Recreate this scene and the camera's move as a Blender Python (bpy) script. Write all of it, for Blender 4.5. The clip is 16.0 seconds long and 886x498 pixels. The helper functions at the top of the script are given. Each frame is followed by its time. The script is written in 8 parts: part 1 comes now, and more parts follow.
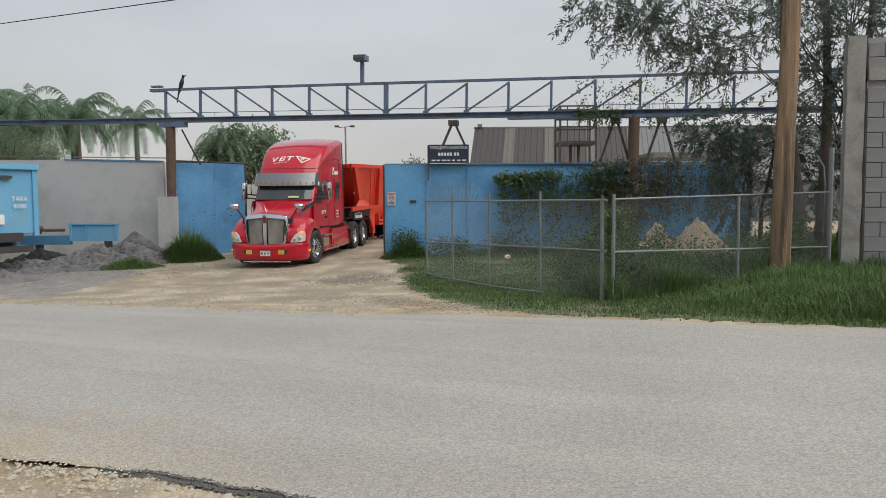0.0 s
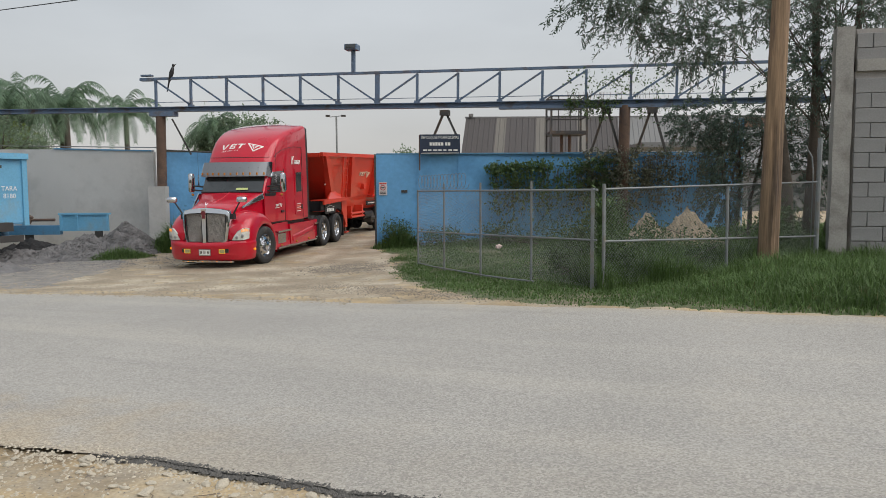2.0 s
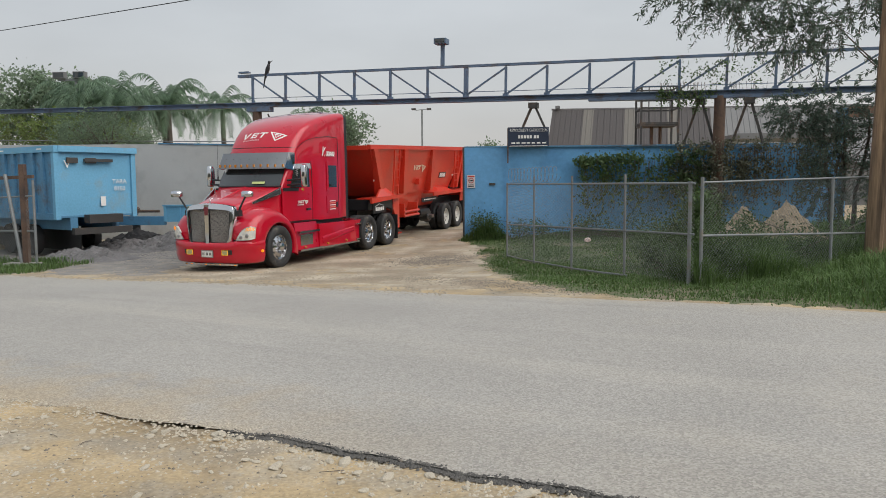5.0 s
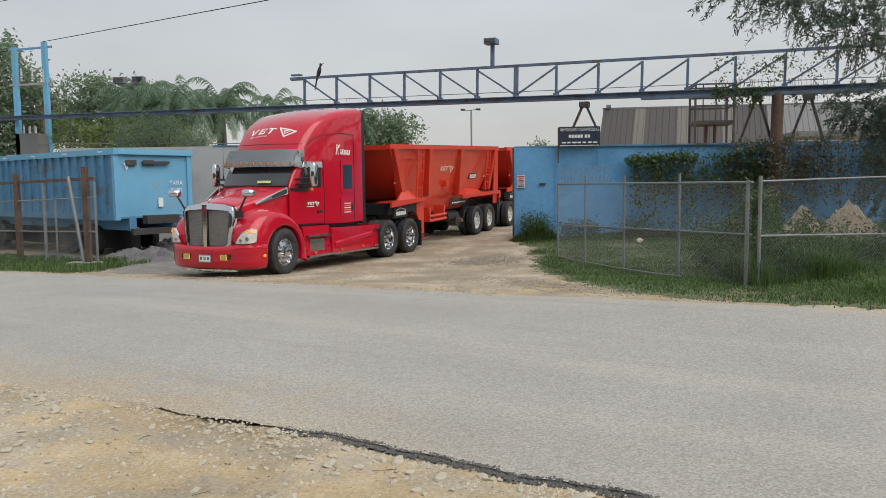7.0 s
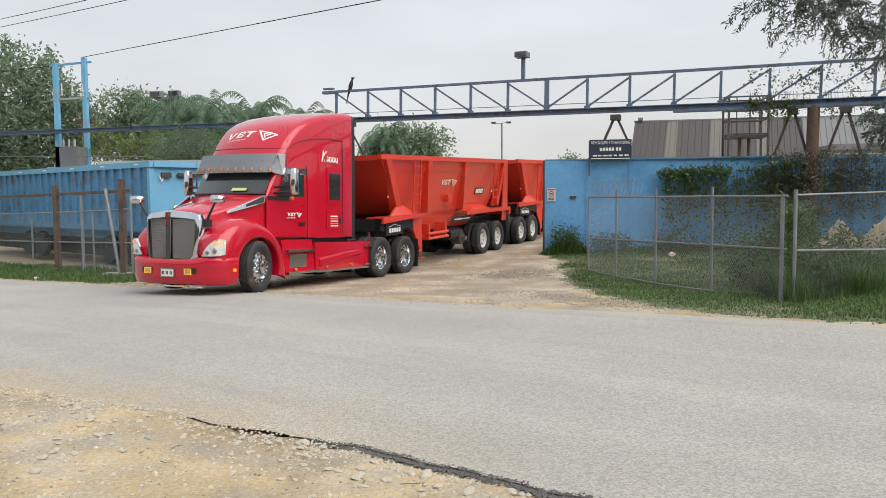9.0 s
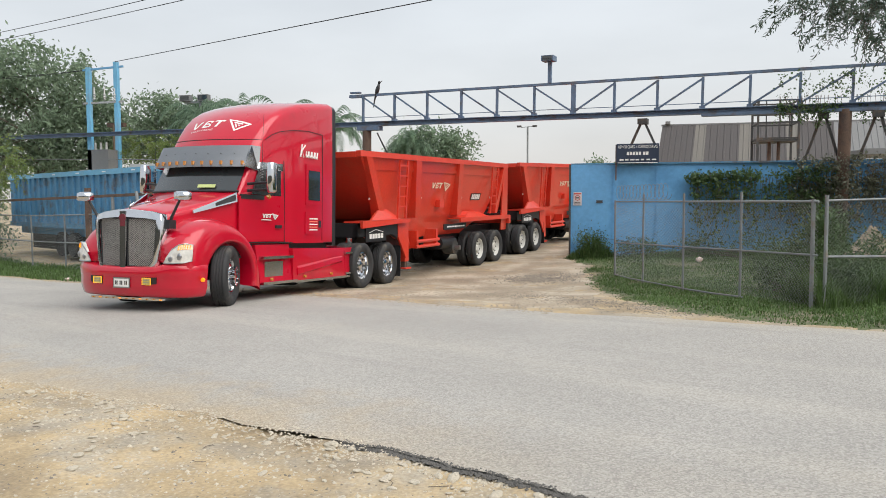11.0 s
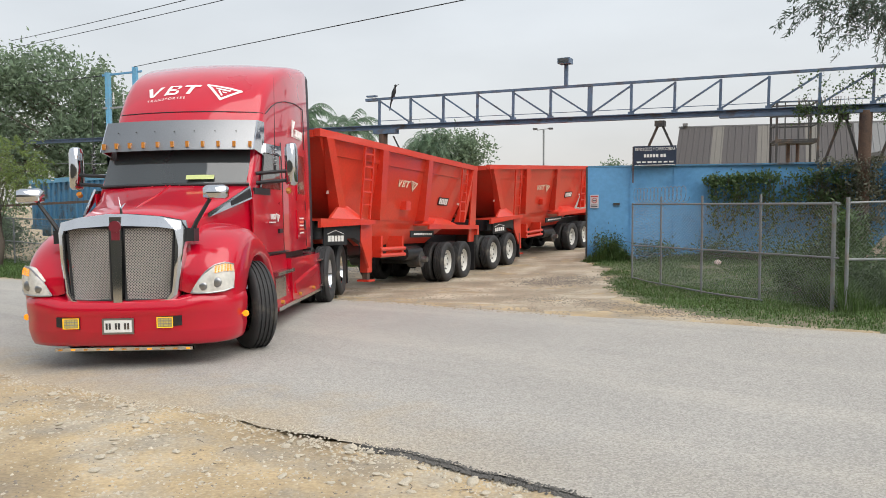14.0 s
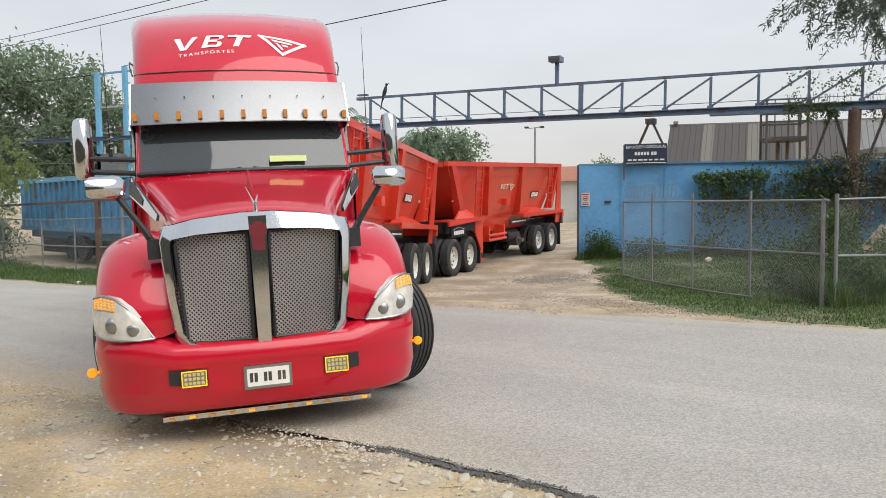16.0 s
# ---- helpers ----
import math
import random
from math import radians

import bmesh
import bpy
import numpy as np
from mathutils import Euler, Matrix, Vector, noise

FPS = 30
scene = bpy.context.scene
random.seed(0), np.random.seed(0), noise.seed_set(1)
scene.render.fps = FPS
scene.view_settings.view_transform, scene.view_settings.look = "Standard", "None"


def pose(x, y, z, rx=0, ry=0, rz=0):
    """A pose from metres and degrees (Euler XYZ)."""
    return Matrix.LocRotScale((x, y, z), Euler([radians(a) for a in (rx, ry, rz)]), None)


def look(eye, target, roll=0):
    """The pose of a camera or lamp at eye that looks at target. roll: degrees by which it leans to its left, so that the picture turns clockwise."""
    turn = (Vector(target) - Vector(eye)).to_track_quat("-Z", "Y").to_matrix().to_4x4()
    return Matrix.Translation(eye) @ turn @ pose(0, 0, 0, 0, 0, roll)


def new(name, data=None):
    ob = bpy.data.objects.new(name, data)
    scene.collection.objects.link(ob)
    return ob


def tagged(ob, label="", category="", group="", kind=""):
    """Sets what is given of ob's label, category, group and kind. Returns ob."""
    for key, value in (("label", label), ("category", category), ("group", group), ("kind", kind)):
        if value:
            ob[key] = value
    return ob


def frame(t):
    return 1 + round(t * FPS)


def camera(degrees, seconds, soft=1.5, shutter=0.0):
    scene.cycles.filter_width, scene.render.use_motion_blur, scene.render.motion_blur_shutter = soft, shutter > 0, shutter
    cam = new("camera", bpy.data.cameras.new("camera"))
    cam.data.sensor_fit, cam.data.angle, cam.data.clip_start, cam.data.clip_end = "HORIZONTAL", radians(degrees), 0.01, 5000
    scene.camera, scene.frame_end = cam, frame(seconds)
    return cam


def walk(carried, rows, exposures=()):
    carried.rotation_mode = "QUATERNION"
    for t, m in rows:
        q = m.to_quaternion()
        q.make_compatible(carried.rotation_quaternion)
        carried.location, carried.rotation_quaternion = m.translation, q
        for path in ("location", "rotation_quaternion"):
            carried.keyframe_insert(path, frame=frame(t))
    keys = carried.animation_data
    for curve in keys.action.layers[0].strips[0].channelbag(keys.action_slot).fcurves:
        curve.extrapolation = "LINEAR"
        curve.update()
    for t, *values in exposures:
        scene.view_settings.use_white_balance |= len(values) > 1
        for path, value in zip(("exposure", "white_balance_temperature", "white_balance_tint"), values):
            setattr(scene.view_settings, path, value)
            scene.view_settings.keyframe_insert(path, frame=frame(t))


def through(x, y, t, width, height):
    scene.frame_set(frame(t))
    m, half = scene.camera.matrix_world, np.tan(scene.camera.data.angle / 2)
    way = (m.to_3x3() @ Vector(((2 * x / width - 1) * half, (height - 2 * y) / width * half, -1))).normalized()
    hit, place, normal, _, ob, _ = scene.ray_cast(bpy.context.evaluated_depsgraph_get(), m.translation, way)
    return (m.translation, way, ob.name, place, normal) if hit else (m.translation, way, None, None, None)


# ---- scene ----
from mathutils.bvhtree import BVHTree

cam = camera(60.35, 16.0, soft=0.9)
CAMERA_PATH = [
    (0.0, 0.0, 0.0, 1.671, 0.0, -3.65, -0.38), (0.5, -0.009, 0.017, 1.667, 0.17, -3.85, -0.46),
    (1.0, -0.014, -0.001, 1.666, -0.07, -4.08, -0.51), (1.5, -0.003, -0.029, 1.669, -0.46, -4.22, -0.47),
    (2.0, -0.009, -0.072, 1.671, -0.66, -4.42, -0.37), (2.5, -0.031, -0.13, 1.67, -0.3, -4.62, -0.38),
    (3.0, -0.08, -0.201, 1.654, 0.5, -4.74, -0.4), (3.5, -0.119, -0.238, 1.68, 1.7, -4.86, -0.44),
    (4.0, -0.186, -0.235, 1.687, 2.98, -4.84, -0.38), (6.5, -0.206, -0.237, 1.685, 8.48, -5.12, -0.55),
    (7.0, -0.224, -0.218, 1.677, 9.15, -4.87, -0.58), (7.5, -0.225, -0.227, 1.688, 9.75, -4.6, -0.53),
    (8.0, -0.223, -0.219, 1.681, 10.33, -4.25, -0.44), (8.5, -0.22, -0.22, 1.677, 10.83, -3.99, -0.45),
    (9.0, -0.222, -0.221, 1.681, 11.39, -3.9, -0.44), (11.5, -0.245, -0.267, 1.693, 13.68, -3.57, -0.21),
    (12.0, -0.251, -0.265, 1.69, 14.09, -3.51, -0.23), (12.5, -0.255, -0.259, 1.688, 14.32, -3.51, -0.19),
    (13.0, -0.261, -0.255, 1.68, 14.4, -3.52, -0.21), (13.5, -0.264, -0.263, 1.687, 14.41, -3.51, -0.24),
    (14.0, -0.258, -0.269, 1.696, 14.43, -3.42, -0.35), (14.5, -0.252, -0.263, 1.694, 14.39, -3.3, -0.38),
    (15.0, -0.245, -0.27, 1.697, 14.27, -3.27, -0.44), (15.5, -0.243, -0.271, 1.694, 14.06, -3.33, -0.5),
    (16.0, -0.246, -0.264, 1.686, 13.84, -3.51, -0.58)]


def carried_pose(x, y, z, yaw, pitch, lean):
    a, b = radians(yaw), radians(pitch)
    ahead = Vector((-math.sin(a) * math.cos(b), math.cos(a) * math.cos(b), math.sin(b)))
    return look((x, y, z), Vector((x, y, z)) + ahead, lean)


EXPOSURES = [(0.0, -0.14), (4.0, -0.13), (6.5, -0.16), (7.0, -0.10), (7.5, 0.12), (9.0, 0.24), (12.0, 0.27), (16.0, 0.23)]
walk(cam, [(t, carried_pose(*r)) for t, *r in CAMERA_PATH], EXPOSURES)

# ---- world and sun: a bright hazy overcast day ----
SUN_ELEVATION, SUN_TURN = 50, 118
world = bpy.data.worlds.new("world")
scene.world = world
world.use_nodes = True
wn, wl = world.node_tree.nodes, world.node_tree.links
wn.clear()
sky = wn.new("ShaderNodeTexSky")
sky.sky_type, sky.sun_disc = "NISHITA", False
sky.sun_elevation, sky.sun_rotation = radians(SUN_ELEVATION), radians(SUN_TURN)
sky.air_density, sky.dust_density, sky.ozone_density = 1.0, 5.0, 1.0
coord = wn.new("ShaderNodeTexCoord")
split = wn.new("ShaderNodeSeparateXYZ")
wl.new(coord.outputs["Generated"], split.inputs[0])
ramp = wn.new("ShaderNodeValToRGB")
ramp.color_ramp.elements[0].position, ramp.color_ramp.elements[0].color = 0.0, (0.75, 0.725, 0.69, 1)
ramp.color_ramp.elements[1].position, ramp.color_ramp.elements[1].color = 0.45, (0.70, 0.76, 0.815, 1)
e = ramp.color_ramp.elements.new(0.14)
e.color = (0.70, 0.722, 0.735, 1)
wl.new(split.outputs["Z"], ramp.inputs[0])
cloud = wn.new("ShaderNodeTexNoise")
cloud.inputs["Scale"].default_value, cloud.inputs["Detail"].default_value = 2.2, 6
cmap = wn.new("ShaderNodeMapRange")
cmap.inputs[1].default_value, cmap.inputs[2].default_value = 0.3, 0.75
cmap.inputs[3].default_value, cmap.inputs[4].default_value = 0.90, 1.12
stretch = wn.new("ShaderNodeMapping")
stretch.inputs["Scale"].default_value = (1, 1, 3)
wl.new(coord.outputs["Generated"], stretch.inputs[0])
wl.new(stretch.outputs[0], cloud.inputs["Vector"])
wl.new(cloud.outputs[0], cmap.inputs[0])
veil = wn.new("ShaderNodeVectorMath")
veil.operation = "SCALE"
wl.new(ramp.outputs[0], veil.inputs[0])
wl.new(cmap.outputs[0], veil.inputs["Scale"])
skyback, veilback, add, out = wn.new("ShaderNodeBackground"), wn.new("ShaderNodeBackground"), wn.new("ShaderNodeAddShader"), wn.new("ShaderNodeOutputWorld")
skyback.inputs[1].default_value, veilback.inputs[1].default_value = 0.02, 0.84
wl.new(sky.outputs[0], skyback.inputs[0])
wl.new(veil.outputs[0], veilback.inputs[0])
wl.new(skyback.outputs[0], add.inputs[0])
wl.new(veilback.outputs[0], add.inputs[1])
wl.new(add.outputs[0], out.inputs[0])
sun = new("sun", bpy.data.lights.new("sun", "SUN"))
sun.data.energy, sun.data.angle, sun.data.color = 2.4, radians(70), (1.0, 0.968, 0.925)
sa, se = radians(SUN_TURN), radians(SUN_ELEVATION)
sun.matrix_world = look((0, 0, 30), (0 - math.sin(sa) * math.cos(se), 0 - math.cos(sa) * math.cos(se), 30 - math.sin(se)))


# ---- materials ----
def material(name, colour, rough=0.6, metal=0.0, var=0.18, scale=2.0, fine=45.0, bump=0.15, second=None, coat=0.0, amount=0.5, spec=0.5, glow=0.0, alpha=1.0, bump_distance=0.01, stretch=None):
    m = bpy.data.materials.new(name)
    m.use_nodes = True
    n, l = m.node_tree.nodes, m.node_tree.links
    b = n["Principled BSDF"]
    b.inputs["Metallic"].default_value = metal
    b.inputs["Coat Weight"].default_value = coat
    b.inputs["Coat Roughness"].default_value = 0.035
    b.inputs["Specular IOR Level"].default_value = spec
    tc = n.new("ShaderNodeTexCoord")
    big, small = n.new("ShaderNodeTexNoise"), n.new("ShaderNodeTexNoise")
    big.inputs["Scale"].default_value, big.inputs["Detail"].default_value = scale, 5
    small.inputs["Scale"].default_value, small.inputs["Detail"].default_value = fine, 3
    where = tc.outputs["Object"]
    if stretch:
        grain = n.new("ShaderNodeMapping")
        grain.inputs["Scale"].default_value = stretch
        l.new(where, grain.inputs[0])
        where = grain.outputs[0]
    for t in (big, small):
        l.new(where, t.inputs["Vector"])
    lum = n.new("ShaderNodeMapRange")
    lum.inputs[1].default_value, lum.inputs[2].default_value = 0.3, 0.7
    lum.inputs[3].default_value, lum.inputs[4].default_value = 1 - var, 1 + var
    half = n.new("ShaderNodeMath")
    half.operation = "MULTIPLY_ADD"
    half.inputs[1].default_value = 0.45
    l.new(small.outputs[0], half.inputs[0])
    scl = n.new("ShaderNodeMath")
    scl.operation = "MULTIPLY"
    scl.inputs[1].default_value = 0.55
    l.new(big.outputs[0], scl.inputs[0])
    l.new(scl.outputs[0], half.inputs[2])
    l.new(half.outputs[0], lum.inputs[0])
    base = n.new("ShaderNodeRGB")
    base.outputs[0].default_value = (*colour, 1)
    col = base.outputs[0]
    if second:
        mask, mix = n.new("ShaderNodeValToRGB"), n.new("ShaderNodeMix")
        patch = n.new("ShaderNodeTexNoise")
        patch.inputs["Scale"].default_value, patch.inputs["Detail"].default_value, patch.inputs["Roughness"].default_value = scale * 0.8 + 0.2, 8, 0.65
        l.new(where, patch.inputs["Vector"])
        mask.color_ramp.elements[0].position, mask.color_ramp.elements[1].position = 0.62 - amount * 0.3, 0.78 - amount * 0.3
        l.new(patch.outputs[0], mask.inputs[0])
        mix.data_type = "RGBA"
        l.new(mask.outputs[0], mix.inputs[0])
        l.new(col, mix.inputs[6])
        mix.inputs[7].default_value = (*second, 1)
        col = mix.outputs[2]
    times = n.new("ShaderNodeVectorMath")
    times.operation = "SCALE"
    l.new(col, times.inputs[0])
    l.new(lum.outputs[0], times.inputs["Scale"])
    l.new(times.outputs[0], b.inputs["Base Color"])
    rr = n.new("ShaderNodeMapRange")
    rr.inputs[3].default_value, rr.inputs[4].default_value = max(rough * 0.75, 0.02), min(rough * 1.25, 1)
    l.new(big.outputs[0], rr.inputs[0])
    l.new(rr.outputs[0], b.inputs["Roughness"])
    if bump:
        bp = n.new("ShaderNodeBump")
        bp.inputs["Strength"].default_value, bp.inputs["Distance"].default_value = bump, bump_distance
        l.new(small.outputs[0], bp.inputs["Height"])
        l.new(bp.outputs[0], b.inputs["Normal"])
    if glow:
        b.inputs["Emission Color"].default_value, b.inputs["Emission Strength"].default_value = (*colour, 1), glow
    if alpha < 1:
        b.inputs["Alpha"].default_value = alpha
    return m


def leafy(name, colour, var=0.35, through=0.35):
    m = material(name, colour, 0.55, var=0.25, scale=0.6, fine=4, bump=0, spec=0.3)
    n, l = m.node_tree.nodes, m.node_tree.links
    b = n["Principled BSDF"]
    old = b.inputs["Base Color"].links[0].from_socket
    geo, mr, vm = n.new("ShaderNodeNewGeometry"), n.new("ShaderNodeMapRange"), n.new("ShaderNodeVectorMath")
    mr.inputs[3].default_value, mr.inputs[4].default_value = 1 - var, 1 + var
    l.new(geo.outputs["Random Per Island"], mr.inputs[0])
    vm.operation = "SCALE"
    l.new(old, vm.inputs[0])
    l.new(mr.outputs[0], vm.inputs["Scale"])
    l.new(vm.outputs[0], b.inputs["Base Color"])
    tr, mx = n.new("ShaderNodeBsdfTranslucent"), n.new("ShaderNodeMixShader")
    l.new(vm.outputs[0], tr.inputs[0])
    mx.inputs[0].default_value = through
    l.new(b.outputs[0], mx.inputs[1])
    l.new(tr.outputs[0], mx.inputs[2])
    l.new(mx.outputs[0], n["Material Output"].inputs[0])
    return m


RED = material("truck_red", (0.50, 0.0035, 0.022), 0.30, var=0.06, scale=1.2, fine=3, bump=0, coat=1.0, spec=0.2, second=(0.40, 0.010, 0.024), amount=0.2)
TRAILER_RED = material("trailer_red", (0.66, 0.044, 0.020), 0.40, var=0.12, scale=1.0, fine=20, bump=0.05, coat=0.45, second=(0.55, 0.06, 0.03), amount=0.35)
CHROME = material("chrome", (0.62, 0.63, 0.65), 0.07, metal=1.0, var=0.03, bump=0)
STEEL = material("brushed_steel", (0.35, 0.355, 0.36), 0.36, metal=1.0, var=0.08, scale=1, fine=80, bump=0.04)
VISOR_STEEL = material("dull_visor_steel", (0.28, 0.283, 0.29), 0.42, metal=1.0, var=0.14, scale=1.6, fine=80, bump=0.05)
POLISHED = material("polished_tread_plate", (0.50, 0.50, 0.51), 0.22, metal=1.0, var=0.12, scale=3, fine=60, bump=0.08)
TYRE = material("tyre_rubber", (0.028, 0.028, 0.029), 0.75, var=0.25, scale=4, fine=60, bump=0.15, second=(0.09, 0.08, 0.066), amount=0.25)
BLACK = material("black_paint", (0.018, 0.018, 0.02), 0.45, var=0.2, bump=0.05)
DARK = material("dark_steel", (0.05, 0.048, 0.046), 0.6, var=0.3, bump=0.15, second=(0.11, 0.075, 0.05), amount=0.3)
GLASS = material("tinted_glass", (0.030, 0.034, 0.035), 0.05, var=0.05, bump=0, coat=0.6, spec=0.7)
LENS = material("headlight_lens", (0.60, 0.58, 0.53), 0.08, var=0.25, scale=7, fine=20, bump=0, coat=1.0)
AMBER = material("amber_lamp", (0.95, 0.30, 0.012), 0.25, var=0.05, bump=0, glow=0.6)
YELLOW_CELL = material("amber_led_cell", (0.52, 0.43, 0.16), 0.2, var=0.3, bump=0, glow=0.12)
LED_YELLOW = material("yellow_led", (0.95, 0.50, 0.03), 0.25, var=0.1, bump=0, glow=0.5)
LENS_AMBER = material("amber_tinted_lens", (0.62, 0.45, 0.26), 0.1, var=0.2, scale=9, bump=0, coat=1.0)
AMBER_DIM = material("amber_lens", (0.50, 0.20, 0.03), 0.25, var=0.1, bump=0, coat=0.6)
WHITE = material("white_lettering", (0.78, 0.77, 0.74), 0.5, var=0.06, bump=0)
YELLOW_CARD = material("green_yellow_card", (0.50, 0.56, 0.22), 0.6, var=0.05, bump=0)
RIM_WHITE = material("painted_rim", (0.62, 0.61, 0.57), 0.5, var=0.15, scale=5, bump=0.05, second=(0.35, 0.30, 0.24), amount=0.25)
RED_TAPE = material("reflective_tape", (0.7, 0.55, 0.5), 0.35, var=0.2, bump=0)
GREY_LETTER = material("faded_lettering", (0.72, 0.22, 0.12), 0.5, var=0.15, bump=0)
BLUE_STEEL = material("blue_sheet_steel", (0.125, 0.345, 0.605), 0.55, var=0.14, scale=0.7, fine=9, bump=0.12, second=(0.09, 0.27, 0.50), amount=0.42)
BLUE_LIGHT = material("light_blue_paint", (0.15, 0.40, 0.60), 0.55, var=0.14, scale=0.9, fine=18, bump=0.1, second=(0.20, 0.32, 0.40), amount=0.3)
# darker blue for worn paint, and for the container's shaded long side
BLUE_DARK = material("worn_shaded_blue_paint", (0.085, 0.24, 0.40), 0.6, var=0.2, scale=1.3, fine=18, bump=0.15, second=(0.10, 0.10, 0.10), amount=0.35)
TRUSS = material("weathered_blue_grey_steel", (0.111, 0.160, 0.239), 0.6, var=0.25, scale=2, fine=30, bump=0.15, second=(0.10, 0.075, 0.06), amount=0.35)
RUST = material("rusted_steel", (0.125, 0.078, 0.055), 0.85, var=0.35, scale=2.5, fine=40, bump=0.3, second=(0.07, 0.05, 0.045), amount=0.45)
GALV = material("galvanised_pipe", (0.24, 0.255, 0.26), 0.5, metal=0.4, var=0.2, scale=4, fine=60, bump=0.08, second=(0.24, 0.2, 0.16), amount=0.25)
WIRE = material("fence_wire", (0.24, 0.25, 0.255), 0.6, metal=0.4, var=0.2, bump=0)
STUCCO = material("grey_white_stucco", (0.50, 0.495, 0.475), 0.9, var=0.12, scale=0.5, fine=35, bump=0.25, second=(0.40, 0.395, 0.38), amount=0.4)
CONCRETE = material("raw_concrete", (0.33, 0.315, 0.29), 0.92, var=0.25, scale=1.5, fine=30, bump=0.4, second=(0.22, 0.205, 0.185), amount=0.45)
BLOCK = material("concrete_block", (0.27, 0.265, 0.26), 0.92, var=0.2, scale=2.2, fine=50, bump=0.5)
MORTAR = material("mortar", (0.32, 0.30, 0.28), 0.95, var=0.2, scale=3, fine=40, bump=0.5)
WOOD = material("weathered_pole_wood", (0.25, 0.165, 0.10), 0.85, var=0.55, scale=7, fine=34, bump=0.7, second=(0.10, 0.068, 0.05), amount=0.5, bump_distance=0.02, stretch=(1, 1, 0.07))
ASPHALT_EDGE = material("broken_asphalt_edge", (0.11, 0.104, 0.096), 0.95, var=0.3, scale=4, fine=60, bump=0.8)
STONE = material("pale_limestone", (0.49, 0.435, 0.345), 0.92, var=0.25, scale=6, fine=60, bump=0.4)
GRAVEL = material("grey_gravel", (0.145, 0.14, 0.14), 0.95, var=0.35, scale=3, fine=30, bump=0.8)
SAND = material("pale_sand", (0.41, 0.335, 0.24), 0.95, var=0.2, scale=2, fine=25, bump=0.6)
GRASS = leafy("grass_blade", (0.105, 0.17, 0.055))
GRASS_DRY = leafy("dry_grass_blade", (0.20, 0.19, 0.085))
WEED = leafy("weed_leaf", (0.085, 0.135, 0.05))
VINE = leafy("vine_leaf", (0.095, 0.15, 0.06))
VINE_DRY = leafy("dry_vine_leaf", (0.15, 0.155, 0.11))
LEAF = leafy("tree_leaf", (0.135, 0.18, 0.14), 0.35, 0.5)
# far foliage: haze over the distance is mixed into this paler leaf colour
LEAF_HAZED = leafy("hazed_far_tree_leaf", (0.225, 0.295, 0.195), 0.35, 0.55)
LEAF_LIGHT = leafy("light_tree_leaf", (0.20, 0.265, 0.085), 0.35, 0.45)
PALM = leafy("palm_leaf", (0.165, 0.245, 0.16), 0.3, 0.5)
BARK = material("grey_bark", (0.13, 0.105, 0.085), 0.9, var=0.3, scale=3, fine=25, bump=0.7)
ROOF_BROWN = material("brown_cladding", (0.068, 0.060, 0.058), 0.7, var=0.12, scale=0.8, fine=12, bump=0.1)
ROOF_TAN = material("tan_cladding", (0.15, 0.138, 0.12), 0.7, var=0.1, scale=0.8, fine=12, bump=0.1)
ROOF_GREY = material("grey_cladding", (0.18, 0.18, 0.178), 0.7, var=0.12, scale=0.8, fine=12, bump=0.1)
NAVY = material("navy_sign_board", (0.018, 0.03, 0.06), 0.5, var=0.15, bump=0.05)
PAPER = material("sign_paper", (0.62, 0.58, 0.58), 0.6, var=0.08, bump=0)
BADGE_RED = material("badge_red", (0.16, 0.02, 0.03), 0.3, var=0.1, bump=0, coat=0.5)
SIGN_RED = material("sign_red", (0.5, 0.06, 0.05), 0.5, var=0.1, bump=0)
CABLE = material("black_cable", (0.02, 0.02, 0.022), 0.7, var=0.1, bump=0)
GRILLE_WIRE = material("grille_wire", (0.29, 0.275, 0.255), 0.42, metal=0.9, var=0.1, bump=0)
FAR_PEBBLE = material("dusty_pebble", (0.34, 0.295, 0.23), 0.95, var=0.35, scale=6, fine=60, bump=0.4)
EMBLEM_CREAM = material("cream_marking", (0.75, 0.60, 0.45), 0.5, var=0.08, bump=0)
EARTH = material("packed_brown_earth", (0.31, 0.25, 0.175), 0.95, var=0.40, scale=0.9, fine=22, bump=0.9, second=(0.43, 0.37, 0.28), amount=0.55)
GREY_GRIT = material("grey_gritty_ground", (0.215, 0.20, 0.185), 0.95, var=0.4, scale=2.0, fine=26, bump=0.9, second=(0.30, 0.27, 0.225), amount=0.4)
SOIL = material("mossy_soil", (0.10, 0.12, 0.052), 0.95, var=0.35, scale=2.5, fine=30, bump=0.8, second=(0.20, 0.165, 0.11), amount=0.5)
# dark tone for the unseen south wall, chosen for what the chrome reflects
SOUTH = material("dark_reflected_wall", (0.13, 0.125, 0.11), 0.92, var=0.2, scale=0.6, fine=30, bump=0.3, second=(0.09, 0.095, 0.07), amount=0.5)
# near-black colour for the deep shadow below the drawbar frame
SHADE_BLACK = material("shade_black", (0.022, 0.021, 0.022), 0.9, var=0.4, scale=3, fine=30, bump=0.8)
DARK_PEBBLE = material("dark_brown_grit", (0.215, 0.185, 0.15), 0.95, var=0.35, scale=6, fine=60, bump=0.4)
TILE_ROOF = material("terracotta_roof", (0.34, 0.15, 0.10), 0.85, var=0.2, bump=0.3)


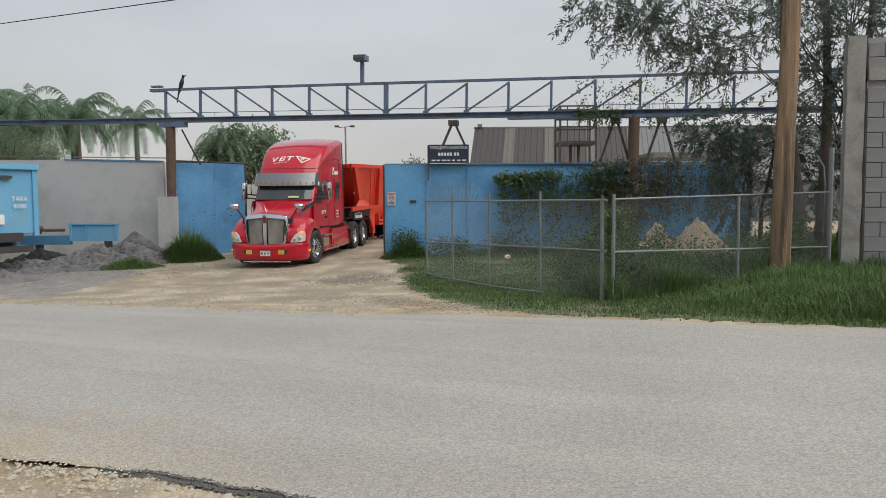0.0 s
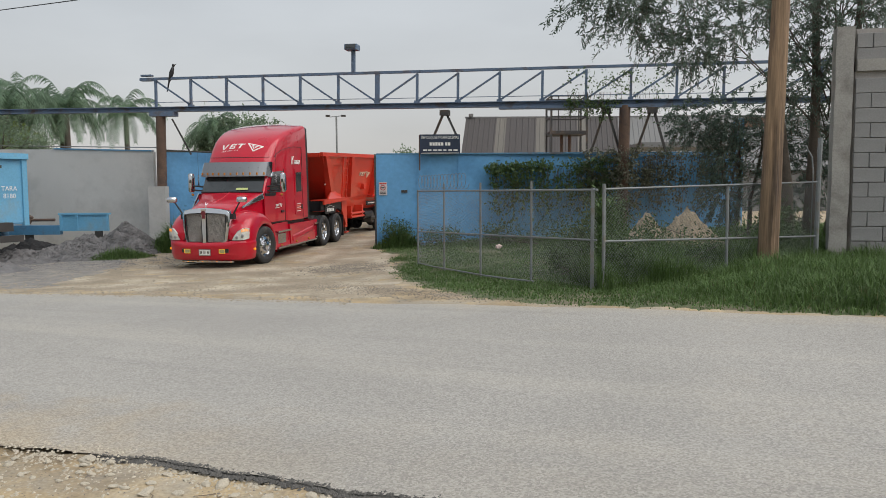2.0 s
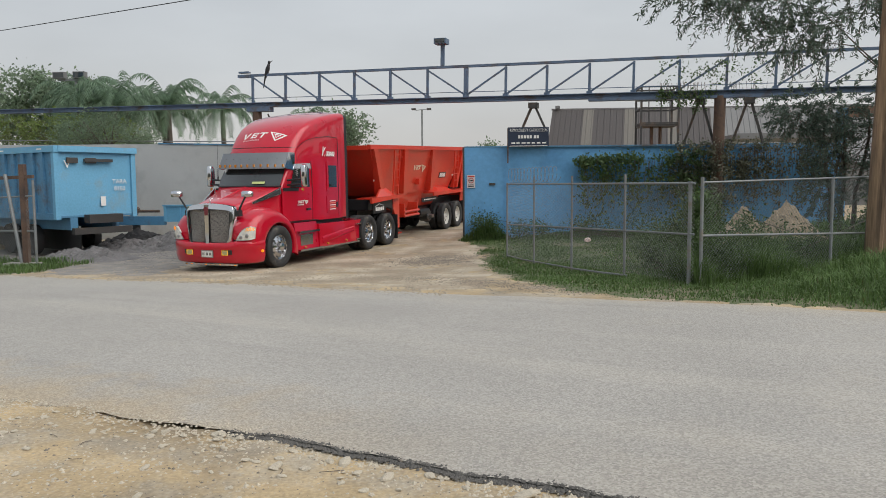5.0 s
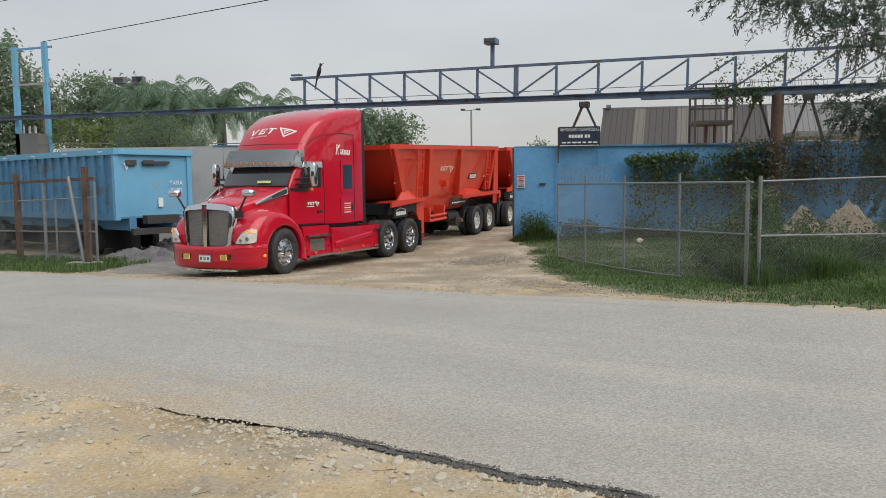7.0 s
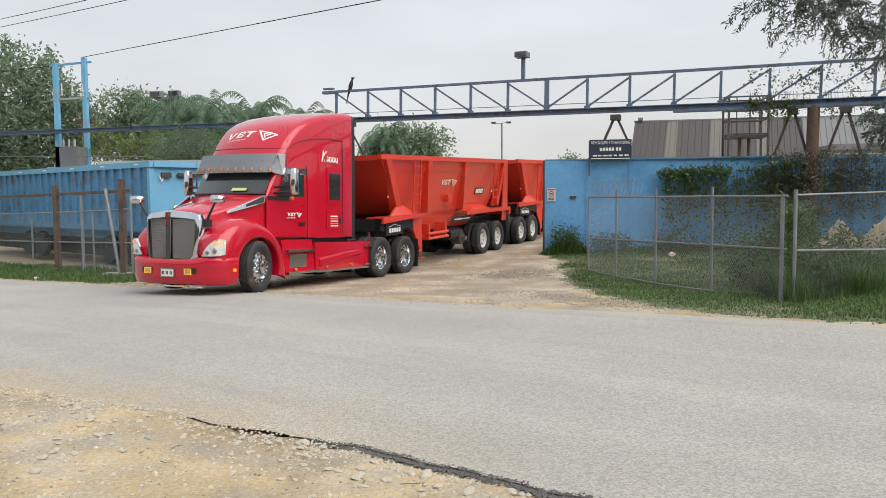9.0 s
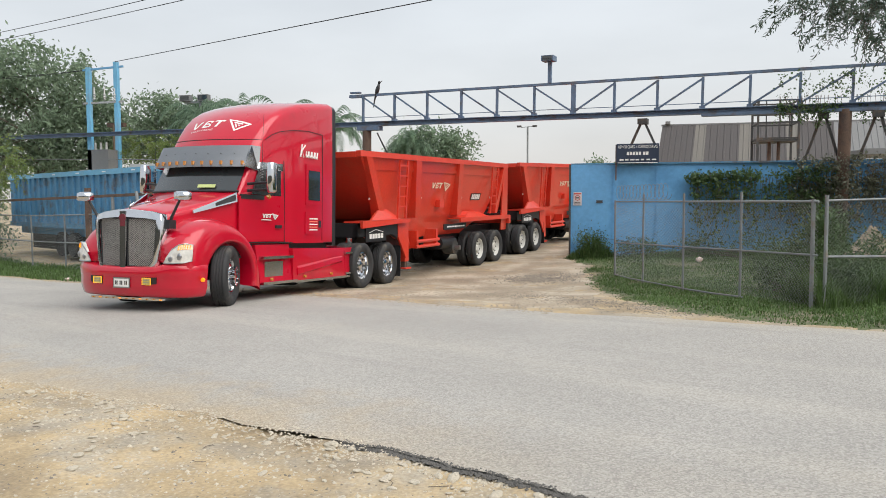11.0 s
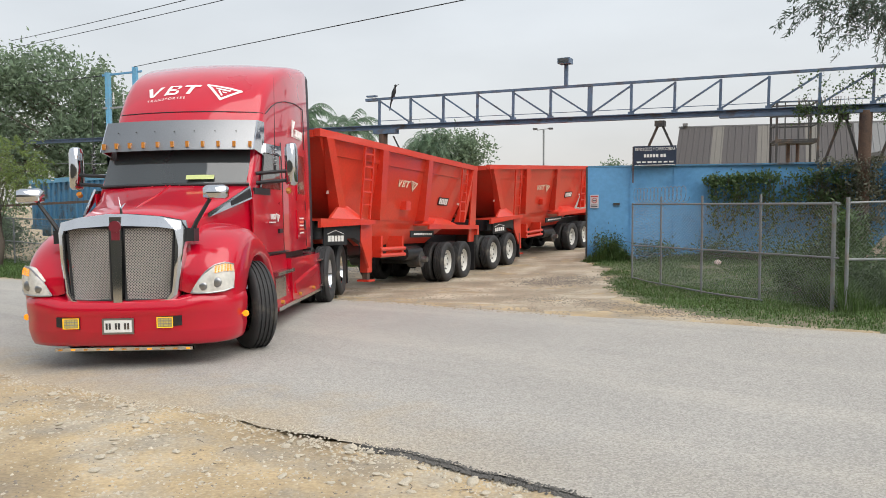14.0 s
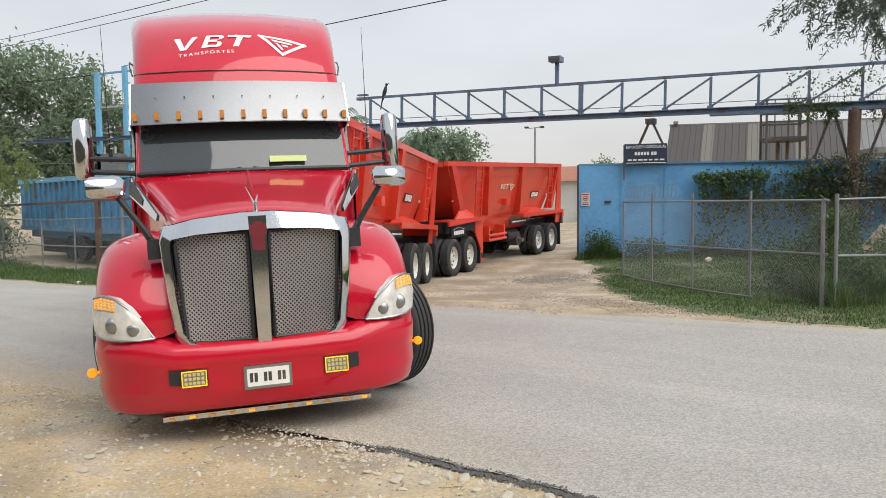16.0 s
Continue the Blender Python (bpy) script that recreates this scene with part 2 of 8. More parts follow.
# ---- mesh helpers ----
def part(name, bm, mat, parent=None, label="", smooth=False, bevel=0.0):
    if bevel:
        sharp = [ed for ed in bm.edges if len(ed.link_faces) == 2 and ed.calc_face_angle(0) > 0.5]
        bmesh.ops.bevel(bm, geom=sharp, offset=bevel, segments=2, affect="EDGES", profile=0.6, clamp_overlap=True)
    bmesh.ops.recalc_face_normals(bm, faces=bm.faces)
    me = bpy.data.meshes.new(name)
    bm.to_mesh(me)
    bm.free()
    me.materials.append(mat)
    if smooth:
        me.shade_auto_smooth(angle=radians(40)) if hasattr(me, "shade_auto_smooth") else None
        me.polygons.foreach_set("use_smooth", [True] * len(me.polygons))
        if smooth != "all":
            me.set_sharp_from_angle(angle=radians(smooth if smooth is not True else 38))
    ob = new(name, me)
    if parent:
        ob.parent = parent
    if label:
        tagged(ob, label=label)
    return ob


def raw(name, verts, faces, mat, parent=None, smooth=False):
    me = bpy.data.meshes.new(name)
    me.from_pydata(verts, [], faces)
    me.materials.append(mat)
    if smooth:
        me.polygons.foreach_set("use_smooth", [True] * len(me.polygons))
    ob = new(name, me)
    if parent:
        ob.parent = parent
    return ob


def thing(name, label, category, m=None, group="", kind=""):
    ob = new(name)
    ob.empty_display_size = 0.2
    tagged(ob, label, category, group, kind)
    if m is not None:
        ob.matrix_world = m
    return ob


def box(bm, x0, x1, y0, y1, z0, z1, m=None):
    vs = [bm.verts.new((x, y, z)) for x in (x0, x1) for y in (y0, y1) for z in (z0, z1)]
    for f in ((0, 1, 3, 2), (4, 6, 7, 5), (0, 4, 5, 1), (2, 3, 7, 6), (0, 2, 6, 4), (1, 5, 7, 3)):
        bm.faces.new([vs[i] for i in f])
    if m is not None:
        bmesh.ops.transform(bm, matrix=m, verts=vs)
    return bm


def boxed(*a):
    return box(bmesh.new(), *a)


def hexa(bm, p):
    """Eight corners: four of one end in order, four of the other."""
    vs = [bm.verts.new(q) for q in p]
    for f in ((3, 2, 1, 0), (4, 5, 6, 7), (0, 1, 5, 4), (1, 2, 6, 5), (2, 3, 7, 6), (3, 0, 4, 7)):
        bm.faces.new([vs[i] for i in f])
    return bm


def tube(bm, pts, r, n=8, r2=None, cap=True):
    pts = [Vector(p) for p in pts]
    rings = []
    for i, p in enumerate(pts):
        d = (pts[min(i + 1, len(pts) - 1)] - pts[max(i - 1, 0)]).normalized()
        q = d.to_track_quat("Z", "Y")
        rr = r if r2 is None else r + (r2 - r) * i / (len(pts) - 1)
        rings.append([bm.verts.new(p + q @ Vector((rr * math.cos(2 * math.pi * k / n), rr * math.sin(2 * math.pi * k / n), 0))) for k in range(n)])
    for a, b in zip(rings, rings[1:]):
        for k in range(n):
            bm.faces.new((a[k], a[(k + 1) % n], b[(k + 1) % n], b[k]))
    if cap:
        bm.faces.new(rings[0][::-1])
        bm.faces.new(rings[-1])
    return bm


def bar(bm, a, b, w, h):
    """A square bar from a to b, w across and h high."""
    a, b = Vector(a), Vector(b)
    d = (b - a).normalized()
    side = d.cross(Vector((0, 0, 1)))
    side = side.normalized() if side.length > 1e-4 else Vector((1, 0, 0))
    up = side.cross(d)
    cs = [(-1, -1), (1, -1), (1, 1), (-1, 1)]
    return hexa(bm, [a + side * (w / 2 * i) + up * (h / 2 * j) for i, j in cs] + [b + side * (w / 2 * i) + up * (h / 2 * j) for i, j in cs])


def loft(bm, rings, closed=True, cap=True):
    vs = [[bm.verts.new(p) for p in r] for r in rings]
    n = len(vs[0])
    for a, b in zip(vs, vs[1:]):
        for k in range(n if closed else n - 1):
            bm.faces.new((a[k], a[(k + 1) % n], b[(k + 1) % n], b[k]))
    if cap and closed:
        bm.faces.new(vs[0][::-1])
        bm.faces.new(vs[-1])
    return bm


def revolve(bm, profile, n=32, y0=0.0):
    """Profile of (radius, y) turned about the y axis."""
    rings = [[(r * math.cos(2 * math.pi * k / n), y0 + y, r * math.sin(2 * math.pi * k / n)) for k in range(n)] for r, y in profile]
    vs = [[bm.verts.new(p) for p in ring] for ring in rings]
    for a, b in zip(vs, vs[1:]):
        for k in range(n):
            bm.faces.new((a[k], a[(k + 1) % n], b[(k + 1) % n], b[k]))
    return bm


def prism(bm, outline, depth, m):
    """An outline in the local xy plane, thickened along z, laid by m."""
    a = [bm.verts.new(m @ Vector((x, y, 0))) for x, y in outline]
    b = [bm.verts.new(m @ Vector((x, y, depth))) for x, y in outline]
    bm.faces.new(a[::-1])
    bm.faces.new(b)
    for k in range(len(a)):
        j = (k + 1) % len(a)
        bm.faces.new((a[k], a[j], b[j], b[k]))
    return bm


def lettering(name, text, size, mat, parent, m, depth=0.004, width=None):
    c = bpy.data.curves.new(name, "FONT")
    c.body, c.size, c.extrude, c.align_x, c.align_y = text, size, depth / 2, "CENTER", "CENTER"
    c.materials.append(mat)
    ob = new(name, c)
    ob.parent = parent
    ob.matrix_local = m
    if width:
        bpy.context.view_layer.update()
        ob.scale.x *= width / max(ob.dimensions.x, 1e-3)
    return ob


# ---- ground: a gentle hollow between road and yard ----
KNOTS = [3, 6, 9, 12, 15, 18, 21, 24, 27, 32]
LEVEL = [0.09, 0.13, 0.16, 0.05, -0.12, -0.19, -0.16, -0.08, 0.01, 0.09]


def smooth01(v):
    v = min(max(v, 0.0), 1.0)
    return v * v * (3 - 2 * v)


def ground_z(x, y):
    v = y + 0.2 * x
    return float(np.interp(v, KNOTS, LEVEL)) + 0.0264 * min(max(x, -22), 14)


def far_edge(x):
    return 10.42 - 0.49 * x + 0.10 * math.sin(x * 0.9) + 0.05 * math.sin(x * 2.7 + 1)


def near_edge(x):
    wob = 0.022 * math.sin(x * 3.1) + 0.016 * math.sin(x * 7.7 + 2) + 0.012 * math.sin(x * 17)
    base = 3.72 - 0.43 * x if x > -2.3 else 3.72 + 0.43 * 2.3 - 0.30 * (x + 2.3)
    if x < -6:
        base = 3.72 + 0.43 * 2.3 + 0.30 * 3.7 - 0.49 * (x + 6)
    return base + wob


def dirt_z(x, y):
    z = ground_z(x, y)
    a, b = near_edge(x), far_edge(x)
    if y < a:
        z -= (0.032 * (1 - smooth01((a - y - 0.1) / 3.5)) + 0.012) * smooth01((x + 4.0) / 1.6)
        z += 0.03 * (1 - smooth01((x + 4.0) / 1.6)) * smooth01((a - y) / 0.6)
    elif y > b:
        z -= 0.012
    else:
        w = 0.35 + 0.5 * (1 - smooth01((x + 4.0) / 1.6)) * (0.5 + noise.noise((x * 1.7, y * 1.7, 5)))
        z -= 0.10 * smooth01(min((y - a) / max(w, 0.1), (b - y) / 0.4)) + 0.03 * smooth01((x + 4.0) / 1.6)
    z += 0.018 * noise.noise((x * 0.7, y * 0.7, 1)) + 0.006 * noise.noise((x * 3, y * 3, 2))
    return z


def steps(lo, hi, near_lo, near_hi, fine, far_count):
    inner = list(np.arange(near_lo, near_hi + 1e-6, fine))
    left = [near_lo - (near_lo - lo) * (k / far_count) ** 3 for k in range(far_count, 0, -1)]
    right = [near_hi + (hi - near_hi) * (k / far_count) ** 3 for k in range(1, far_count + 1)]
    return left + inner + right


def build_ground():
    xs, ys = steps(-1500, 1500, -26, 14, 0.22, 14), steps(-800, 2500, -3, 34, 0.22, 14)
    verts = [(x, y, dirt_z(x, y)) for y in ys for x in xs]
    w = len(xs)
    faces = [(j * w + i, j * w + i + 1, (j + 1) * w + i + 1, (j + 1) * w + i) for j in range(len(ys) - 1) for i in range(w - 1)]
    ob = raw("ground", verts, faces, DIRT, smooth=True)
    tagged(ob, "pale tan packed dirt and limestone gravel ground", "ground", kind="structure")
    xr = list(np.arange(-60, 40.01, 0.12))
    rv, rf, cols = [], [], 14
    for x in xr:
        a, b = near_edge(x), far_edge(x)
        for k in range(cols + 1):
            y = a + (b - a) * k / cols
            lip = 0.022 * max(0, 1 - (y - a) / 0.25) + 0.02 * max(0, 1 - (b - y) / 0.5)
            rv.append((x, y, ground_z(x, y) - lip + 0.004))
    n = cols + 1
    for i in range(len(xr) - 1):
        for k in range(cols):
            rf.append((i * n + k, (i + 1) * n + k, (i + 1) * n + k + 1, i * n + k + 1))
    road = raw("road", rv, rf, ASPHALT, smooth=True)
    tagged(road, "worn dusty grey asphalt road", "road", kind="structure")
    ev, ef = [], []
    fine = list(np.arange(-2.2, 8.01, 0.025))
    for x in fine:
        a = near_edge(x)
        r = 0.022 * noise.noise((x * 9, 3, 0)) + 0.022 * noise.noise((x * 31, 7, 0)) + 0.012 * noise.noise((x * 70, 9, 0))
        z = ground_z(x, a)
        fade = smooth01((x + 2.2) / 0.8)
        ev += [(x, a + 0.02 * fade + r, z - 0.016), (x, a + 0.002 + r, z - 0.024), (x, a - 0.012 * fade + r * 1.3, z - 0.026 - 0.02 * fade), (x, a - 0.022 * fade + r * 1.6, z - 0.04 - 0.03 * fade)]
    for i in range(len(fine) - 1):
        for k in range(3):
            ef.append((i * 4 + k, i * 4 + k + 1, i * 4 + k + 5, i * 4 + k + 4))
    edge = raw("broken_edge", ev, ef, ASPHALT_EDGE, parent=road)
    tagged(edge, label="dark crumbled asphalt edge")


def dirt_material():
    m = material("packed_dirt", (0.415, 0.315, 0.185), 0.95, var=0.42, scale=1.6, fine=38, bump=0.9, second=(0.36, 0.31, 0.235), amount=0.55)
    n, l = m.node_tree.nodes, m.node_tree.links
    b = n["Principled BSDF"]
    old = b.inputs["Base Color"].links[0].from_socket
    tc = n.new("ShaderNodeTexCoord")
    vo, rp, mx = n.new("ShaderNodeTexVoronoi"), n.new("ShaderNodeValToRGB"), n.new("ShaderNodeMix")
    vo.inputs["Scale"].default_value = 22
    l.new(tc.outputs["Object"], vo.inputs["Vector"])
    rp.color_ramp.elements[0].position, rp.color_ramp.elements[0].color = 0.12, (1, 1, 1, 1)
    rp.color_ramp.elements[1].position, rp.color_ramp.elements[1].color = 0.26, (0, 0, 0, 1)
    l.new(vo.outputs["Distance"], rp.inputs[0])
    mask = n.new("ShaderNodeTexNoise")
    mask.inputs["Scale"].default_value = 1.3
    l.new(tc.outputs["Object"], mask.inputs["Vector"])
    mk = n.new("ShaderNodeMapRange")
    mk.inputs[1].default_value, mk.inputs[2].default_value = 0.38, 0.58
    l.new(mask.outputs[0], mk.inputs[0])
    ml = n.new("ShaderNodeMath")
    ml.operation = "MULTIPLY"
    l.new(rp.outputs[0], ml.inputs[0])
    l.new(mk.outputs[0], ml.inputs[1])
    mx.data_type = "RGBA"
    l.new(ml.outputs[0], mx.inputs[0])
    l.new(old, mx.inputs[6])
    mx.inputs[7].default_value = (0.47, 0.43, 0.36, 1)
    broad, bm_, dk = n.new("ShaderNodeTexNoise"), n.new("ShaderNodeMapRange"), n.new("ShaderNodeMix")
    broad.inputs["Scale"].default_value, broad.inputs["Detail"].default_value, broad.inputs["Roughness"].default_value = 0.55, 9, 0.68
    l.new(tc.outputs["Object"], broad.inputs["Vector"])
    bm_.inputs[1].default_value, bm_.inputs[2].default_value, bm_.inputs[4].default_value = 0.50, 0.68, 0.75
    l.new(broad.outputs[0], bm_.inputs[0])
    dk.data_type = "RGBA"
    l.new(bm_.outputs[0], dk.inputs[0])
    l.new(mx.outputs[2], dk.inputs[6])
    dk.inputs[7].default_value = (0.20, 0.155, 0.105, 1)
    l.new(dk.outputs[2], b.inputs["Base Color"])
    return m


def asphalt_material():
    """Dusty asphalt: streaks along the road, blotches, grit, and dust blown in from both edges."""
    m = material("dusty_asphalt", (0.352, 0.333, 0.303), 0.93, var=0.16, scale=0.5, fine=55, bump=0.6)
    n, l = m.node_tree.nodes, m.node_tree.links
    b = n["Principled BSDF"]
    col = b.inputs["Base Color"].links[0].from_socket
    tc = n.new("ShaderNodeTexCoord")

    def noise_of(scale, detail, along=None, rough=0.55):
        t = n.new("ShaderNodeTexNoise")
        t.inputs["Scale"].default_value, t.inputs["Detail"].default_value, t.inputs["Roughness"].default_value = scale, detail, rough
        if along:
            mp = n.new("ShaderNodeMapping")
            mp.vector_type = "TEXTURE"
            mp.inputs["Rotation"].default_value = (0, 0, radians(-26))
            mp.inputs["Scale"].default_value = along
            l.new(tc.outputs["Object"], mp.inputs[0])
            l.new(mp.outputs[0], t.inputs["Vector"])
        else:
            l.new(tc.outputs["Object"], t.inputs["Vector"])
        return t.outputs[0]

    def ranged(src, lo, hi, a, b_):
        r = n.new("ShaderNodeMapRange")
        r.inputs[1].default_value, r.inputs[2].default_value, r.inputs[3].default_value, r.inputs[4].default_value = lo, hi, a, b_
        l.new(src, r.inputs[0])
        return r.outputs[0]

    def maths(op, a, b_):
        q = n.new("ShaderNodeMath")
        q.operation = op
        for k, v in enumerate((a, b_)):
            if isinstance(v, (int, float)):
                q.inputs[k].default_value = v
            else:
                l.new(v, q.inputs[k])
        return q.outputs[0]

    def blend(fac, base, colour):
        x = n.new("ShaderNodeMix")
        x.data_type = "RGBA"
        l.new(fac, x.inputs[0])
        l.new(base, x.inputs[6])
        x.inputs[7].default_value = (*colour, 1)
        return x.outputs[2]

    col = blend(ranged(noise_of(1.0, 5, (14, 0.9, 1)), 0.52, 0.72, 0.0, 0.6), col, (0.435, 0.405, 0.355))
    col = blend(ranged(noise_of(1.0, 6, (9, 0.55, 1), 0.65), 0.55, 0.75, 0.0, 0.55), col, (0.27, 0.258, 0.24))
    col = blend(ranged(noise_of(0.7, 8, None, 0.7), 0.56, 0.70, 0.0, 0.5), col, (0.40, 0.365, 0.31))
    split = n.new("ShaderNodeSeparateXYZ")
    l.new(tc.outputs["Object"], split.inputs[0])
    ragged = ranged(noise_of(1.7, 8, None, 0.7), 0.3, 0.7, -0.55, 0.55)
    near = maths("ADD", maths("MULTIPLY", split.outputs[0], 0.34), maths("ADD", split.outputs[1], ragged))
    side = ranged(split.outputs[0], -3.2, -0.4, 0.85, 0.12)
    col = blend(maths("MULTIPLY", ranged(near, 3.95, 4.95, 1.0, 0.0), side), col, (0.40, 0.325, 0.225))
    far = maths("ADD", maths("MULTIPLY", split.outputs[0], 0.49), maths("ADD", split.outputs[1], ragged))
    col = blend(ranged(far, 9.6, 10.5, 0.0, 0.55), col, (0.42, 0.365, 0.285))
    grit = n.new("ShaderNodeTexVoronoi")
    grit.inputs["Scale"].default_value = 85
    l.new(tc.outputs["Object"], grit.inputs["Vector"])
    gs = n.new("ShaderNodeSeparateColor")
    l.new(grit.outputs["Color"], gs.inputs[0])
    vm = n.new("ShaderNodeVectorMath")
    vm.operation = "SCALE"
    l.new(col, vm.inputs[0])
    l.new(ranged(gs.outputs[0], 0, 1, 0.76, 1.22), vm.inputs["Scale"])
    l.new(vm.outputs[0], b.inputs["Base Color"])
    return m


DIRT = dirt_material()
ASPHALT = asphalt_material()
build_ground()


# ---- walls, gate and gantry ----
def wall_run(name, pts, height, thick, mat, label, base_drop=0.3, parts=None):
    bm = bmesh.new()
    for (x0, y0, t0), (x1, y1, t1) in zip(pts, pts[1:]):
        d = Vector((x1 - x0, y1 - y0, 0)).normalized()
        nrm = Vector((-d.y, d.x, 0)) * thick
        a, b = Vector((x0, y0, 0)), Vector((x1, y1, 0))
        za, zb = ground_z(x0, y0) - base_drop, ground_z(x1, y1) - base_drop
        hexa(bm, [(a.x, a.y, za), (a.x, a.y, t0), (a.x + nrm.x, a.y + nrm.y, t0), (a.x + nrm.x, a.y + nrm.y, za),
                  (b.x, b.y, zb), (b.x, b.y, t1), (b.x + nrm.x, b.y + nrm.y, t1), (b.x + nrm.x, b.y + nrm.y, zb)])
    ob = part(name, bm, mat)
    tagged(ob, label, "wall", kind="structure")
    return ob


WALL_TOP = 2.80
blue = wall_run("wall_blue", [(-1.84, 24.36, WALL_TOP), (9.9, 24.60, WALL_TOP)], 3, 0.12, BLUE_STEEL, "faded blue painted sheet steel boundary wall with stains")
for k in range(10):
    x = -1.84 + 1.31 * k
    b = boxed(x - 0.012, x + 0.012, 24.335 + 0.02 * k, 24.352 + 0.02 * k, ground_z(x, 24.4) - 0.1, WALL_TOP - 0.01)
    part("seam", b, BLUE_STEEL, blue)
part("edge_frame", boxed(-1.90, -1.842, 24.30, 24.52, -0.3, WALL_TOP + 0.02), DARK, blue, "dark rusted gate edge")
part("top_cap", boxed(-1.84, 9.9, 24.36, 24.48, WALL_TOP + 0.002, WALL_TOP + 0.05), BLUE_DARK, blue)

white = wall_run("wall_white", [(-21.5, 29.6, 3.36), (-14.0, 28.4, 3.26), (-10.15, 27.8, 3.13)], 3, 0.18, STUCCO, "plain grey-white rendered wall with weather stains")
part("coping", bar(bmesh.new(), (-14.0, 28.48, 3.285), (-10.2, 27.88, 3.155), 0.22, 0.05), BLUE_DARK, white)
# never in view: added so chrome and paint mirror a dark band
wall_run("wall_south_added", [(-45, -5.0, 4.4), (24, -9.0, 4.4)], 3, 0.2, SOUTH, "plain dark unseen wall added behind the camera for the truck's reflections")
far_wall = wall_run("wall_yard", [(-14, 41, 2.6), (-5.2, 42, 2.6)], 3, 0.2, STUCCO, "grey-white wall at the back of the yard")
tagged(part("backwall_pier", boxed(-10.22, -9.62, 27.36, 27.78, -0.7, 1.87), STUCCO, None, bevel=0.01), "grey-white masonry gate pier", "pier", kind="structure")

leaf = thing("gate_leaf", "open blue sheet steel gate leaf with scuffs", "gate")
hexa_pts = lambda x0, y0, x1, y1, z0, z1, t: [(x0, y0, z0), (x0, y0, z1), (x0, y0 + t, z1), (x0, y0 + t, z0), (x1, y1, z0), (x1, y1, z1), (x1, y1 + t, z1), (x1, y1 + t, z0)]
part("panel", hexa(bmesh.new(), hexa_pts(-9.70, 27.85, -7.40, 28.6, -0.45, 3.11, 0.06)), BLUE_STEEL, leaf)
part("seam", hexa(bmesh.new(), hexa_pts(-8.42, 28.255, -8.38, 28.268, -0.40, 3.10, 0.03)), BLUE_STEEL, leaf)
part("frame_top", tube(bmesh.new(), [(-9.70, 27.88, 3.12), (-7.40, 28.63, 3.12)], 0.035), DARK, leaf)
part("stile", tube(bmesh.new(), [(-7.38, 28.63, -0.40), (-7.38, 28.63, 3.12)], 0.04), DARK, leaf)
for k in range(22):
    u = random.uniform(0.15, 0.9)
    x, y, z = -9.70 + 2.3 * u, 27.85 + 0.75 * u, random.uniform(0.75, 1.45)
    w = random.uniform(0.03, 0.10)
    part("scuff", hexa(bmesh.new(), hexa_pts(x, y - 0.006, x + w, y - 0.006 + w * 0.326, z, z + random.uniform(0.02, 0.07), 0.004)), BLUE_DARK, leaf)

# gantry: two rusted posts, an I-beam and a lattice on it; local x runs from the far post to the near one
G_LEFT, G_RIGHT = Vector((-9.76, 27.6, 4.52)), Vector((6.0, 24.0, 4.28))
g_dir = (G_RIGHT - G_LEFT).normalized()
G_M = Matrix.Translation(G_LEFT) @ pose(0, 0, 0, 0, 0, math.degrees(math.atan2(g_dir.y, g_dir.x))) @ pose(0, 0, 0, 0, -math.degrees(math.asin(g_dir.z)), 0)
G_LEN = (G_RIGHT - G_LEFT).length
gantry = thing("gantry", "weathered blue-grey steel lattice gantry over the gate", "gantry", G_M)
prof = [(-0.12, 0.0), (0.12, 0.0), (0.12, 0.025), (0.012, 0.03), (0.012, 0.145), (0.12, 0.15), (0.12, 0.175), (-0.12, 0.175), (-0.12, 0.15), (-0.012, 0.145), (-0.012, 0.03), (-0.12, 0.025)]
bm = loft(bmesh.new(), [[(x, y, z) for y, z in prof] for x in (-26.0, 0.0, 23.0)])
part("i_beam", bm, TRUSS, gantry)
part("splice_plate", boxed(12.2, 18.6, -0.14, 0.14, -0.07, -0.001), TRUSS, gantry)
part("top_chord", bar(bmesh.new(), (-0.75, 0, 1.17), (23.0, 0, 1.24), 0.09, 0.085), TRUSS, gantry)
part("runway_rod", tube(bmesh.new(), [(-0.3, -0.1, 0.33), (22.5, -0.1, 0.33)], 0.012, 5), TRUSS, gantry)
part("left_rod", tube(bmesh.new(), [(-22, 0.5, -0.95), (-0.2, 0.2, -1.25)], 0.02, 5), GALV, gantry)
NX, X0, DX = 17, -0.17, 1.375
for k in range(NX):
    x = X0 + DX * k
    w = 0.075 if k == 6 else 0.038
    part("upright", boxed(x - w, x + w, -0.04, 0.04, 0.176, 1.14), TRUSS, gantry)
    if k < NX - 1:
        a, b = ((x, 1.11), (x + DX, 0.22)) if k < 6 else ((x, 0.22), (x + DX, 1.11))
        part("diagonal", bar(bmesh.new(), (a[0], 0, a[1]), (b[0], 0, b[1]), 0.05, 0.055), TRUSS, gantry)
        part("cleat", boxed(x + DX - 0.08, x + DX + 0.08, -0.09, 0.09, 0.176, 0.25), TRUSS, gantry)
part("post", tube(bmesh.new(), [(0.0, 0, -3.0), (0.0, 0, -0.001)], 0.17, 14), RUST, gantry, "rusted round gate post", smooth=True)
part("post", tube(bmesh.new(), [(G_LEN, 0, -4.4), (G_LEN, 0, -0.001)], 0.17, 14), RUST, gantry, "rusted round gate post", smooth=True)
part("post_head", boxed(-0.35, 0.6, -0.17, 0.17, -0.16, -0.002), TRUSS, gantry)
part("end_bracket", boxed(-0.75, -0.25, -0.1, 0.1, 1.10, 1.20), TRUSS, gantry)
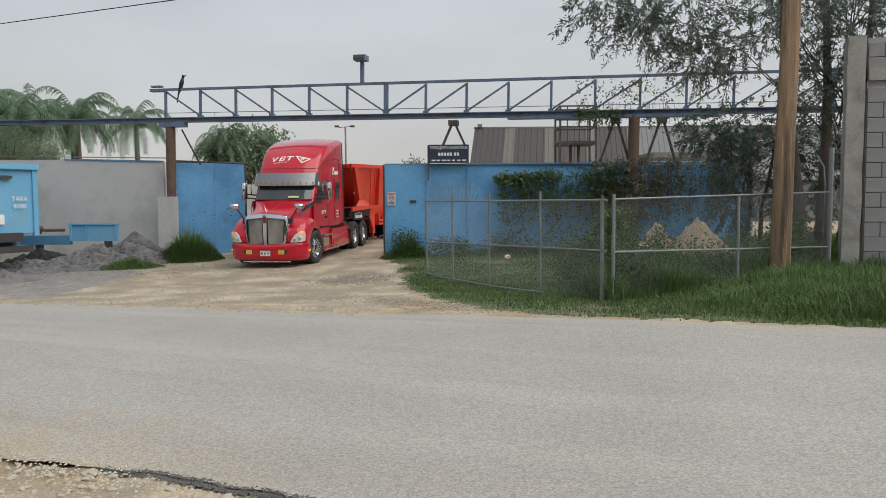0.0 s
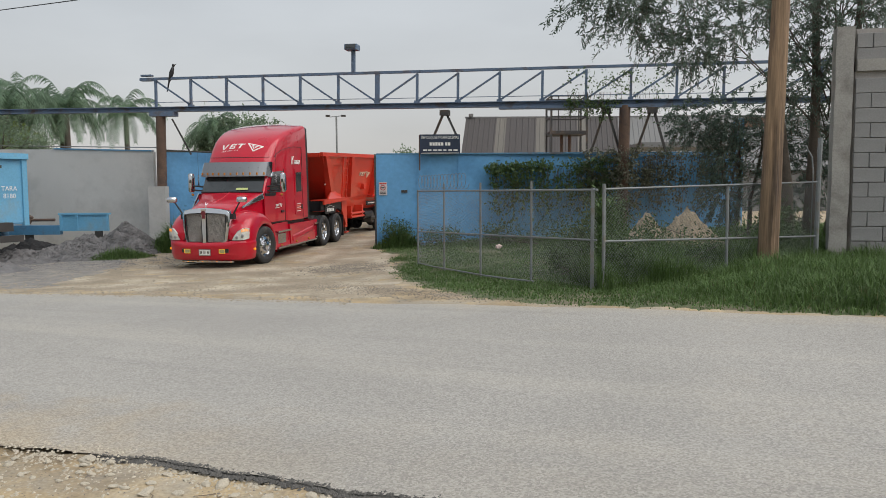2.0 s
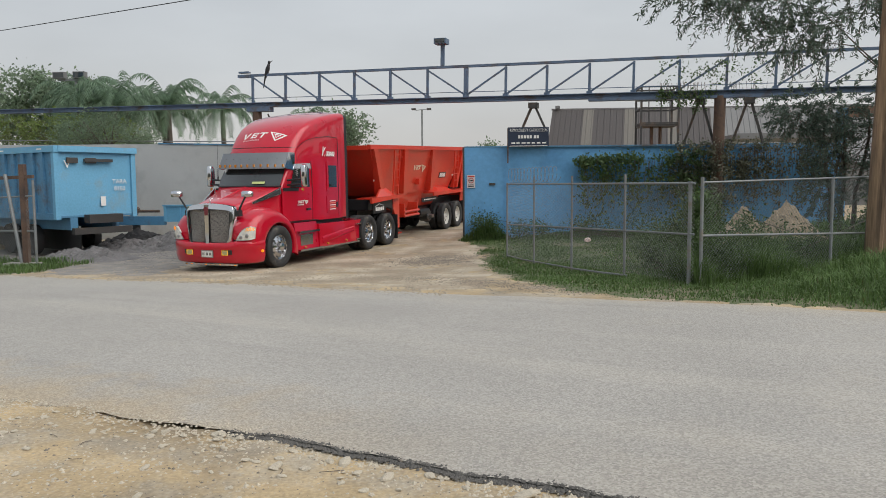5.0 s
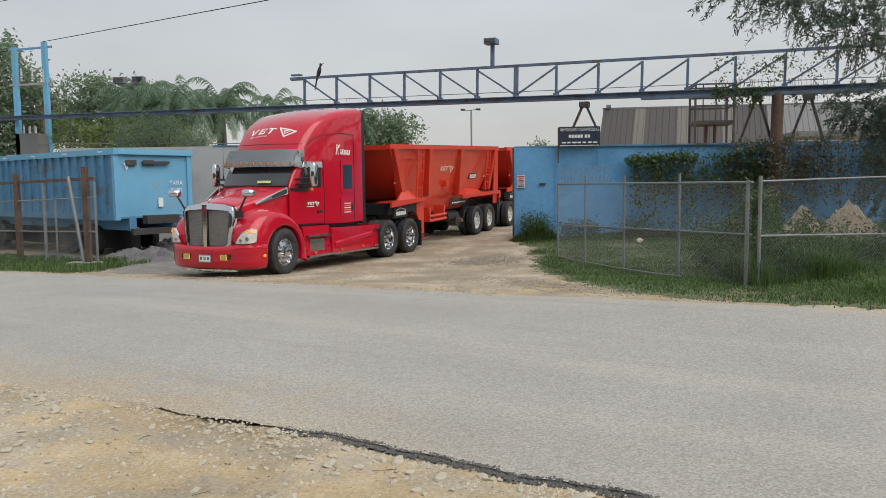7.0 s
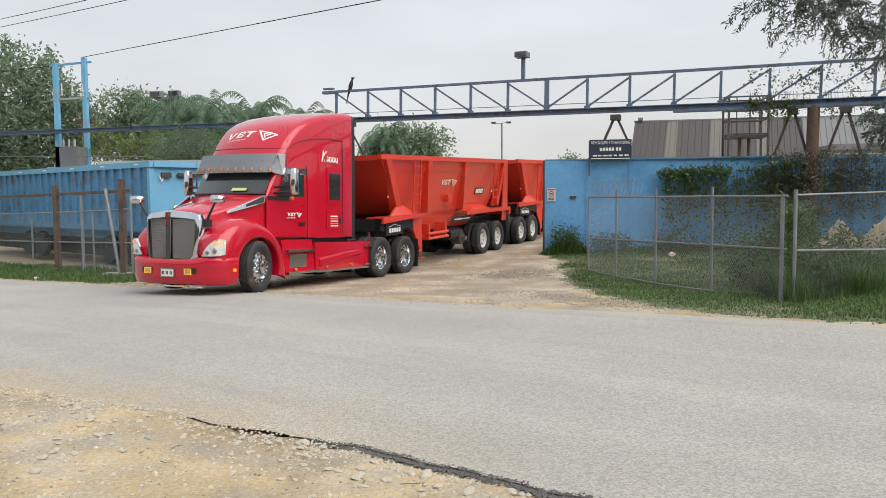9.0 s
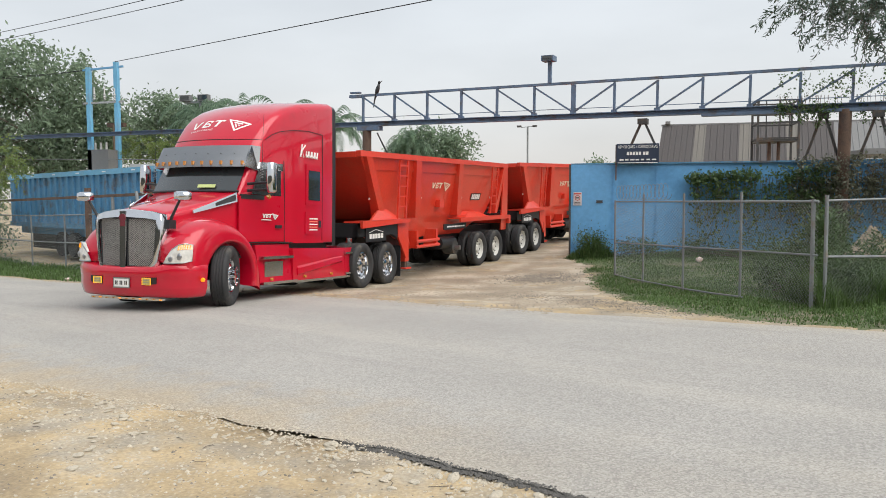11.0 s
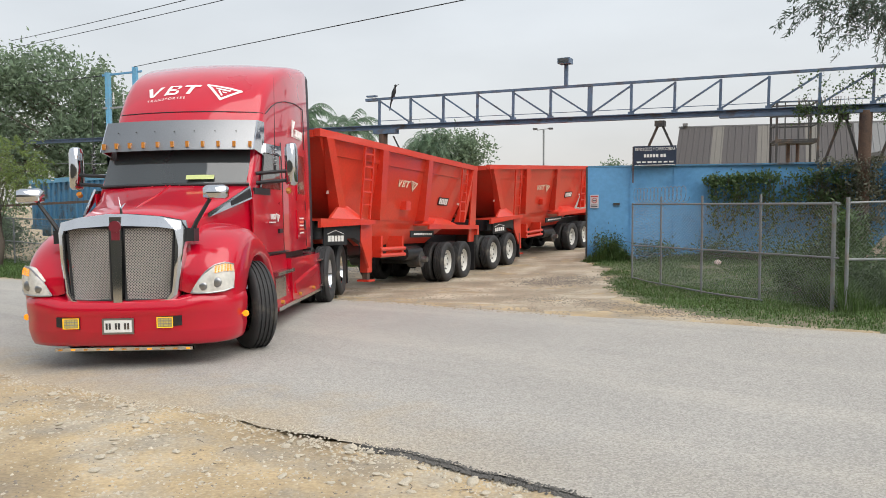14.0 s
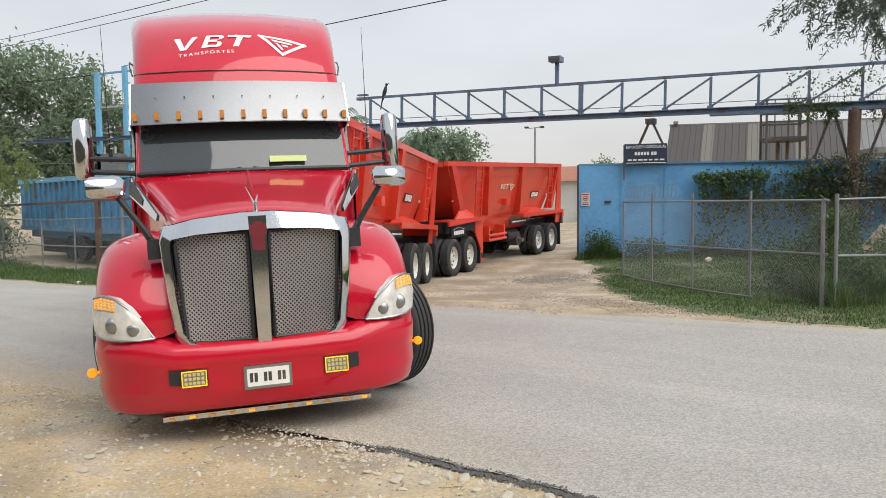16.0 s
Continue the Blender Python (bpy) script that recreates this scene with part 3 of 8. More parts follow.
part("end_bracket", boxed(-0.72, -0.30, -0.08, 0.08, 1.26, 1.32), TRUSS, gantry)
part("brace", bar(bmesh.new(), (0.45, 0.0, -0.25), (1.0, 0.3, -1.5), 0.06, 0.06), DARK, gantry)
part("stay", tube(bmesh.new(), [(0.1, 0.1, -1.35), (2.6, 0.9, -1.45)], 0.03, 6), DARK, gantry)


def trolley(x, drop):
    t = thing("beam_trolley", "dark steel A-shaped hanger on the gantry beam", "hanger", G_M @ Matrix.Translation((x, 0, 0)), group="gantry hangers")
    part("wheel_box", boxed(-0.15, 0.15, -0.15, 0.15, -0.25, -0.075), DARK, t)
    part("leg", bar(bmesh.new(), (-0.06, 0, -0.2), (-0.45, 0.1, drop), 0.055, 0.07), DARK, t)
    part("leg", bar(bmesh.new(), (0.06, 0, -0.2), (0.45, 0.1, drop), 0.055, 0.07), DARK, t)


trolley(10.4, -1.05)
trolley(15.6, -1.45)
trolley(17.0, -1.45)

lampost = thing("floodlight", "grey floodlight on a short steel post", "floodlight", G_M @ Matrix.Translation((7.24, 0, 1.24)))
part("post", boxed(-0.06, 0.06, -0.05, 0.05, -0.02, 0.72), TRUSS, lampost)
part("head", boxed(-0.22, 0.2, -0.30, 0.1, 0.70, 0.88), TRUSS, lampost, bevel=0.02)
part("lens", boxed(-0.18, 0.16, -0.312, -0.302, 0.72, 0.86), GLASS, lampost)

board = thing("sign_board", "navy blue board with white lettering on the wall", "sign")
part("panel", boxed(-0.44, 0.83, 24.10, 24.14, 2.82, 3.42), NAVY, board)
part("leg", boxed(-0.47, -0.43, 24.12, 24.2, 2.3, 3.40), RUST, board)
part("trim", boxed(-0.40, 0.79, 24.09, 24.099, 2.825, 2.845), WHITE, board)
face = lambda x, z: pose(x, 24.095, z, 90, 0, 0)
lettering("top_line", "REMOLQUES Y CARROCERIAS", 0.13, WHITE, board, face(0.2, 3.32), width=1.17)
for k in range(7):
    gap = 0.04 if k > 4 else 0
    part("name_bar", boxed(-0.13 + 0.09 * k + gap, -0.06 + 0.09 * k + gap, 24.088, 24.098, 3.07, 3.17), WHITE, board)
for k in range(7):
    part("small_bar", boxed(-0.34 + 0.16 * k, -0.34 + 0.16 * k + random.uniform(0.07, 0.13), 24.088, 24.098, 2.905, 2.95), WHITE, board)

notice = thing("notice_sign", "small white notice with a red ring on the blue wall", "sign")
part("panel", boxed(-1.76, -1.50, 24.33, 24.345, 1.52, 1.94), PAPER, notice)
bm = revolve(bmesh.new(), [(0.065, 0), (0.085, 0), (0.085, -0.006), (0.065, -0.006), (0.065, 0)], 20)
bmesh.ops.translate(bm, verts=bm.verts, vec=(-1.63, 24.326, 1.76))
part("ring", bm, SIGN_RED, notice)
part("picture_bar", boxed(-1.68, -1.58, 24.322, 24.328, 1.745, 1.775), BLACK, notice)
part("red_bar", boxed(-1.74, -1.52, 24.322, 24.328, 1.87, 1.91), SIGN_RED, notice)
for k in range(2):
    part("text_bar", boxed(-1.73, -1.54, 24.322, 24.328, 1.56 + 0.05 * k, 1.58 + 0.05 * k), BLACK, notice)
tagged(part("hatch", boxed(-1.05, -0.85, 24.335, 24.35, 1.60, 1.68), DARK, blue), label="small dark metal latch plate")

bird = thing("bird", "dark slender bird perched on the gantry", "bird", G_M @ Matrix.Translation((8.80, -24.0, -4.15)))
bm = bmesh.new()
loft(bm, [[(-8.38 + o[0] + r * math.cos(a), 24.0 + r * math.sin(a), o[1]) for a in [2 * math.pi * k / 8 for k in range(8)]] for o, r in (((-0.14, 4.86), 0.02), ((-0.07, 5.18), 0.03), ((0.0, 5.36), 0.065), ((0.04, 5.52), 0.085), ((0.08, 5.66), 0.06), ((0.10, 5.74), 0.035))])
part("body", bm, BLACK, bird, smooth="all")
bm = bmesh.new()
bmesh.ops.create_icosphere(bm, subdivisions=2, radius=0.055, matrix=Matrix.Translation((-8.26, 24.0, 5.78)))
part("head", bm, BLACK, bird, smooth="all")
part("beak", tube(bmesh.new(), [(-8.22, 24.0, 5.79), (-8.11, 24.0, 5.83)], 0.018, 6, 0.004), DARK, bird)


# ---- chain-link fences ----
def chain_panel(name, a, b, z0, z1, parent, pitch=0.075, level=None):
    """Crossing wires between two posts, from heights z0 to z1 above the ground, or between level rails given as four heights."""
    a, b = Vector(a), Vector(b)
    length = (b - a).length
    d = (b - a) / length
    h = z1 - z0
    verts, faces = [], []
    r = 0.0019

    def wire(s0, v0, s1, v1):
        p, q = [a + d * s for s in (s0, s1)]
        ends = []
        for c, v, s in ((p, v0, s0), (q, v1, s1)):
            if level:
                lo, hi = level[0] + (level[1] - level[0]) * s / length, level[2] + (level[3] - level[2]) * s / length
                ends.append(Vector((c.x, c.y, lo + (hi - lo) * v / h)))
            else:
                ends.append(Vector((c.x, c.y, ground_z(c.x, c.y) + z0 + v)))
        ax = (ends[1] - ends[0]).normalized()
        u = ax.cross(Vector((d.y, -d.x, 0))).normalized()
        w = Vector((d.y, -d.x, 0))
        base = len(verts)
        for e in ends:
            for k in range(3):
                verts.append(e + u * (r * math.cos(2.094 * k)) + w * (r * math.sin(2.094 * k)))
        for k in range(3):
            j = (k + 1) % 3
            faces.append((base + k, base + j, base + 3 + j, base + 3 + k))

    s = -h
    while s < length:
        lo, hi = max(s, 0), min(s + h, length)
        if hi > lo:
            wire(lo, lo - s, hi, hi - s)
            wire(lo, h - (lo - s), hi, h - (hi - s))
        s += pitch
    ob = raw(name, [tuple(v) for v in verts], faces, WIRE, parent)
    return ob


def at(x, y, z):
    return (x, y, ground_z(x, y) + z)


def lerp(a, b, u):
    return tuple(p + (q - p) * u for p, q in zip(a, b))


fence = thing("chain_link_fence", "galvanised chain-link fence with overgrown weeds", "fence")
FA, FB, FC = (-0.41, 18.94), (2.45, 11.40), (7.98, 15.75)
mix = lambda p, q, u: p + (q - p) * u
for u in (0, 0.22, 0.47, 0.74, 0.985):
    x, y = lerp(FA, FB, u)
    top = mix(1.65, 1.66, u) + (0.16 if u in (0.22, 0.47, 0.74) else 0.03)
    part("post", tube(bmesh.new(), [at(x, y, -0.2), (x, y, top)], 0.022 if u < 0.9 else 0.029, 8), GALV, fence, smooth=True)
part("rail", tube(bmesh.new(), [(*FA, 1.65), (*FB, 1.66)], 0.018, 8), GALV, fence, smooth=True)
part("rail", tube(bmesh.new(), [(*FA, 0.645), (*FB, 0.90)], 0.015, 8), GALV, fence, smooth=True)
part("bottom_rail", tube(bmesh.new(), [at(*lerp(FA, FB, k / 8), 0.05) for k in range(7)], 0.018, 8), GALV, fence, smooth=True)
chain_panel("mesh_panel", FA, FB, 0.05, 1.80, fence, level=(-0.14, 0.18, 1.65, 1.66))
FB2 = (2.56, 11.42)
for u in (0, 0.5):
    x, y = lerp(FB2, FC, u)
    part("post", tube(bmesh.new(), [at(x, y, -0.2), (x, y, 1.75)], 0.027, 8), GALV, fence, smooth=True)
part("post", tube(bmesh.new(), [at(*FC, -0.2), (FC[0] + 0.03, FC[1], 2.70)], 0.05, 8), GALV, fence, smooth=True)
part("post", tube(bmesh.new(), [at(FC[0] - 0.12, FC[1], -0.2), (FC[0] - 0.10, FC[1], 1.95), (FC[0] - 0.13, FC[1], 2.3), (FC[0] - 0.28, FC[1], 2.55)], 0.017, 8), GALV, fence, smooth=True)
part("rail", tube(bmesh.new(), [(*FB2, 1.67), (*FC, 1.79)], 0.017, 8), GALV, fence, smooth=True)
part("rail", tube(bmesh.new(), [(*FB2, 0.88), (*FC, 0.66)], 0.018, 8), GALV, fence, smooth=True)
chain_panel("mesh_panel", FB2, FC, 0.05, 1.75, fence, level=(0.18, 0.12, 1.67, 1.79))
# razor coil on the top rail
bm = bmesh.new()
pts = []
for k in range(0, 14 * 18):
    u = 0.02 + 0.36 * k / (14 * 18)
    x, y = lerp(FA, FB, u)
    a = 2 * math.pi * k / 18
    pts.append((x + 0.066 * math.cos(a), y - 0.175 * math.cos(a) + 0.03 * math.sin(a / 2), 1.86 + 0.17 * math.sin(a)))
part("razor_coil", tube(bm, pts, 0.006, 4), GALV, fence, "coil of razor wire on the top rail")

roadside = thing("roadside_fence", "chain-link fence with rusted steel posts beside the road", "fence")
LA, LB = (-13.30, 19.45), (-34.0, 30.8)
for u, top, r, mt in ((0.0, 2.35, 0.035, GALV), (0.10, 1.95, 0.03, GALV), (0.13, 2.45, 0.05, GALV), (0.29, 1.95, 0.03, GALV), (0.42, 1.95, 0.03, GALV), (0.6, 1.95, 0.03, GALV), (0.8, 1.95, 0.03, GALV)):
    x, y = lerp(LA, LB, u)
    part("post", tube(bmesh.new(), [at(x, y, -0.2), at(x, y, top)], r, 8), mt, roadside, smooth=True)
part("leaning_post", tube(bmesh.new(), [at(-13.85, 19.68, -0.2), at(-14.45, 19.95, 2.55)], 0.05, 8), GALV, roadside, smooth=True)
part("concrete_foot", boxed(-14.3, -13.4, 19.45, 19.85, -0.8, -0.45), CONCRETE, roadside, bevel=0.03)
for x, y in ((-13.75, 19.70), (-17.6, 21.82)):
    part("steel_post", boxed(x - 0.075, x + 0.075, y - 0.07, y + 0.07, ground_z(x, y) - 0.2, ground_z(x, y) + 2.80), RUST, roadside, "rusted square steel post")
part("top_bar", bar(bmesh.new(), (-13.3, 19.47, 1.93), (-34, 31.0, 1.60), 0.07, 0.09), RUST, roadside)
for z in (1.92, 0.95):
    part("rail", tube(bmesh.new(), [at(*lerp(LA, LB, k / 8), z) for k in range(9)], 0.024, 8), GALV, roadside, smooth=True)
chain_panel("mesh_panel", LA, LB, 0.05, 1.92, roadside, 0.10)

# ---- timber pole, concrete pillar and block wall ----
pole = thing("utility_pole", "weathered brown timber utility pole with long cracks", "pole")
bm = bmesh.new()
px, py = 6.20, 14.02
rings = []
for k in range(28):
    z = -0.4 + 0.33 * k
    lean = 0.026 * (z)
    ring = []
    for j in range(22):
        a = 2 * math.pi * j / 22
        r = 0.185 - 0.006 * z + 0.010 * noise.noise((math.cos(a) * 3, math.sin(a) * 3, z * 0.25)) - (0.03 if j in (15, 18) and 0 < z < 3.1 else 0) - 0.012 * (noise.noise((j * 3.1, 0, z * 0.15)) > 0.25)
        ring.append((px + lean + r * math.cos(a), py + r * math.sin(a), z))
    rings.append(ring)
loft(bm, rings)
part("shaft", bm, WOOD, pole, smooth=50)

yard = thing("block_wall", "grey concrete block wall with a rough concrete corner pillar", "wall", kind="structure")
bm = bmesh.new()
rings = []
for k in range(24):
    z = -0.3 + k * 0.228
    j = lambda s: 0.02 * noise.noise((s, z * 2.0, 0.3))
    w = 0.03 * z / 5
    rings.append([(8.22 + 1.6 * w + j(1), 15.70 + j(2), z), (8.56 + w + j(3), 15.62 + j(4), z), (8.66 + w + j(5), 16.05, z), (8.36 + w + j(6), 16.1, z)])
loft(bm, rings)
part("pillar", bm, CONCRETE, yard, "rough cast concrete pillar", bevel=0.012)
part("core", hexa(bmesh.new(), [(8.66, 15.70, -0.3), (8.66, 15.70, 4.9), (8.66, 15.86, 4.9), (8.66, 15.86, -0.3), (13.5, 14.5, -0.3), (13.5, 14.5, 4.9), (13.5, 14.66, 4.9), (13.5, 14.66, -0.3)]), MORTAR, yard)
bd = Vector((4.84, -1.2, 0)).normalized()
bmesh_block = bmesh.new()
box(bmesh_block, -0.295, 0.295, -0.03, 0.05, -0.146, 0.146)
bmesh.ops.bevel(bmesh_block, geom=bmesh_block.edges[:], offset=0.008, segments=1, affect="EDGES")
block_mesh = bpy.data.meshes.new("block")
bmesh_block.to_mesh(block_mesh)
bmesh_block.free()
block_mesh.materials.append(BLOCK)
for row in range(16):
    for c in range(4):
        s = 0.30 + 0.605 * c + (0.3 if row % 2 else 0)
        if row == 13:
            continue
        if row % 2 and c == 0:
            half = new("half_block", block_mesh)
            half.parent = yard
            half.matrix_local = pose(8.66 + bd.x * 0.15, 15.68 + bd.y * 0.15, 0.10 + 0.304 * row, 0, 0, math.degrees(math.atan2(bd.y, bd.x))) @ Matrix.Diagonal((0.49, 1, 1, 1))
        ob = new("concrete_block", block_mesh)
        ob.parent = yard
        ob.matrix_local = pose(8.66 + bd.x * s, 15.68 + bd.y * s, 0.10 + 0.304 * row, 0, 0, math.degrees(math.atan2(bd.y, bd.x)) + random.uniform(-0.3, 0.3)) @ Matrix.Translation((0, random.uniform(-0.006, 0.004), 0))
part("tie_beam", hexa(bmesh.new(), [(8.66, 15.62, 4.04), (8.66, 15.62, 4.28), (8.66, 15.84, 4.28), (8.66, 15.84, 4.04), (13.5, 14.42, 4.04), (13.5, 14.42, 4.28), (13.5, 14.64, 4.28), (13.5, 14.64, 4.04)]), CONCRETE, yard, bevel=0.01)

# ---- warehouse and tower behind the wall ----
hall = thing("warehouse", "low warehouse with brown and tan striped sloping roof cladding", "warehouse")
XS = [1.4, 2.3, 2.9, 5.0, 5.7, 8.1, 8.9]
span = [(1.3, 3.05, ROOF_BROWN), (3.05, 3.6, ROOF_TAN), (3.6, 5.3, ROOF_BROWN), (5.3, 5.85, ROOF_TAN), (5.85, 7.6, ROOF_BROWN), (7.6, 8.15, ROOF_TAN), (8.15, 9.9, ROOF_BROWN), (9.9, 22.0, ROOF_GREY)]
for x0, x1, mt in span:
    bm = bmesh.new()
    rib, lo, hi = [], [], []
    n = max(2, int((x1 - x0) / 0.29))
    for k in range(n):
        for f, off in ((0, 0), (0.66, 0), (0.72, 0.04), (0.96, 0.04)):
            rib.append((x0 + (x1 - x0) * (k + f) / n, off))
    rib.append((x1, 0))
    loft(bm, [[(x, 40.0 - o, 2.6) for x, o in rib], [(x + 0.55, 43.5 - o, 5.75) for x, o in rib], [(x + 0.55, 43.7, 5.7) for x, o in rib]], closed=False)
    part("roof_sheet", bm, mt, hall)
part("ridge", boxed(1.8, 22.5, 43.45, 43.7, 5.72, 5.80), ROOF_GREY, hall)
part("front_wall", boxed(1.35, 22, 40.25, 40.4, -0.2, 2.7), ROOF_GREY, hall)
part("gable_wall", hexa(bmesh.new(), [(1.35, 40.2, -0.2), (1.35, 40.2, 2.6), (1.45, 40.2, 2.6), (1.45, 40.2, -0.2), (1.85, 43.5, -0.2), (1.85, 43.5, 5.7), (1.95, 43.5, 5.7), (1.95, 43.5, -0.2)]), ROOF_BROWN, hall)
part("ridge_cap", boxed(2.0, 2.25, 43.3, 43.5, 5.8, 5.95), ROOF_GREY, hall)

tower = thing("service_platform", "dark steel service platform with guard rails behind the wall", "platform")
TX0, TX1, TY0, TY1 = 4.95, 6.45, 32.2, 33.6
for x in (TX0, TX1):
    for y in (TY0, TY1):
        part("leg", boxed(x - 0.04, x + 0.04, y - 0.04, y + 0.04, -0.1, 5.6), DARK, tower)
for z in (4.10, 4.72, 5.15, 5.58):
    bm = bmesh.new()
    for a, b in (((TX0, TY0), (TX1, TY0)), ((TX1, TY0), (TX1, TY1)), ((TX1, TY1), (TX0, TY1)), ((TX0, TY1), (TX0, TY0))):
        bar(bm, (*a, z), (*b, z), 0.05, 0.06)
    part("guard_rail", bm, DARK, tower)
part("deck", boxed(TX0, TX1, TY0, TY1, 3.98, 4.06), DARK, tower)
for x in (5.25, 5.75, 6.1):
    part("baluster", boxed(x - 0.02, x + 0.02, TY0 - 0.02, TY0 + 0.02, 4.06, 5.58), DARK, tower)
for x in (5.5, 5.85):
    part("pipe", tube(bmesh.new(), [(x, 32.9, -0.1), (x, 32.9, 3.98)], 0.07, 10), RUST, tower, smooth=True)
shed = thing("yard_shed", "pale steel yard structure with a tan lintel behind the wall", "shed")
part("roof", boxed(8.2, 12.5, 30.0, 33, 3.3, 3.5), ROOF_GREY, shed)
part("lintel", boxed(12.2, 13.6, 29.9, 30.0, 4.05, 4.45), RUST, shed)
part("post", boxed(11.9, 12.2, 30.0, 30.3, 0, 4.4), BLUE_DARK, shed)

# a street lamp far inside the yard
mast = thing("yard_lamp", "slim grey lamp mast with two heads in the yard", "lamp")
part("mast", tube(bmesh.new(), [(-7.5, 59.5, -0.2), (-7.5, 59.5, 7.4)], 0.07, 8), GALV, mast, smooth=True)
part("arm", bar(bmesh.new(), (-8.0, 59.5, 7.35), (-7.0, 59.5, 7.45), 0.05, 0.05), GALV, mast)
for x in (-8.15, -6.95):
    part("lamp_head", boxed(x - 0.16, x + 0.16, 59.3, 59.7, 7.38, 7.5), DARK, mast)
house = thing("tiled_building", "low building with a terracotta roof beyond the yard", "building")
part("roof", hexa(bmesh.new(), [(-9, 62, 3.3), (-2, 62, 3.3), (-2.5, 65, 4.6), (-8.5, 65, 4.6), (-9, 68, 3.3), (-2, 68, 3.3), (-2.5, 65.2, 4.6), (-8.5, 65.2, 4.6)]), TILE_ROOF, house)
part("wall", boxed(-8.6, -2.4, 62.4, 67.6, -0.2, 3.32), STUCCO, house)


# ---- blue bin, transformer and heaps beside the white wall ----
binn = thing("roll_off_container", "large light blue ribbed steel container on a dark chassis", "container", pose(-14.1, 21.8, -0.55, 0, 0, 151))
# local x runs along the long side away from the gate, y towards the road
CL, CW, C0, C1 = 15.2, 2.55, 1.30, 3.42
# road-facing side, ribs and rail: shade is put into the darker blue
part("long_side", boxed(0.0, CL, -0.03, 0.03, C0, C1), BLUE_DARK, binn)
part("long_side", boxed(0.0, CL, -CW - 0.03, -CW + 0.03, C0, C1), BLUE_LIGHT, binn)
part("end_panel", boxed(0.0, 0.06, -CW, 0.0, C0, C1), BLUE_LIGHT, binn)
part("floor_plate", boxed(0, CL, -CW, 0, C0 - 0.06, C0), BLUE_DARK, binn)
part("top_rim", boxed(-0.12, CL, -0.02, 0.12, C1 - 0.17, C1 + 0.02), BLUE_LIGHT, binn, bevel=0.015)
part("top_rim", boxed(-0.14, 0.10, -CW - 0.12, -0.024, C1 - 0.16, C1 + 0.02), BLUE_LIGHT, binn, bevel=0.015)
part("corner_post", boxed(-0.07, 0.08, -0.06, 0.10, C0 - 0.1, C1 - 0.02), BLUE_LIGHT, binn, bevel=0.01)
part("corner_post", boxed(-0.07, 0.08, -CW - 0.10, -CW + 0.06, C0 - 0.1, C1 - 0.02), BLUE_LIGHT, binn, bevel=0.01)
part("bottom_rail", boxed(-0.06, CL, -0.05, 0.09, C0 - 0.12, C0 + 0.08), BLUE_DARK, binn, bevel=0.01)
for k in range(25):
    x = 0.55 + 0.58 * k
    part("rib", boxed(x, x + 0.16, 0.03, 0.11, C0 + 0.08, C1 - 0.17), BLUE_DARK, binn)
    if k % 4 == 0:
        part("tape", boxed(x, x + 0.3, 0.122, 0.126, C1 - 0.09, C1 - 0.05), WHITE, binn)
part("step", boxed(-0.35, -0.06, -CW + 0.6, -0.8, C0 - 0.25, C0 + 0.02), DARK, binn)
part("bumper", boxed(-0.38, -0.2, -CW + 0.3, -0.3, 0.72, 0.92), DARK, binn)
part("hinge", boxed(-0.14, -0.06, -CW + 0.75, -CW + 1.7, C1 - 0.45, C1 - 0.36), DARK, binn)
for x in (0.3, 0.9):
    part("latch", boxed(-0.10, -0.06, -x - 0.35, -x, C1 - 0.50, C1 - 0.33), DARK, binn)
part("label_card", boxed(-0.068, -0.062, -1.55, -1.38, C0 + 0.28, C0 + 0.58), WHITE, binn)
lettering("tare_mark", "TARA", 0.2, WHITE, binn, pose(-0.066, -2.05, C0 + 1.05, 90, 0, -90))
lettering("tare_mark", "8180", 0.2, WHITE, binn, pose(-0.066, -2.05, C0 + 0.82, 90, 0, -90))
lettering("letter_mark", "V", 0.34, WHITE, binn, pose(-0.066, -0.32, C1 - 0.55, 90, 0, -90))
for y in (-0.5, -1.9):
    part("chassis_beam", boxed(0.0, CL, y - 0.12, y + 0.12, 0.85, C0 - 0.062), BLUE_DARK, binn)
for x in (2.0, 3.3, 9.0, 10.2):
    for y in (-0.25, -2.2):
        bm = revolve(bmesh.new(), [(0.001, -0.13), (0.28, -0.13), (0.48, -0.12), (0.5, -0.06), (0.5, 0.06), (0.48, 0.12), (0.28, 0.13), (0.001, 0.13)], 24)
        bmesh.ops.translate(bm, verts=bm.verts, vec=(x, y, 0.50))
        part("wheel", bm, TYRE, binn, smooth=True)
# black sheet below the chassis stands in for the shade under the container
part("under_shade_sheet", boxed(0.3, CL, -0.9, -0.86, 0.15, 0.86), BLACK, binn)

towbar = thing("blue_chassis_frame", "blue steel drawbar frame with rusty axle parts", "frame", pose(-13.85, 26.5, -0.08, 0, 0, 0))
part("panel", boxed(0.9, 2.55, -0.05, 0.05, 0.42, 1.02), BLUE_LIGHT, towbar, bevel=0.01)
part("panel_rim", boxed(0.86, 2.6, -0.10, 0.10, 0.98, 1.04), BLUE_LIGHT, towbar)
for x in (0.9, 1.45, 2.5):
    part("rib", boxed(x, x + 0.07, -0.10, -0.05, 0.44, 0.98), BLUE_LIGHT, towbar)
part("beam", boxed(-1.6, 0.9, -0.12, 0.12, 0.30, 0.62), BLUE_DARK, towbar, bevel=0.01)
part("axle", tube(bmesh.new(), [(-1.7, 0.2, 0.80), (0.6, 0.2, 0.80)], 0.05, 8), RUST, towbar, smooth=True)
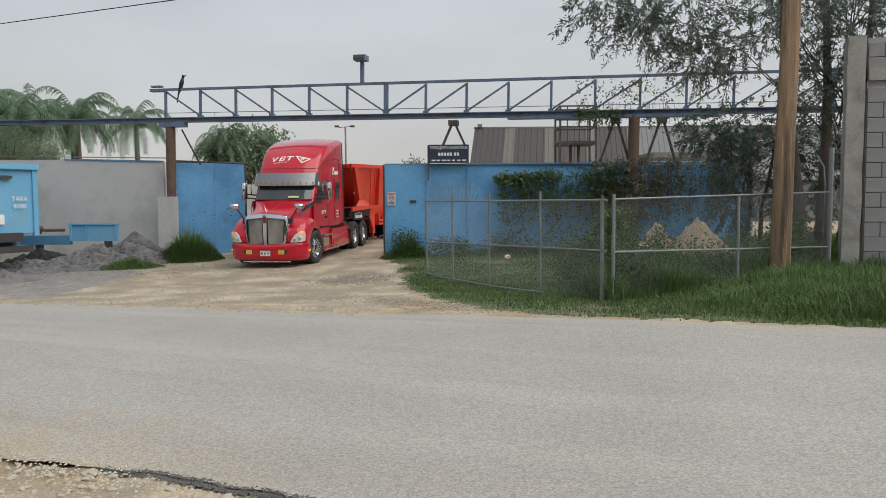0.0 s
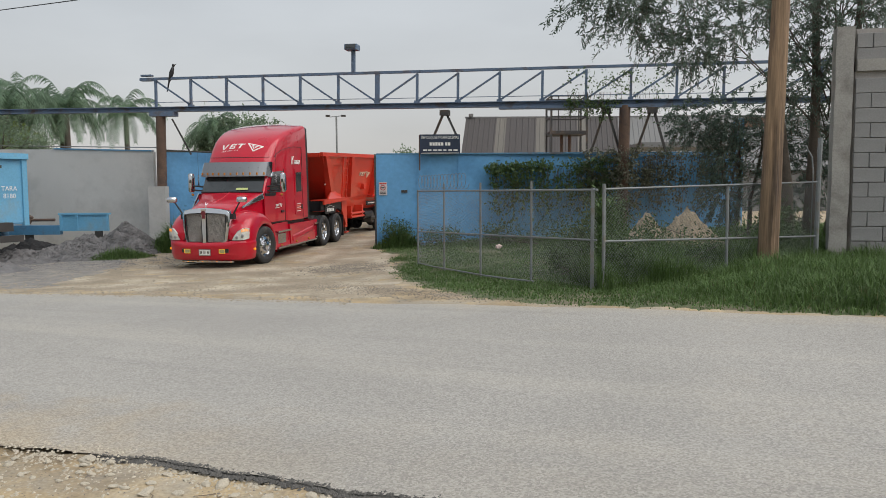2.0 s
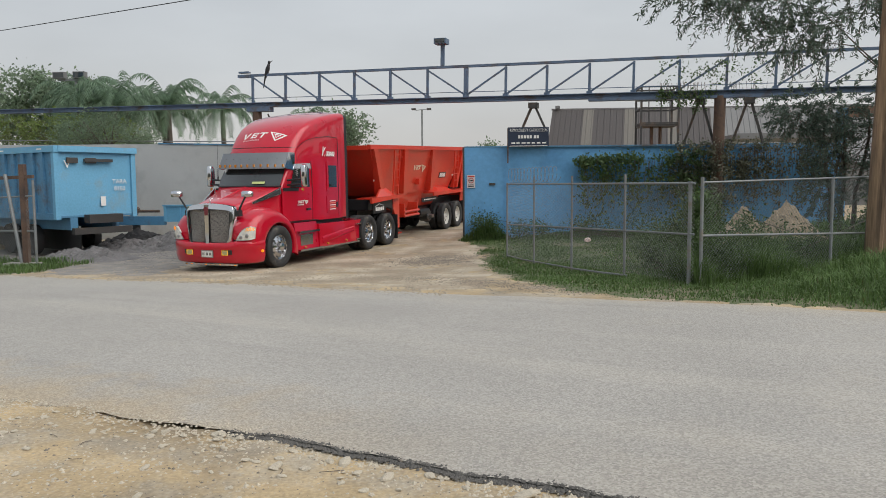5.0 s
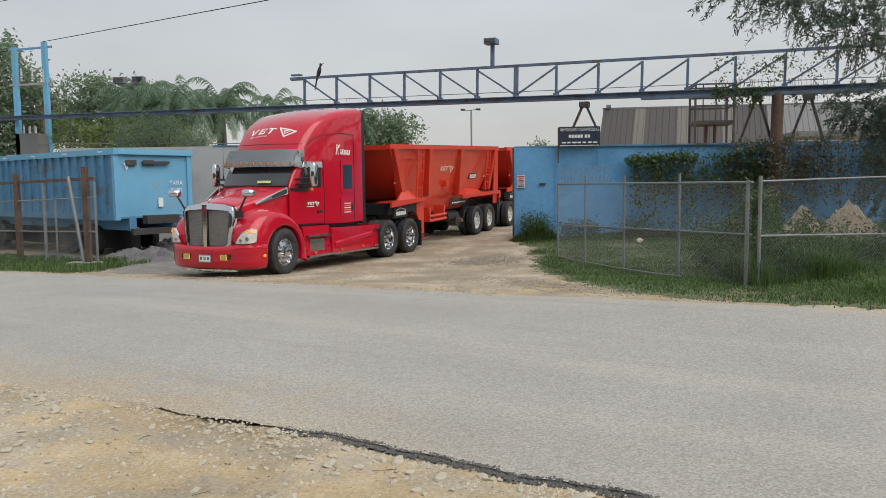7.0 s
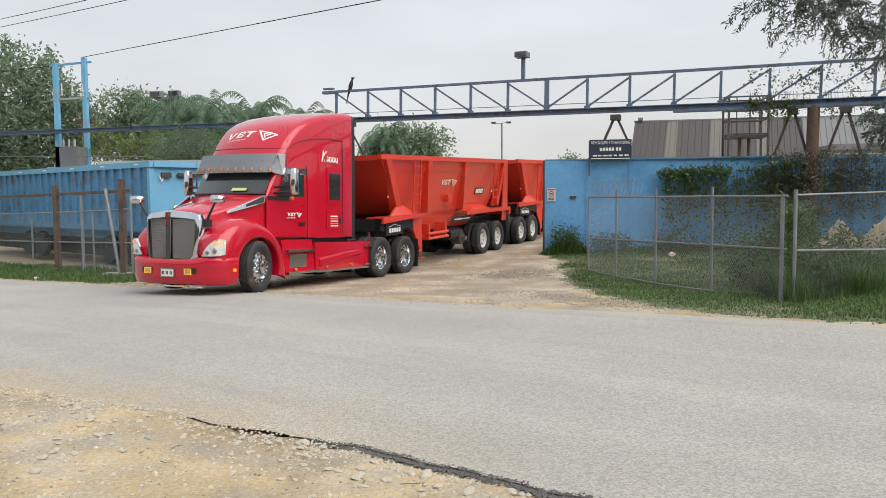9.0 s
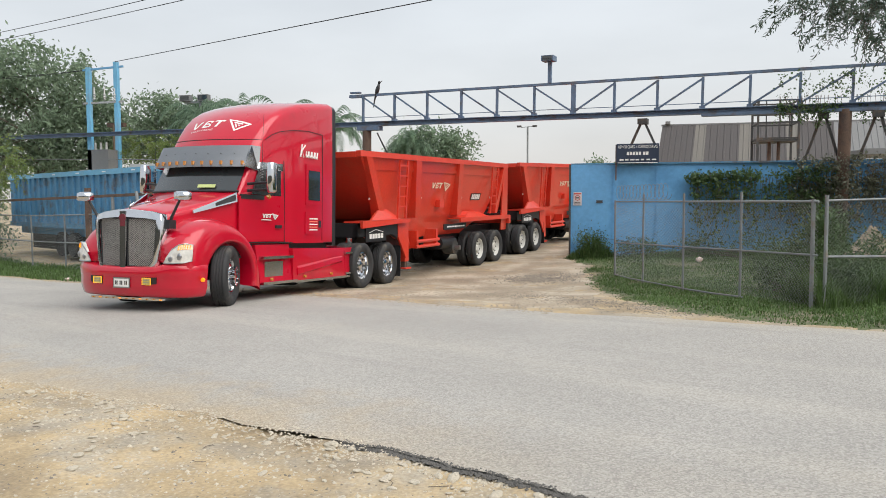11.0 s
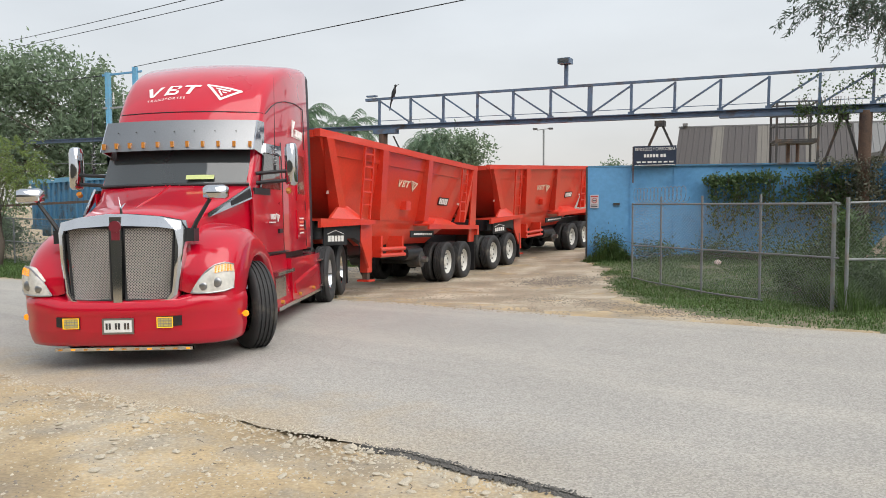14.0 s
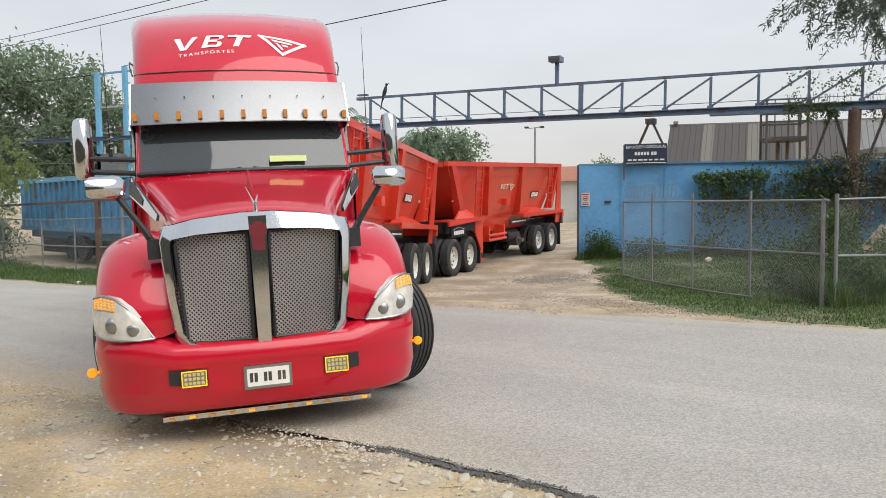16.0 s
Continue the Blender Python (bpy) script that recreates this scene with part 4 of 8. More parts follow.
for k in range(5):
    part("hub", tube(bmesh.new(), [(-1.2 + 0.2 * k, 0.2, 0.72), (-1.1 + 0.2 * k, 0.2, 0.95)], random.uniform(0.1, 0.17), 8), RUST, towbar, smooth=True)
part("prop", boxed(-0.3, -0.1, -0.1, 0.1, -0.40, 0.30), DARK, towbar)
part("prop", boxed(2.1, 2.3, -0.1, 0.1, -0.40, 0.42), DARK, towbar)

trafo = thing("transformer_station", "grey transformer between two light blue steel poles", "transformer")
for x, y, t in ((-24.8, 31.3, 8.0), (-23.85, 32.05, 8.35)):
    part("pole", boxed(x - 0.10, x + 0.10, y - 0.10, y + 0.10, -0.6, t), BLUE_LIGHT, trafo, "light blue square steel pole")
part("crossarm", bar(bmesh.new(), (-25.0, 31.15, 7.85), (-23.6, 32.25, 8.17), 0.09, 0.09), BLUE_DARK, trafo)
part("crossarm", bar(bmesh.new(), (-25.0, 31.1, 6.3), (-23.6, 32.2, 6.5), 0.09, 0.09), GALV, trafo)
for k in range(3):
    x, y = -24.6 + 0.35 * k, 31.4 + 0.27 * k
    bm = revolve(bmesh.new(), [(0.03, 0), (0.07, 0.05), (0.03, 0.1), (0.07, 0.16), (0.03, 0.21), (0.07, 0.27), (0.03, 0.34), (0.03, 0.6)], 10)
    bmesh.ops.transform(bm, matrix=pose(x, y, 6.5, 90, 0, 0), verts=bm.verts)
    part("insulator", bm, STUCCO, trafo, smooth=True)
part("tank", boxed(-24.9, -23.8, 31.2, 31.9, 3.2, 4.15), ROOF_GREY, trafo, "grey transformer tank", bevel=0.03)
part("shelf", boxed(-25.3, -23.6, 31.1, 32.1, 3.05, 3.2), STUCCO, trafo)
for k in range(3):
    part("bushing", tube(bmesh.new(), [(-24.7 + 0.3 * k, 31.5, 4.15), (-24.7 + 0.3 * k, 31.5, 4.5)], 0.05, 8), STUCCO, trafo)
stub = thing("old_timber_post", "weathered timber stub post beside the transformer", "post")
part("shaft", tube(bmesh.new(), [(-24.2, 32.4, -0.6), (-24.2, 32.4, 5.4)], 0.2, 12, 0.17), WOOD, stub, smooth=True)
part("crossarm", boxed(-24.6, -23.7, 32.25, 32.5, 5.3, 5.5), RUST, stub)


def flood(x, y, z):
    t = thing("yard_floodlight", "pair of grey floodlights on a mast above the trees", "floodlight")
    part("mast", tube(bmesh.new(), [(x, y, -0.5), (x, y, z)], 0.07, 8), GALV, t, smooth=True)
    part("arm", boxed(x - 0.9, x + 0.5, y - 0.05, y + 0.05, z, z + 0.1), GALV, t)
    for dx in (-0.8, 0.25):
        part("head", boxed(x + dx - 0.3, x + dx + 0.3, y - 0.2, y + 0.1, z + 0.1, z + 0.42), ROOF_GREY, t, bevel=0.02)
        part("lens", boxed(x + dx - 0.25, x + dx + 0.25, y - 0.212, y - 0.202, z + 0.15, z + 0.38), GLASS, t)


flood(-21.9, 36.2, 6.85)


def cable(name, a, b, sag, r=0.014, n=24):
    t = thing(name, "thin black overhead power cable strung above", "cable", group="overhead cables")
    pts = []
    for k in range(n + 1):
        u = k / n
        p = Vector(a).lerp(Vector(b), u)
        p.z -= sag * 4 * u * (1 - u)
        pts.append(p)
    part("strand", tube(bmesh.new(), pts, r, 5), CABLE, t, smooth=True)


# ---- wheels ----
def tyre_mesh(bm, y, w=0.27, r=0.515):
    h = w / 2
    prof = [(0.30, h - 0.05), (0.36, h), (0.46, h + 0.005), (0.495, h - 0.02), (r, h - 0.04)]
    groove = []
    for k in range(4):
        c = h - 0.04 - (w - 0.08) * (k + 0.5) / 4
        groove += [(r, c + 0.010), (r - 0.014, c + 0.007), (r - 0.014, c - 0.007), (r, c - 0.010)]
    prof += groove + [(r, -h + 0.04), (0.495, -h + 0.02), (0.46, -h - 0.005), (0.36, -h), (0.30, -h + 0.05)]
    revolve(bm, prof, 40, y)


def rim_mesh(bm, y, side, dish):
    """side: +1 outer face towards +y. dish: how far the centre stands out (front) or in (rear)."""
    pr = [(0.305, -0.10), (0.30, 0.02), (0.312, 0.085), (0.296, 0.088), (0.285, 0.06), (0.275, 0.02 + dish * 0.3), (0.20, dish), (0.11, dish + 0.01), (0.10, dish + 0.07), (0.06, dish + 0.085), (0.001, dish + 0.085)]
    revolve(bm, [(r, side * v) for r, v in pr], 32, y)


def lug_mesh(bm, y, side, dish, long):
    for k in range(10):
        a = 2 * math.pi * k / 10
        x, z = 0.145 * math.cos(a), 0.145 * math.sin(a)
        tube(bm, [(x, y + side * dish, z), (x, y + side * (dish + long), z)], 0.022, 8)


def hole_mesh(bm, y, side, dish):
    for k in range(10):
        a = 2 * math.pi * (k + 0.5) / 10
        x, z = 0.235 * math.cos(a), 0.235 * math.sin(a)
        tube(bm, [(x, y + side * (dish * 0.6 - 0.02), z), (x, y + side * (dish * 0.6 + 0.022), z)], 0.026, 8)


WHEELS = []


def wheel(parent, x, y, dual, rim, steer=False):
    """A wheel whose outer face lies at y; dual wheels have an inner tyre."""
    s = 1 if y > 0 else -1
    w = new("wheel")
    w.parent = parent
    w.empty_display_size = 0.2
    bm = bmesh.new()
    tyre_mesh(bm, -s * 0.14)
    part("tyre", bm, TYRE, w, "dusty black rubber tyre", smooth=50)
    if dual:
        bm = bmesh.new()
        tyre_mesh(bm, -s * 0.47)
        part("tyre", bm, TYRE, w, smooth=50)
    bm = bmesh.new()
    rim_mesh(bm, -s * 0.14, s, -0.03 if dual else 0.09)
    part("rim", bm, rim, w, "polished chrome rim" if rim is CHROME else "dull white painted rim", smooth=35)
    bm = bmesh.new()
    lug_mesh(bm, -s * 0.14, s, -0.03 if dual else 0.09, 0.05 if dual else 0.10)
    part("lug_nuts", bm, rim, w)
    bm = bmesh.new()
    hole_mesh(bm, -s * 0.14, s, -0.03 if dual else 0.09)
    part("vent_holes", bm, BLACK, w)
    w.matrix_local = pose(x, y, 0.515)
    WHEELS.append((w, parent, x, y, steer))
    return w


# ---- tractor: x ahead, y to its left, front axle at the origin ----
truck = thing("tractor_truck", "glossy red long-nosed tractor truck with chrome grille and sun visor", "truck")


def section(x, w, zb, zt, r, crown=0.05, bow=0.0):
    half = [(w, zb), (w, zb + (zt - r - zb) * 0.4), (w - 0.01, zb + (zt - r - zb) * 0.75), (w - 0.02, zt - r)]
    for k in range(1, 6):
        a = math.pi / 2 * k / 5
        half.append((w - 0.02 - r + r * math.cos(a), zt - r + r * math.sin(a)))
    inner = w - 0.02 - r
    half += [(inner * 0.66, zt + crown * 0.55), (inner * 0.33, zt + crown * 0.9)]
    full = half + [(0, zt + crown)] + [(-y, z) for y, z in half[::-1]]
    return [(x - bow * (y / 1.0) ** 2, y, z) for y, z in full]


CAB = [(-0.30, 0.97, 1.93, 0.05, 0.20), (-0.52, 0.975, 2.28, 0.09, 0.20), (-0.70, 0.98, 2.60, 0.13, 0.20), (-0.82, 0.985, 2.84, 0.16, 0.20),
       (-0.94, 0.99, 3.02, 0.15, 0.20), (-1.15, 1.00, 3.26, 0.15, 0.18), (-1.40, 1.02, 3.45, 0.155, 0.14), (-1.75, 1.05, 3.61, 0.16, 0.08),
       (-2.20, 1.09, 3.75, 0.16, 0.03), (-2.65, 1.10, 3.84, 0.16, 0.0), (-3.10, 1.10, 3.91, 0.15, 0.0), (-3.40, 1.10, 3.95, 0.14, 0.0), (-3.50, 1.09, 3.94, 0.12, 0.0)]
cab = part("cab_body", loft(bmesh.new(), [section(x, w, 1.05, zt, r, 0.05, bow) for x, w, zt, r, bow in CAB]), RED, truck, smooth=48)
part("side_extender", loft(bmesh.new(), [section(x, w, 1.0, 3.92, 0.13, 0.05) for x, w in ((-3.505, 1.085), (-3.62, 1.10), (-3.66, 1.06))]), BLACK, truck, smooth=48)
# seam that divides the roof cap from the cab
bm = bmesh.new()
for s in (1, -1):
    tube(bm, [(-1.02 - 0.17, s * 0.985, 2.94), (-1.35, s * 1.02, 3.05), (-1.6, s * 1.045, 3.14), (-1.95, s * 1.075, 3.21), (-2.5, s * 1.095, 3.26), (-3.05, s * 1.10, 3.25), (-3.06, s * 1.104, 3.0), (-3.06, s * 1.104, 1.1)], 0.007, 5)
cab_skin = BVHTree.FromPolygons([v.co for v in cab.data.vertices], [p.vertices[:] for p in cab.data.polygons])
across = [cab_skin.ray_cast(Vector((1.5, 0.96 * k / 12, 2.935)), Vector((-1, 0, 0)))[0] for k in range(-12, 13)]
tube(bm, [p + Vector((0.002, 0, 0)) for p in across if p is not None], 0.008, 5)
part("cap_seam", bm, BLACK, truck)

HOOD = [(0.98, 0.60, 1.49, 0.10), (0.95, 0.61, 1.535, 0.10), (0.85, 0.63, 1.58, 0.11), (0.5, 0.69, 1.67, 0.12), (0.1, 0.79, 1.77, 0.12), (-0.25, 0.90, 1.88, 0.10), (-0.44, 0.95, 1.95, 0.08)]
part("hood", loft(bmesh.new(), [section(x, w, 0.72, zt, r, 0.06, 0.06) for x, w, zt, r in HOOD]), RED, truck, smooth=45)
bm = bmesh.new()
tube(bm, [(1.1, 0, 1.530), (0.6, 0, 1.695), (-0.1, 0, 1.88), (-0.4, 0, 1.985)], 0.02, 8)
part("hood_ridge", bm, RED, truck, smooth=True)
for s in (1, -1):
    bm = bmesh.new()
    hexa(bm, [(0.45, s * 0.70, 1.60), (0.45, s * 0.71, 1.56), (0.45, s * 0.73, 1.56), (0.45, s * 0.72, 1.61), (-0.36, s * 0.95, 1.93), (-0.36, s * 0.97, 1.78), (-0.36, s * 0.995, 1.78), (-0.36, s * 0.975, 1.94)])
    part("hood_trim", bm, CHROME, truck, "chrome hood side trim")
    part("vent", hexa(bmesh.new(), [(0.05, s * 0.84, 1.74), (0.05, s * 0.84, 1.69), (0.05, s * 0.865, 1.69), (0.05, s * 0.86, 1.745), (-0.32, s * 0.96, 1.90), (-0.32, s * 0.965, 1.80), (-0.32, s * 1.0, 1.80), (-0.32, s * 0.985, 1.90)]), BLACK, truck)


def fender(s):
    top = [(1.12, 0.74), (1.14, 0.92), (1.08, 1.10), (0.93, 1.27), (0.68, 1.42), (0.36, 1.50), (0.02, 1.47), (-0.28, 1.36), (-0.52, 1.20), (-0.70, 0.98), (-0.80, 0.70), (-0.84, 0.45), (-0.86, 0.30)]
    arch = []
    n = len(top)
    for k in range(n):
        a = radians(8 + (176 + 14) * k / (n - 1))
        arch.append((0.645 * math.cos(a), 0.50 + 0.60 * math.sin(a)))
    bm = bmesh.new()
    rows = []
    rows.append([(x - 0.05, s * 0.55, z + 0.02) for x, z in top])
    rows.append([(x, s * 0.80, z + 0.01) for x, z in top])
    rows.append([(x - 0.03 * (x > 0.6), s * 0.98, z - 0.02) for x, z in top])
    rows.append([(x - 0.12 * max(0, x - 0.3), s * 1.09, z - 0.07) for x, z in top])
    rows.append([((x - 0.22 * max(0, x - 0.3)) * 0.96 + 0.04 * ax, s * 1.145, (z - 0.10) * 0.85 + 0.15 * az) for (x, z), (ax, az) in zip(top, arch)])
    rows.append([((x - 0.28 * max(0, x - 0.3)) * 0.55 + 0.45 * ax, s * 1.165, z * 0.5 + 0.5 * az) for (x, z), (ax, az) in zip(top, arch)])
    rows.append([(ax * 1.02, s * 1.17, az + 0.01) for ax, az in arch])
    rows.append([(ax, s * 1.15, az) for ax, az in arch])
    rows.append([(ax, s * 0.75, az) for ax, az in arch])
    loft(bm, rows, closed=False)
    ob = part("fender", bm, RED, truck, smooth=60)
    sub = ob.modifiers.new("round", "SUBSURF")
    sub.levels = sub.render_levels = 1
    part("wheel_well", boxed(-0.72, 0.70, min(s * 0.42, s * 0.74), max(s * 0.42, s * 0.74), 0.45, 1.2), BLACK, truck)
    # headlight: a swept lens on the fender's front corner
    low = [(1.160, 0.735, 0.762), (1.172, 0.83, 0.760), (1.150, 0.95, 0.764), (1.085, 1.06, 0.774), (0.985, 1.135, 0.80)]
    mid = [(1.172, 0.785, 0.85), (1.182, 0.86, 0.885), (1.156, 0.97, 0.91), (1.088, 1.07, 0.925), (0.985, 1.150, 0.93)]
    high = [(1.150, 0.83, 0.91), (1.150, 0.895, 0.985), (1.110, 0.98, 1.050), (1.045, 1.065, 1.072), (0.955, 1.130, 1.052)]
    tuck = lambda row: [(x - 0.09, s * y * 0.95, z) for x, y, z in row]
    face = lambda row: [(x, s * y, z) for x, y, z in row]
    lamp = part("headlight", loft(bmesh.new(), [tuck(low), face(low), face(mid), face(high), tuck(high)], closed=False), LENS, truck, "clear swept headlight with round reflectors", smooth=60)
    mix = lambda p, q, f: tuple(u + (v - u) * f for u, v in zip(p, q))
    amber = [[mix(m, h, f) for m, h in zip(mid[2:], high[2:])] for f in (0.38, 0.66, 0.92)]
    turn = part("turn_lamp", loft(bmesh.new(), [[(x + 0.006, s * (y + 0.004), z) for x, y, z in r] for r in amber], closed=False), LENS_AMBER, lamp, "amber turn lamp of small lit cells", smooth=60)
    cells = bmesh.new()
    for i in range(6):
        for j in range(4):
            u, f = 0.12 + 1.5 * i / 5, 0.46 + 0.13 * j
            k = min(int(u), 1)
            p = mix(mix(mid[2 + k], mid[3 + k], u - k), mix(high[2 + k], high[3 + k], u - k), f)
            bmesh.ops.create_icosphere(cells, subdivisions=1, radius=0.009, matrix=Matrix.Translation((p[0] + 0.006, s * (p[1] + 0.005), p[2])))
    part("led_cells", cells, AMBER, turn)
    part("lamp_bezel", tube(bmesh.new(), face(low) + face(high)[::-1] + face(low)[:1], 0.009, 6), STEEL, lamp, smooth=True)
    for x, yy, z, rr in ((1.165, 0.865, 0.835, 0.046), (1.125, 0.995, 0.87, 0.056)):
        bm = bmesh.new()
        bmesh.ops.create_icosphere(bm, subdivisions=3, radius=rr, matrix=Matrix.Translation((x, s * yy, z)) @ Matrix.Diagonal((0.42, 1, 1, 1)))
        part("reflector", bm, STEEL, lamp, smooth="all")


for s in (1, -1):
    fender(s)


def bumper():
    plan = [(1.235, 0.0), (1.23, 0.3), (1.21, 0.6), (1.15, 0.85), (1.05, 1.02), (0.92, 1.11), (0.78, 1.145), (0.66, 1.15)]
    full = [(x, -y) for x, y in plan[:0:-1]] + plan
    prof = [(-0.16, 0.225), (-0.07, 0.22), (-0.025, 0.24), (-0.005, 0.28), (0.020, 0.375), (0.024, 0.395), (0.022, 0.535), (0.030, 0.552), (0.038, 0.60), (0.028, 0.655), (0.005, 0.685), (-0.03, 0.70), (-0.16, 0.71)]
    rings = []
    for x, y in full:
        c = Vector((x - 0.2, y * 0.9, 0))
        d = Vector((max(x - 0.62, 0.05), y * 0.55, 0)).normalized()
        rise = 0.065 * min(1, max(0, abs(y) - 0.58) / 0.25)
        rings.append([(x + d.x * o, y + d.y * o, z + (rise if z > 0.56 else 0)) for o, z in prof])
    part("bumper", loft(bmesh.new(), rings, closed=True), RED, truck, "glossy red wrap-round bumper", smooth=50)
    part("bumper_gap", boxed(0.70, 1.08, -0.92, 0.92, 0.55, 0.735), BLACK, truck)
    for s in (1, -1):
        fog = part("fog_lamp", boxed(1.20, 1.262, s * 0.49 - 0.075, s * 0.49 + 0.075, 0.425, 0.525), STEEL, truck, "lit amber-ringed fog lamp", bevel=0.01)
        part("housing", hexa(bmesh.new(), [(1.18, s * 0.40, 0.412), (1.258, s * 0.40, 0.412), (1.258, s * 0.40, 0.535), (1.18, s * 0.40, 0.535), (1.15, s * 0.655, 0.44), (1.238, s * 0.655, 0.44), (1.238, s * 0.655, 0.54), (1.15, s * 0.655, 0.545)]), BLACK, fog, bevel=0.01)
        bm = bmesh.new()
        for k in range(5):
            for j in range(3):
                box(bm, 1.262, 1.268, s * 0.49 - 0.066 + 0.028 * k, s * 0.49 - 0.046 + 0.028 * k, 0.435 + 0.03 * j, 0.455 + 0.03 * j)
        part("led_cells", bm, YELLOW_CELL, fog)
        bm = bmesh.new()
        for y0, y1, z0, z1 in ((-0.078, 0.078, 0.523, 0.530), (-0.078, 0.078, 0.420, 0.427), (-0.083, -0.076, 0.42, 0.53), (0.076, 0.083, 0.42, 0.53)):
            box(bm, 1.258, 1.27, s * 0.49 + y0, s * 0.49 + y1, z0, z1)
        part("led_ring", bm, LED_YELLOW, fog)
        bm = bmesh.new()
        tube(bm, [(0.80, s * 1.14, 0.50), (0.80, s * 1.19, 0.50)], 0.010, 8)
        revolve(bm, [(0.001, 0.0), (0.03, 0.0), (0.034, 0.01), (0.034, 0.03), (0.028, 0.04), (0.001, 0.042)], 14)
        bmesh.ops.transform(bm, matrix=pose(0.79, s * 1.205, 0.50, 0, 0, -90), verts=bm.verts[-84:])
        part("side_marker", bm, AMBER, truck, "round amber side marker")
    plate = part("number_plate", boxed(1.262, 1.272, -0.16, 0.17, 0.36, 0.525), STEEL, truck, "number plate in a steel frame", bevel=0.006)
    part("plate_face", boxed(1.2722, 1.275, -0.14, 0.15, 0.38, 0.505), WHITE, plate)
    for k in range(8):
        if k not in (2, 5):
            part("character_bar", boxed(1.2752, 1.277, -0.122 + 0.032 * k, -0.100 + 0.032 * k, 0.410, 0.475), DARK, plate)
    strip = part("light_strip", boxed(1.13, 1.17, -0.72, 0.74, 0.172, 0.207), CHROME, truck, "steel strip of small amber lamps under the bumper", bevel=0.005)
    for k in range(11):
        y = -0.66 + 0.135 * k
        part("strip_lamp", boxed(1.17, 1.180, y - 0.020, y + 0.020, 0.181, 0.196), AMBER if k in (1, 4, 7, 10) else AMBER_DIM, strip, bevel=0.004)


bumper()


def grille():
    outer = [(-0.625, 1.40), (-0.60, 1.50), (-0.40, 1.545), (-0.10, 1.575), (0.10, 1.575), (0.40, 1.545), (0.60, 1.50), (0.625, 1.40), (0.60, 1.05), (0.565, 0.78), (0.50, 0.67), (0.40, 0.635), (-0.40, 0.635), (-0.50, 0.67), (-0.565, 0.78), (-0.60, 1.05)]
    inner = [(-0.545, 1.36), (-0.535, 1.415), (-0.38, 1.44), (-0.10, 1.455), (0.10, 1.455), (0.38, 1.44), (0.535, 1.415), (0.545, 1.36), (0.53, 1.05), (0.50, 0.80), (0.46, 0.735), (0.39, 0.715), (-0.39, 0.715), (-0.46, 0.735), (-0.50, 0.80), (-0.53, 1.05)]
    grow = lambda pts: [(y * 1.07, 1.10 + (z - 1.10) * 1.06) for y, z in pts]
    outer, inner = grow(outer), grow(inner)
    bow = lambda y, z: 1.235 - 0.10 * (y / 0.6) ** 2 - 0.03 * max(0, z - 1.35) / 0.2
    rings = [[(bow(y, z) - 0.10, y * 1.01, z) for y, z in outer], [(bow(y, z) + 0.005, y, z) for y, z in outer], [(bow(y, z) + 0.03, y * 0.975, z * 0.985 + 0.016) for y, z in outer],
             [(bow(y, z) + 0.028, y * 1.02, z) for y, z in inner], [(bow(y, z) - 0.02, y, z) for y, z in inner]]
    g = part("grille_surround", loft(bmesh.new(), rings, closed=True, cap=False), CHROME, truck, "chrome grille surround", smooth=40)
    part("grille_backing", loft(bmesh.new(), [[(1.16 - 0.13 * (y / 0.6) ** 2, y * 0.99, 0.66) for y in (-0.62, -0.3, 0, 0.3, 0.62)], [(1.16 - 0.13 * (y / 0.6) ** 2, y, 1.50) for y in (-0.64, -0.3, 0, 0.3, 0.64)]], closed=False), BLACK, g)
    part("centre_bar", hexa(bmesh.new(), [(1.16, -0.055, 0.66), (1.24, -0.045, 0.66), (1.24, 0.045, 0.66), (1.16, 0.055, 0.66), (1.15, -0.075, 1.57), (1.24, -0.062, 1.57), (1.24, 0.062, 1.57), (1.15, 0.075, 1.57)]), CHROME, g, bevel=0.012)
    bm = bmesh.new()
    tube(bm, [(1.235, 0, 1.47), (1.255, 0, 1.47)], 0.062, 20)
    box(bm, 1.236, 1.25, -0.042, 0.042, 1.33, 1.45)
    part("badge", bm, BADGE_RED, g, "dark red badge")
    for s in (1, -1):
        verts, faces = [], []
        y0, y1, z0, z1 = 0.075, 0.565, 0.705, 1.455
        pitch, r = 0.030, 0.0034

        def wire(a, b):
            base = len(verts)
            for p, q in (a, b):
                x = bow(p, 1.0) - 0.035
                side = 1 if (b[1] - a[1]) > 0 else -1
                verts.extend([(x + r, s * p, q), (x, s * (p - r * side), q + r), (x, s * (p + r * side), q - r)])
            for k in range(3):
                j = (k + 1) % 3
                faces.append((base + k, base + j, base + 3 + j, base + 3 + k))
        h, w = z1 - z0, y1 - y0
        c = -h
        while c < w:
            lo, hi = max(c, 0), min(c + h, w)
            pts = [lo + (hi - lo) * k / 3 for k in range(4)]
            for a, b in zip(pts, pts[1:]):
                wire((y0 + a, z0 + a - c), (y0 + b, z0 + b - c))
                wire((y0 + a, z1 - (a - c)), (y0 + b, z1 - (b - c)))
            c += pitch
        raw("mesh_screen", verts, faces, GRILLE_WIRE, g)
        bm = bmesh.new()
        tube(bm, [(bow(y0, 1) - 0.03, s * y0, z0), (bow(y1 - 0.04, 1) - 0.03, s * (y1 - 0.05), z0 - 0.0), (bow(y1, 1) - 0.03, s * y1, z1 - 0.06), (bow(y1, 1) - 0.03, s * (y1 - 0.02), z1), (bow(y0, 1) - 0.03, s * y0, z1), (bow(y0, 1) - 0.03, s * y0, z0)], 0.015, 6)
        part("screen_frame", bm, BLACK, g)
    bm = bmesh.new()
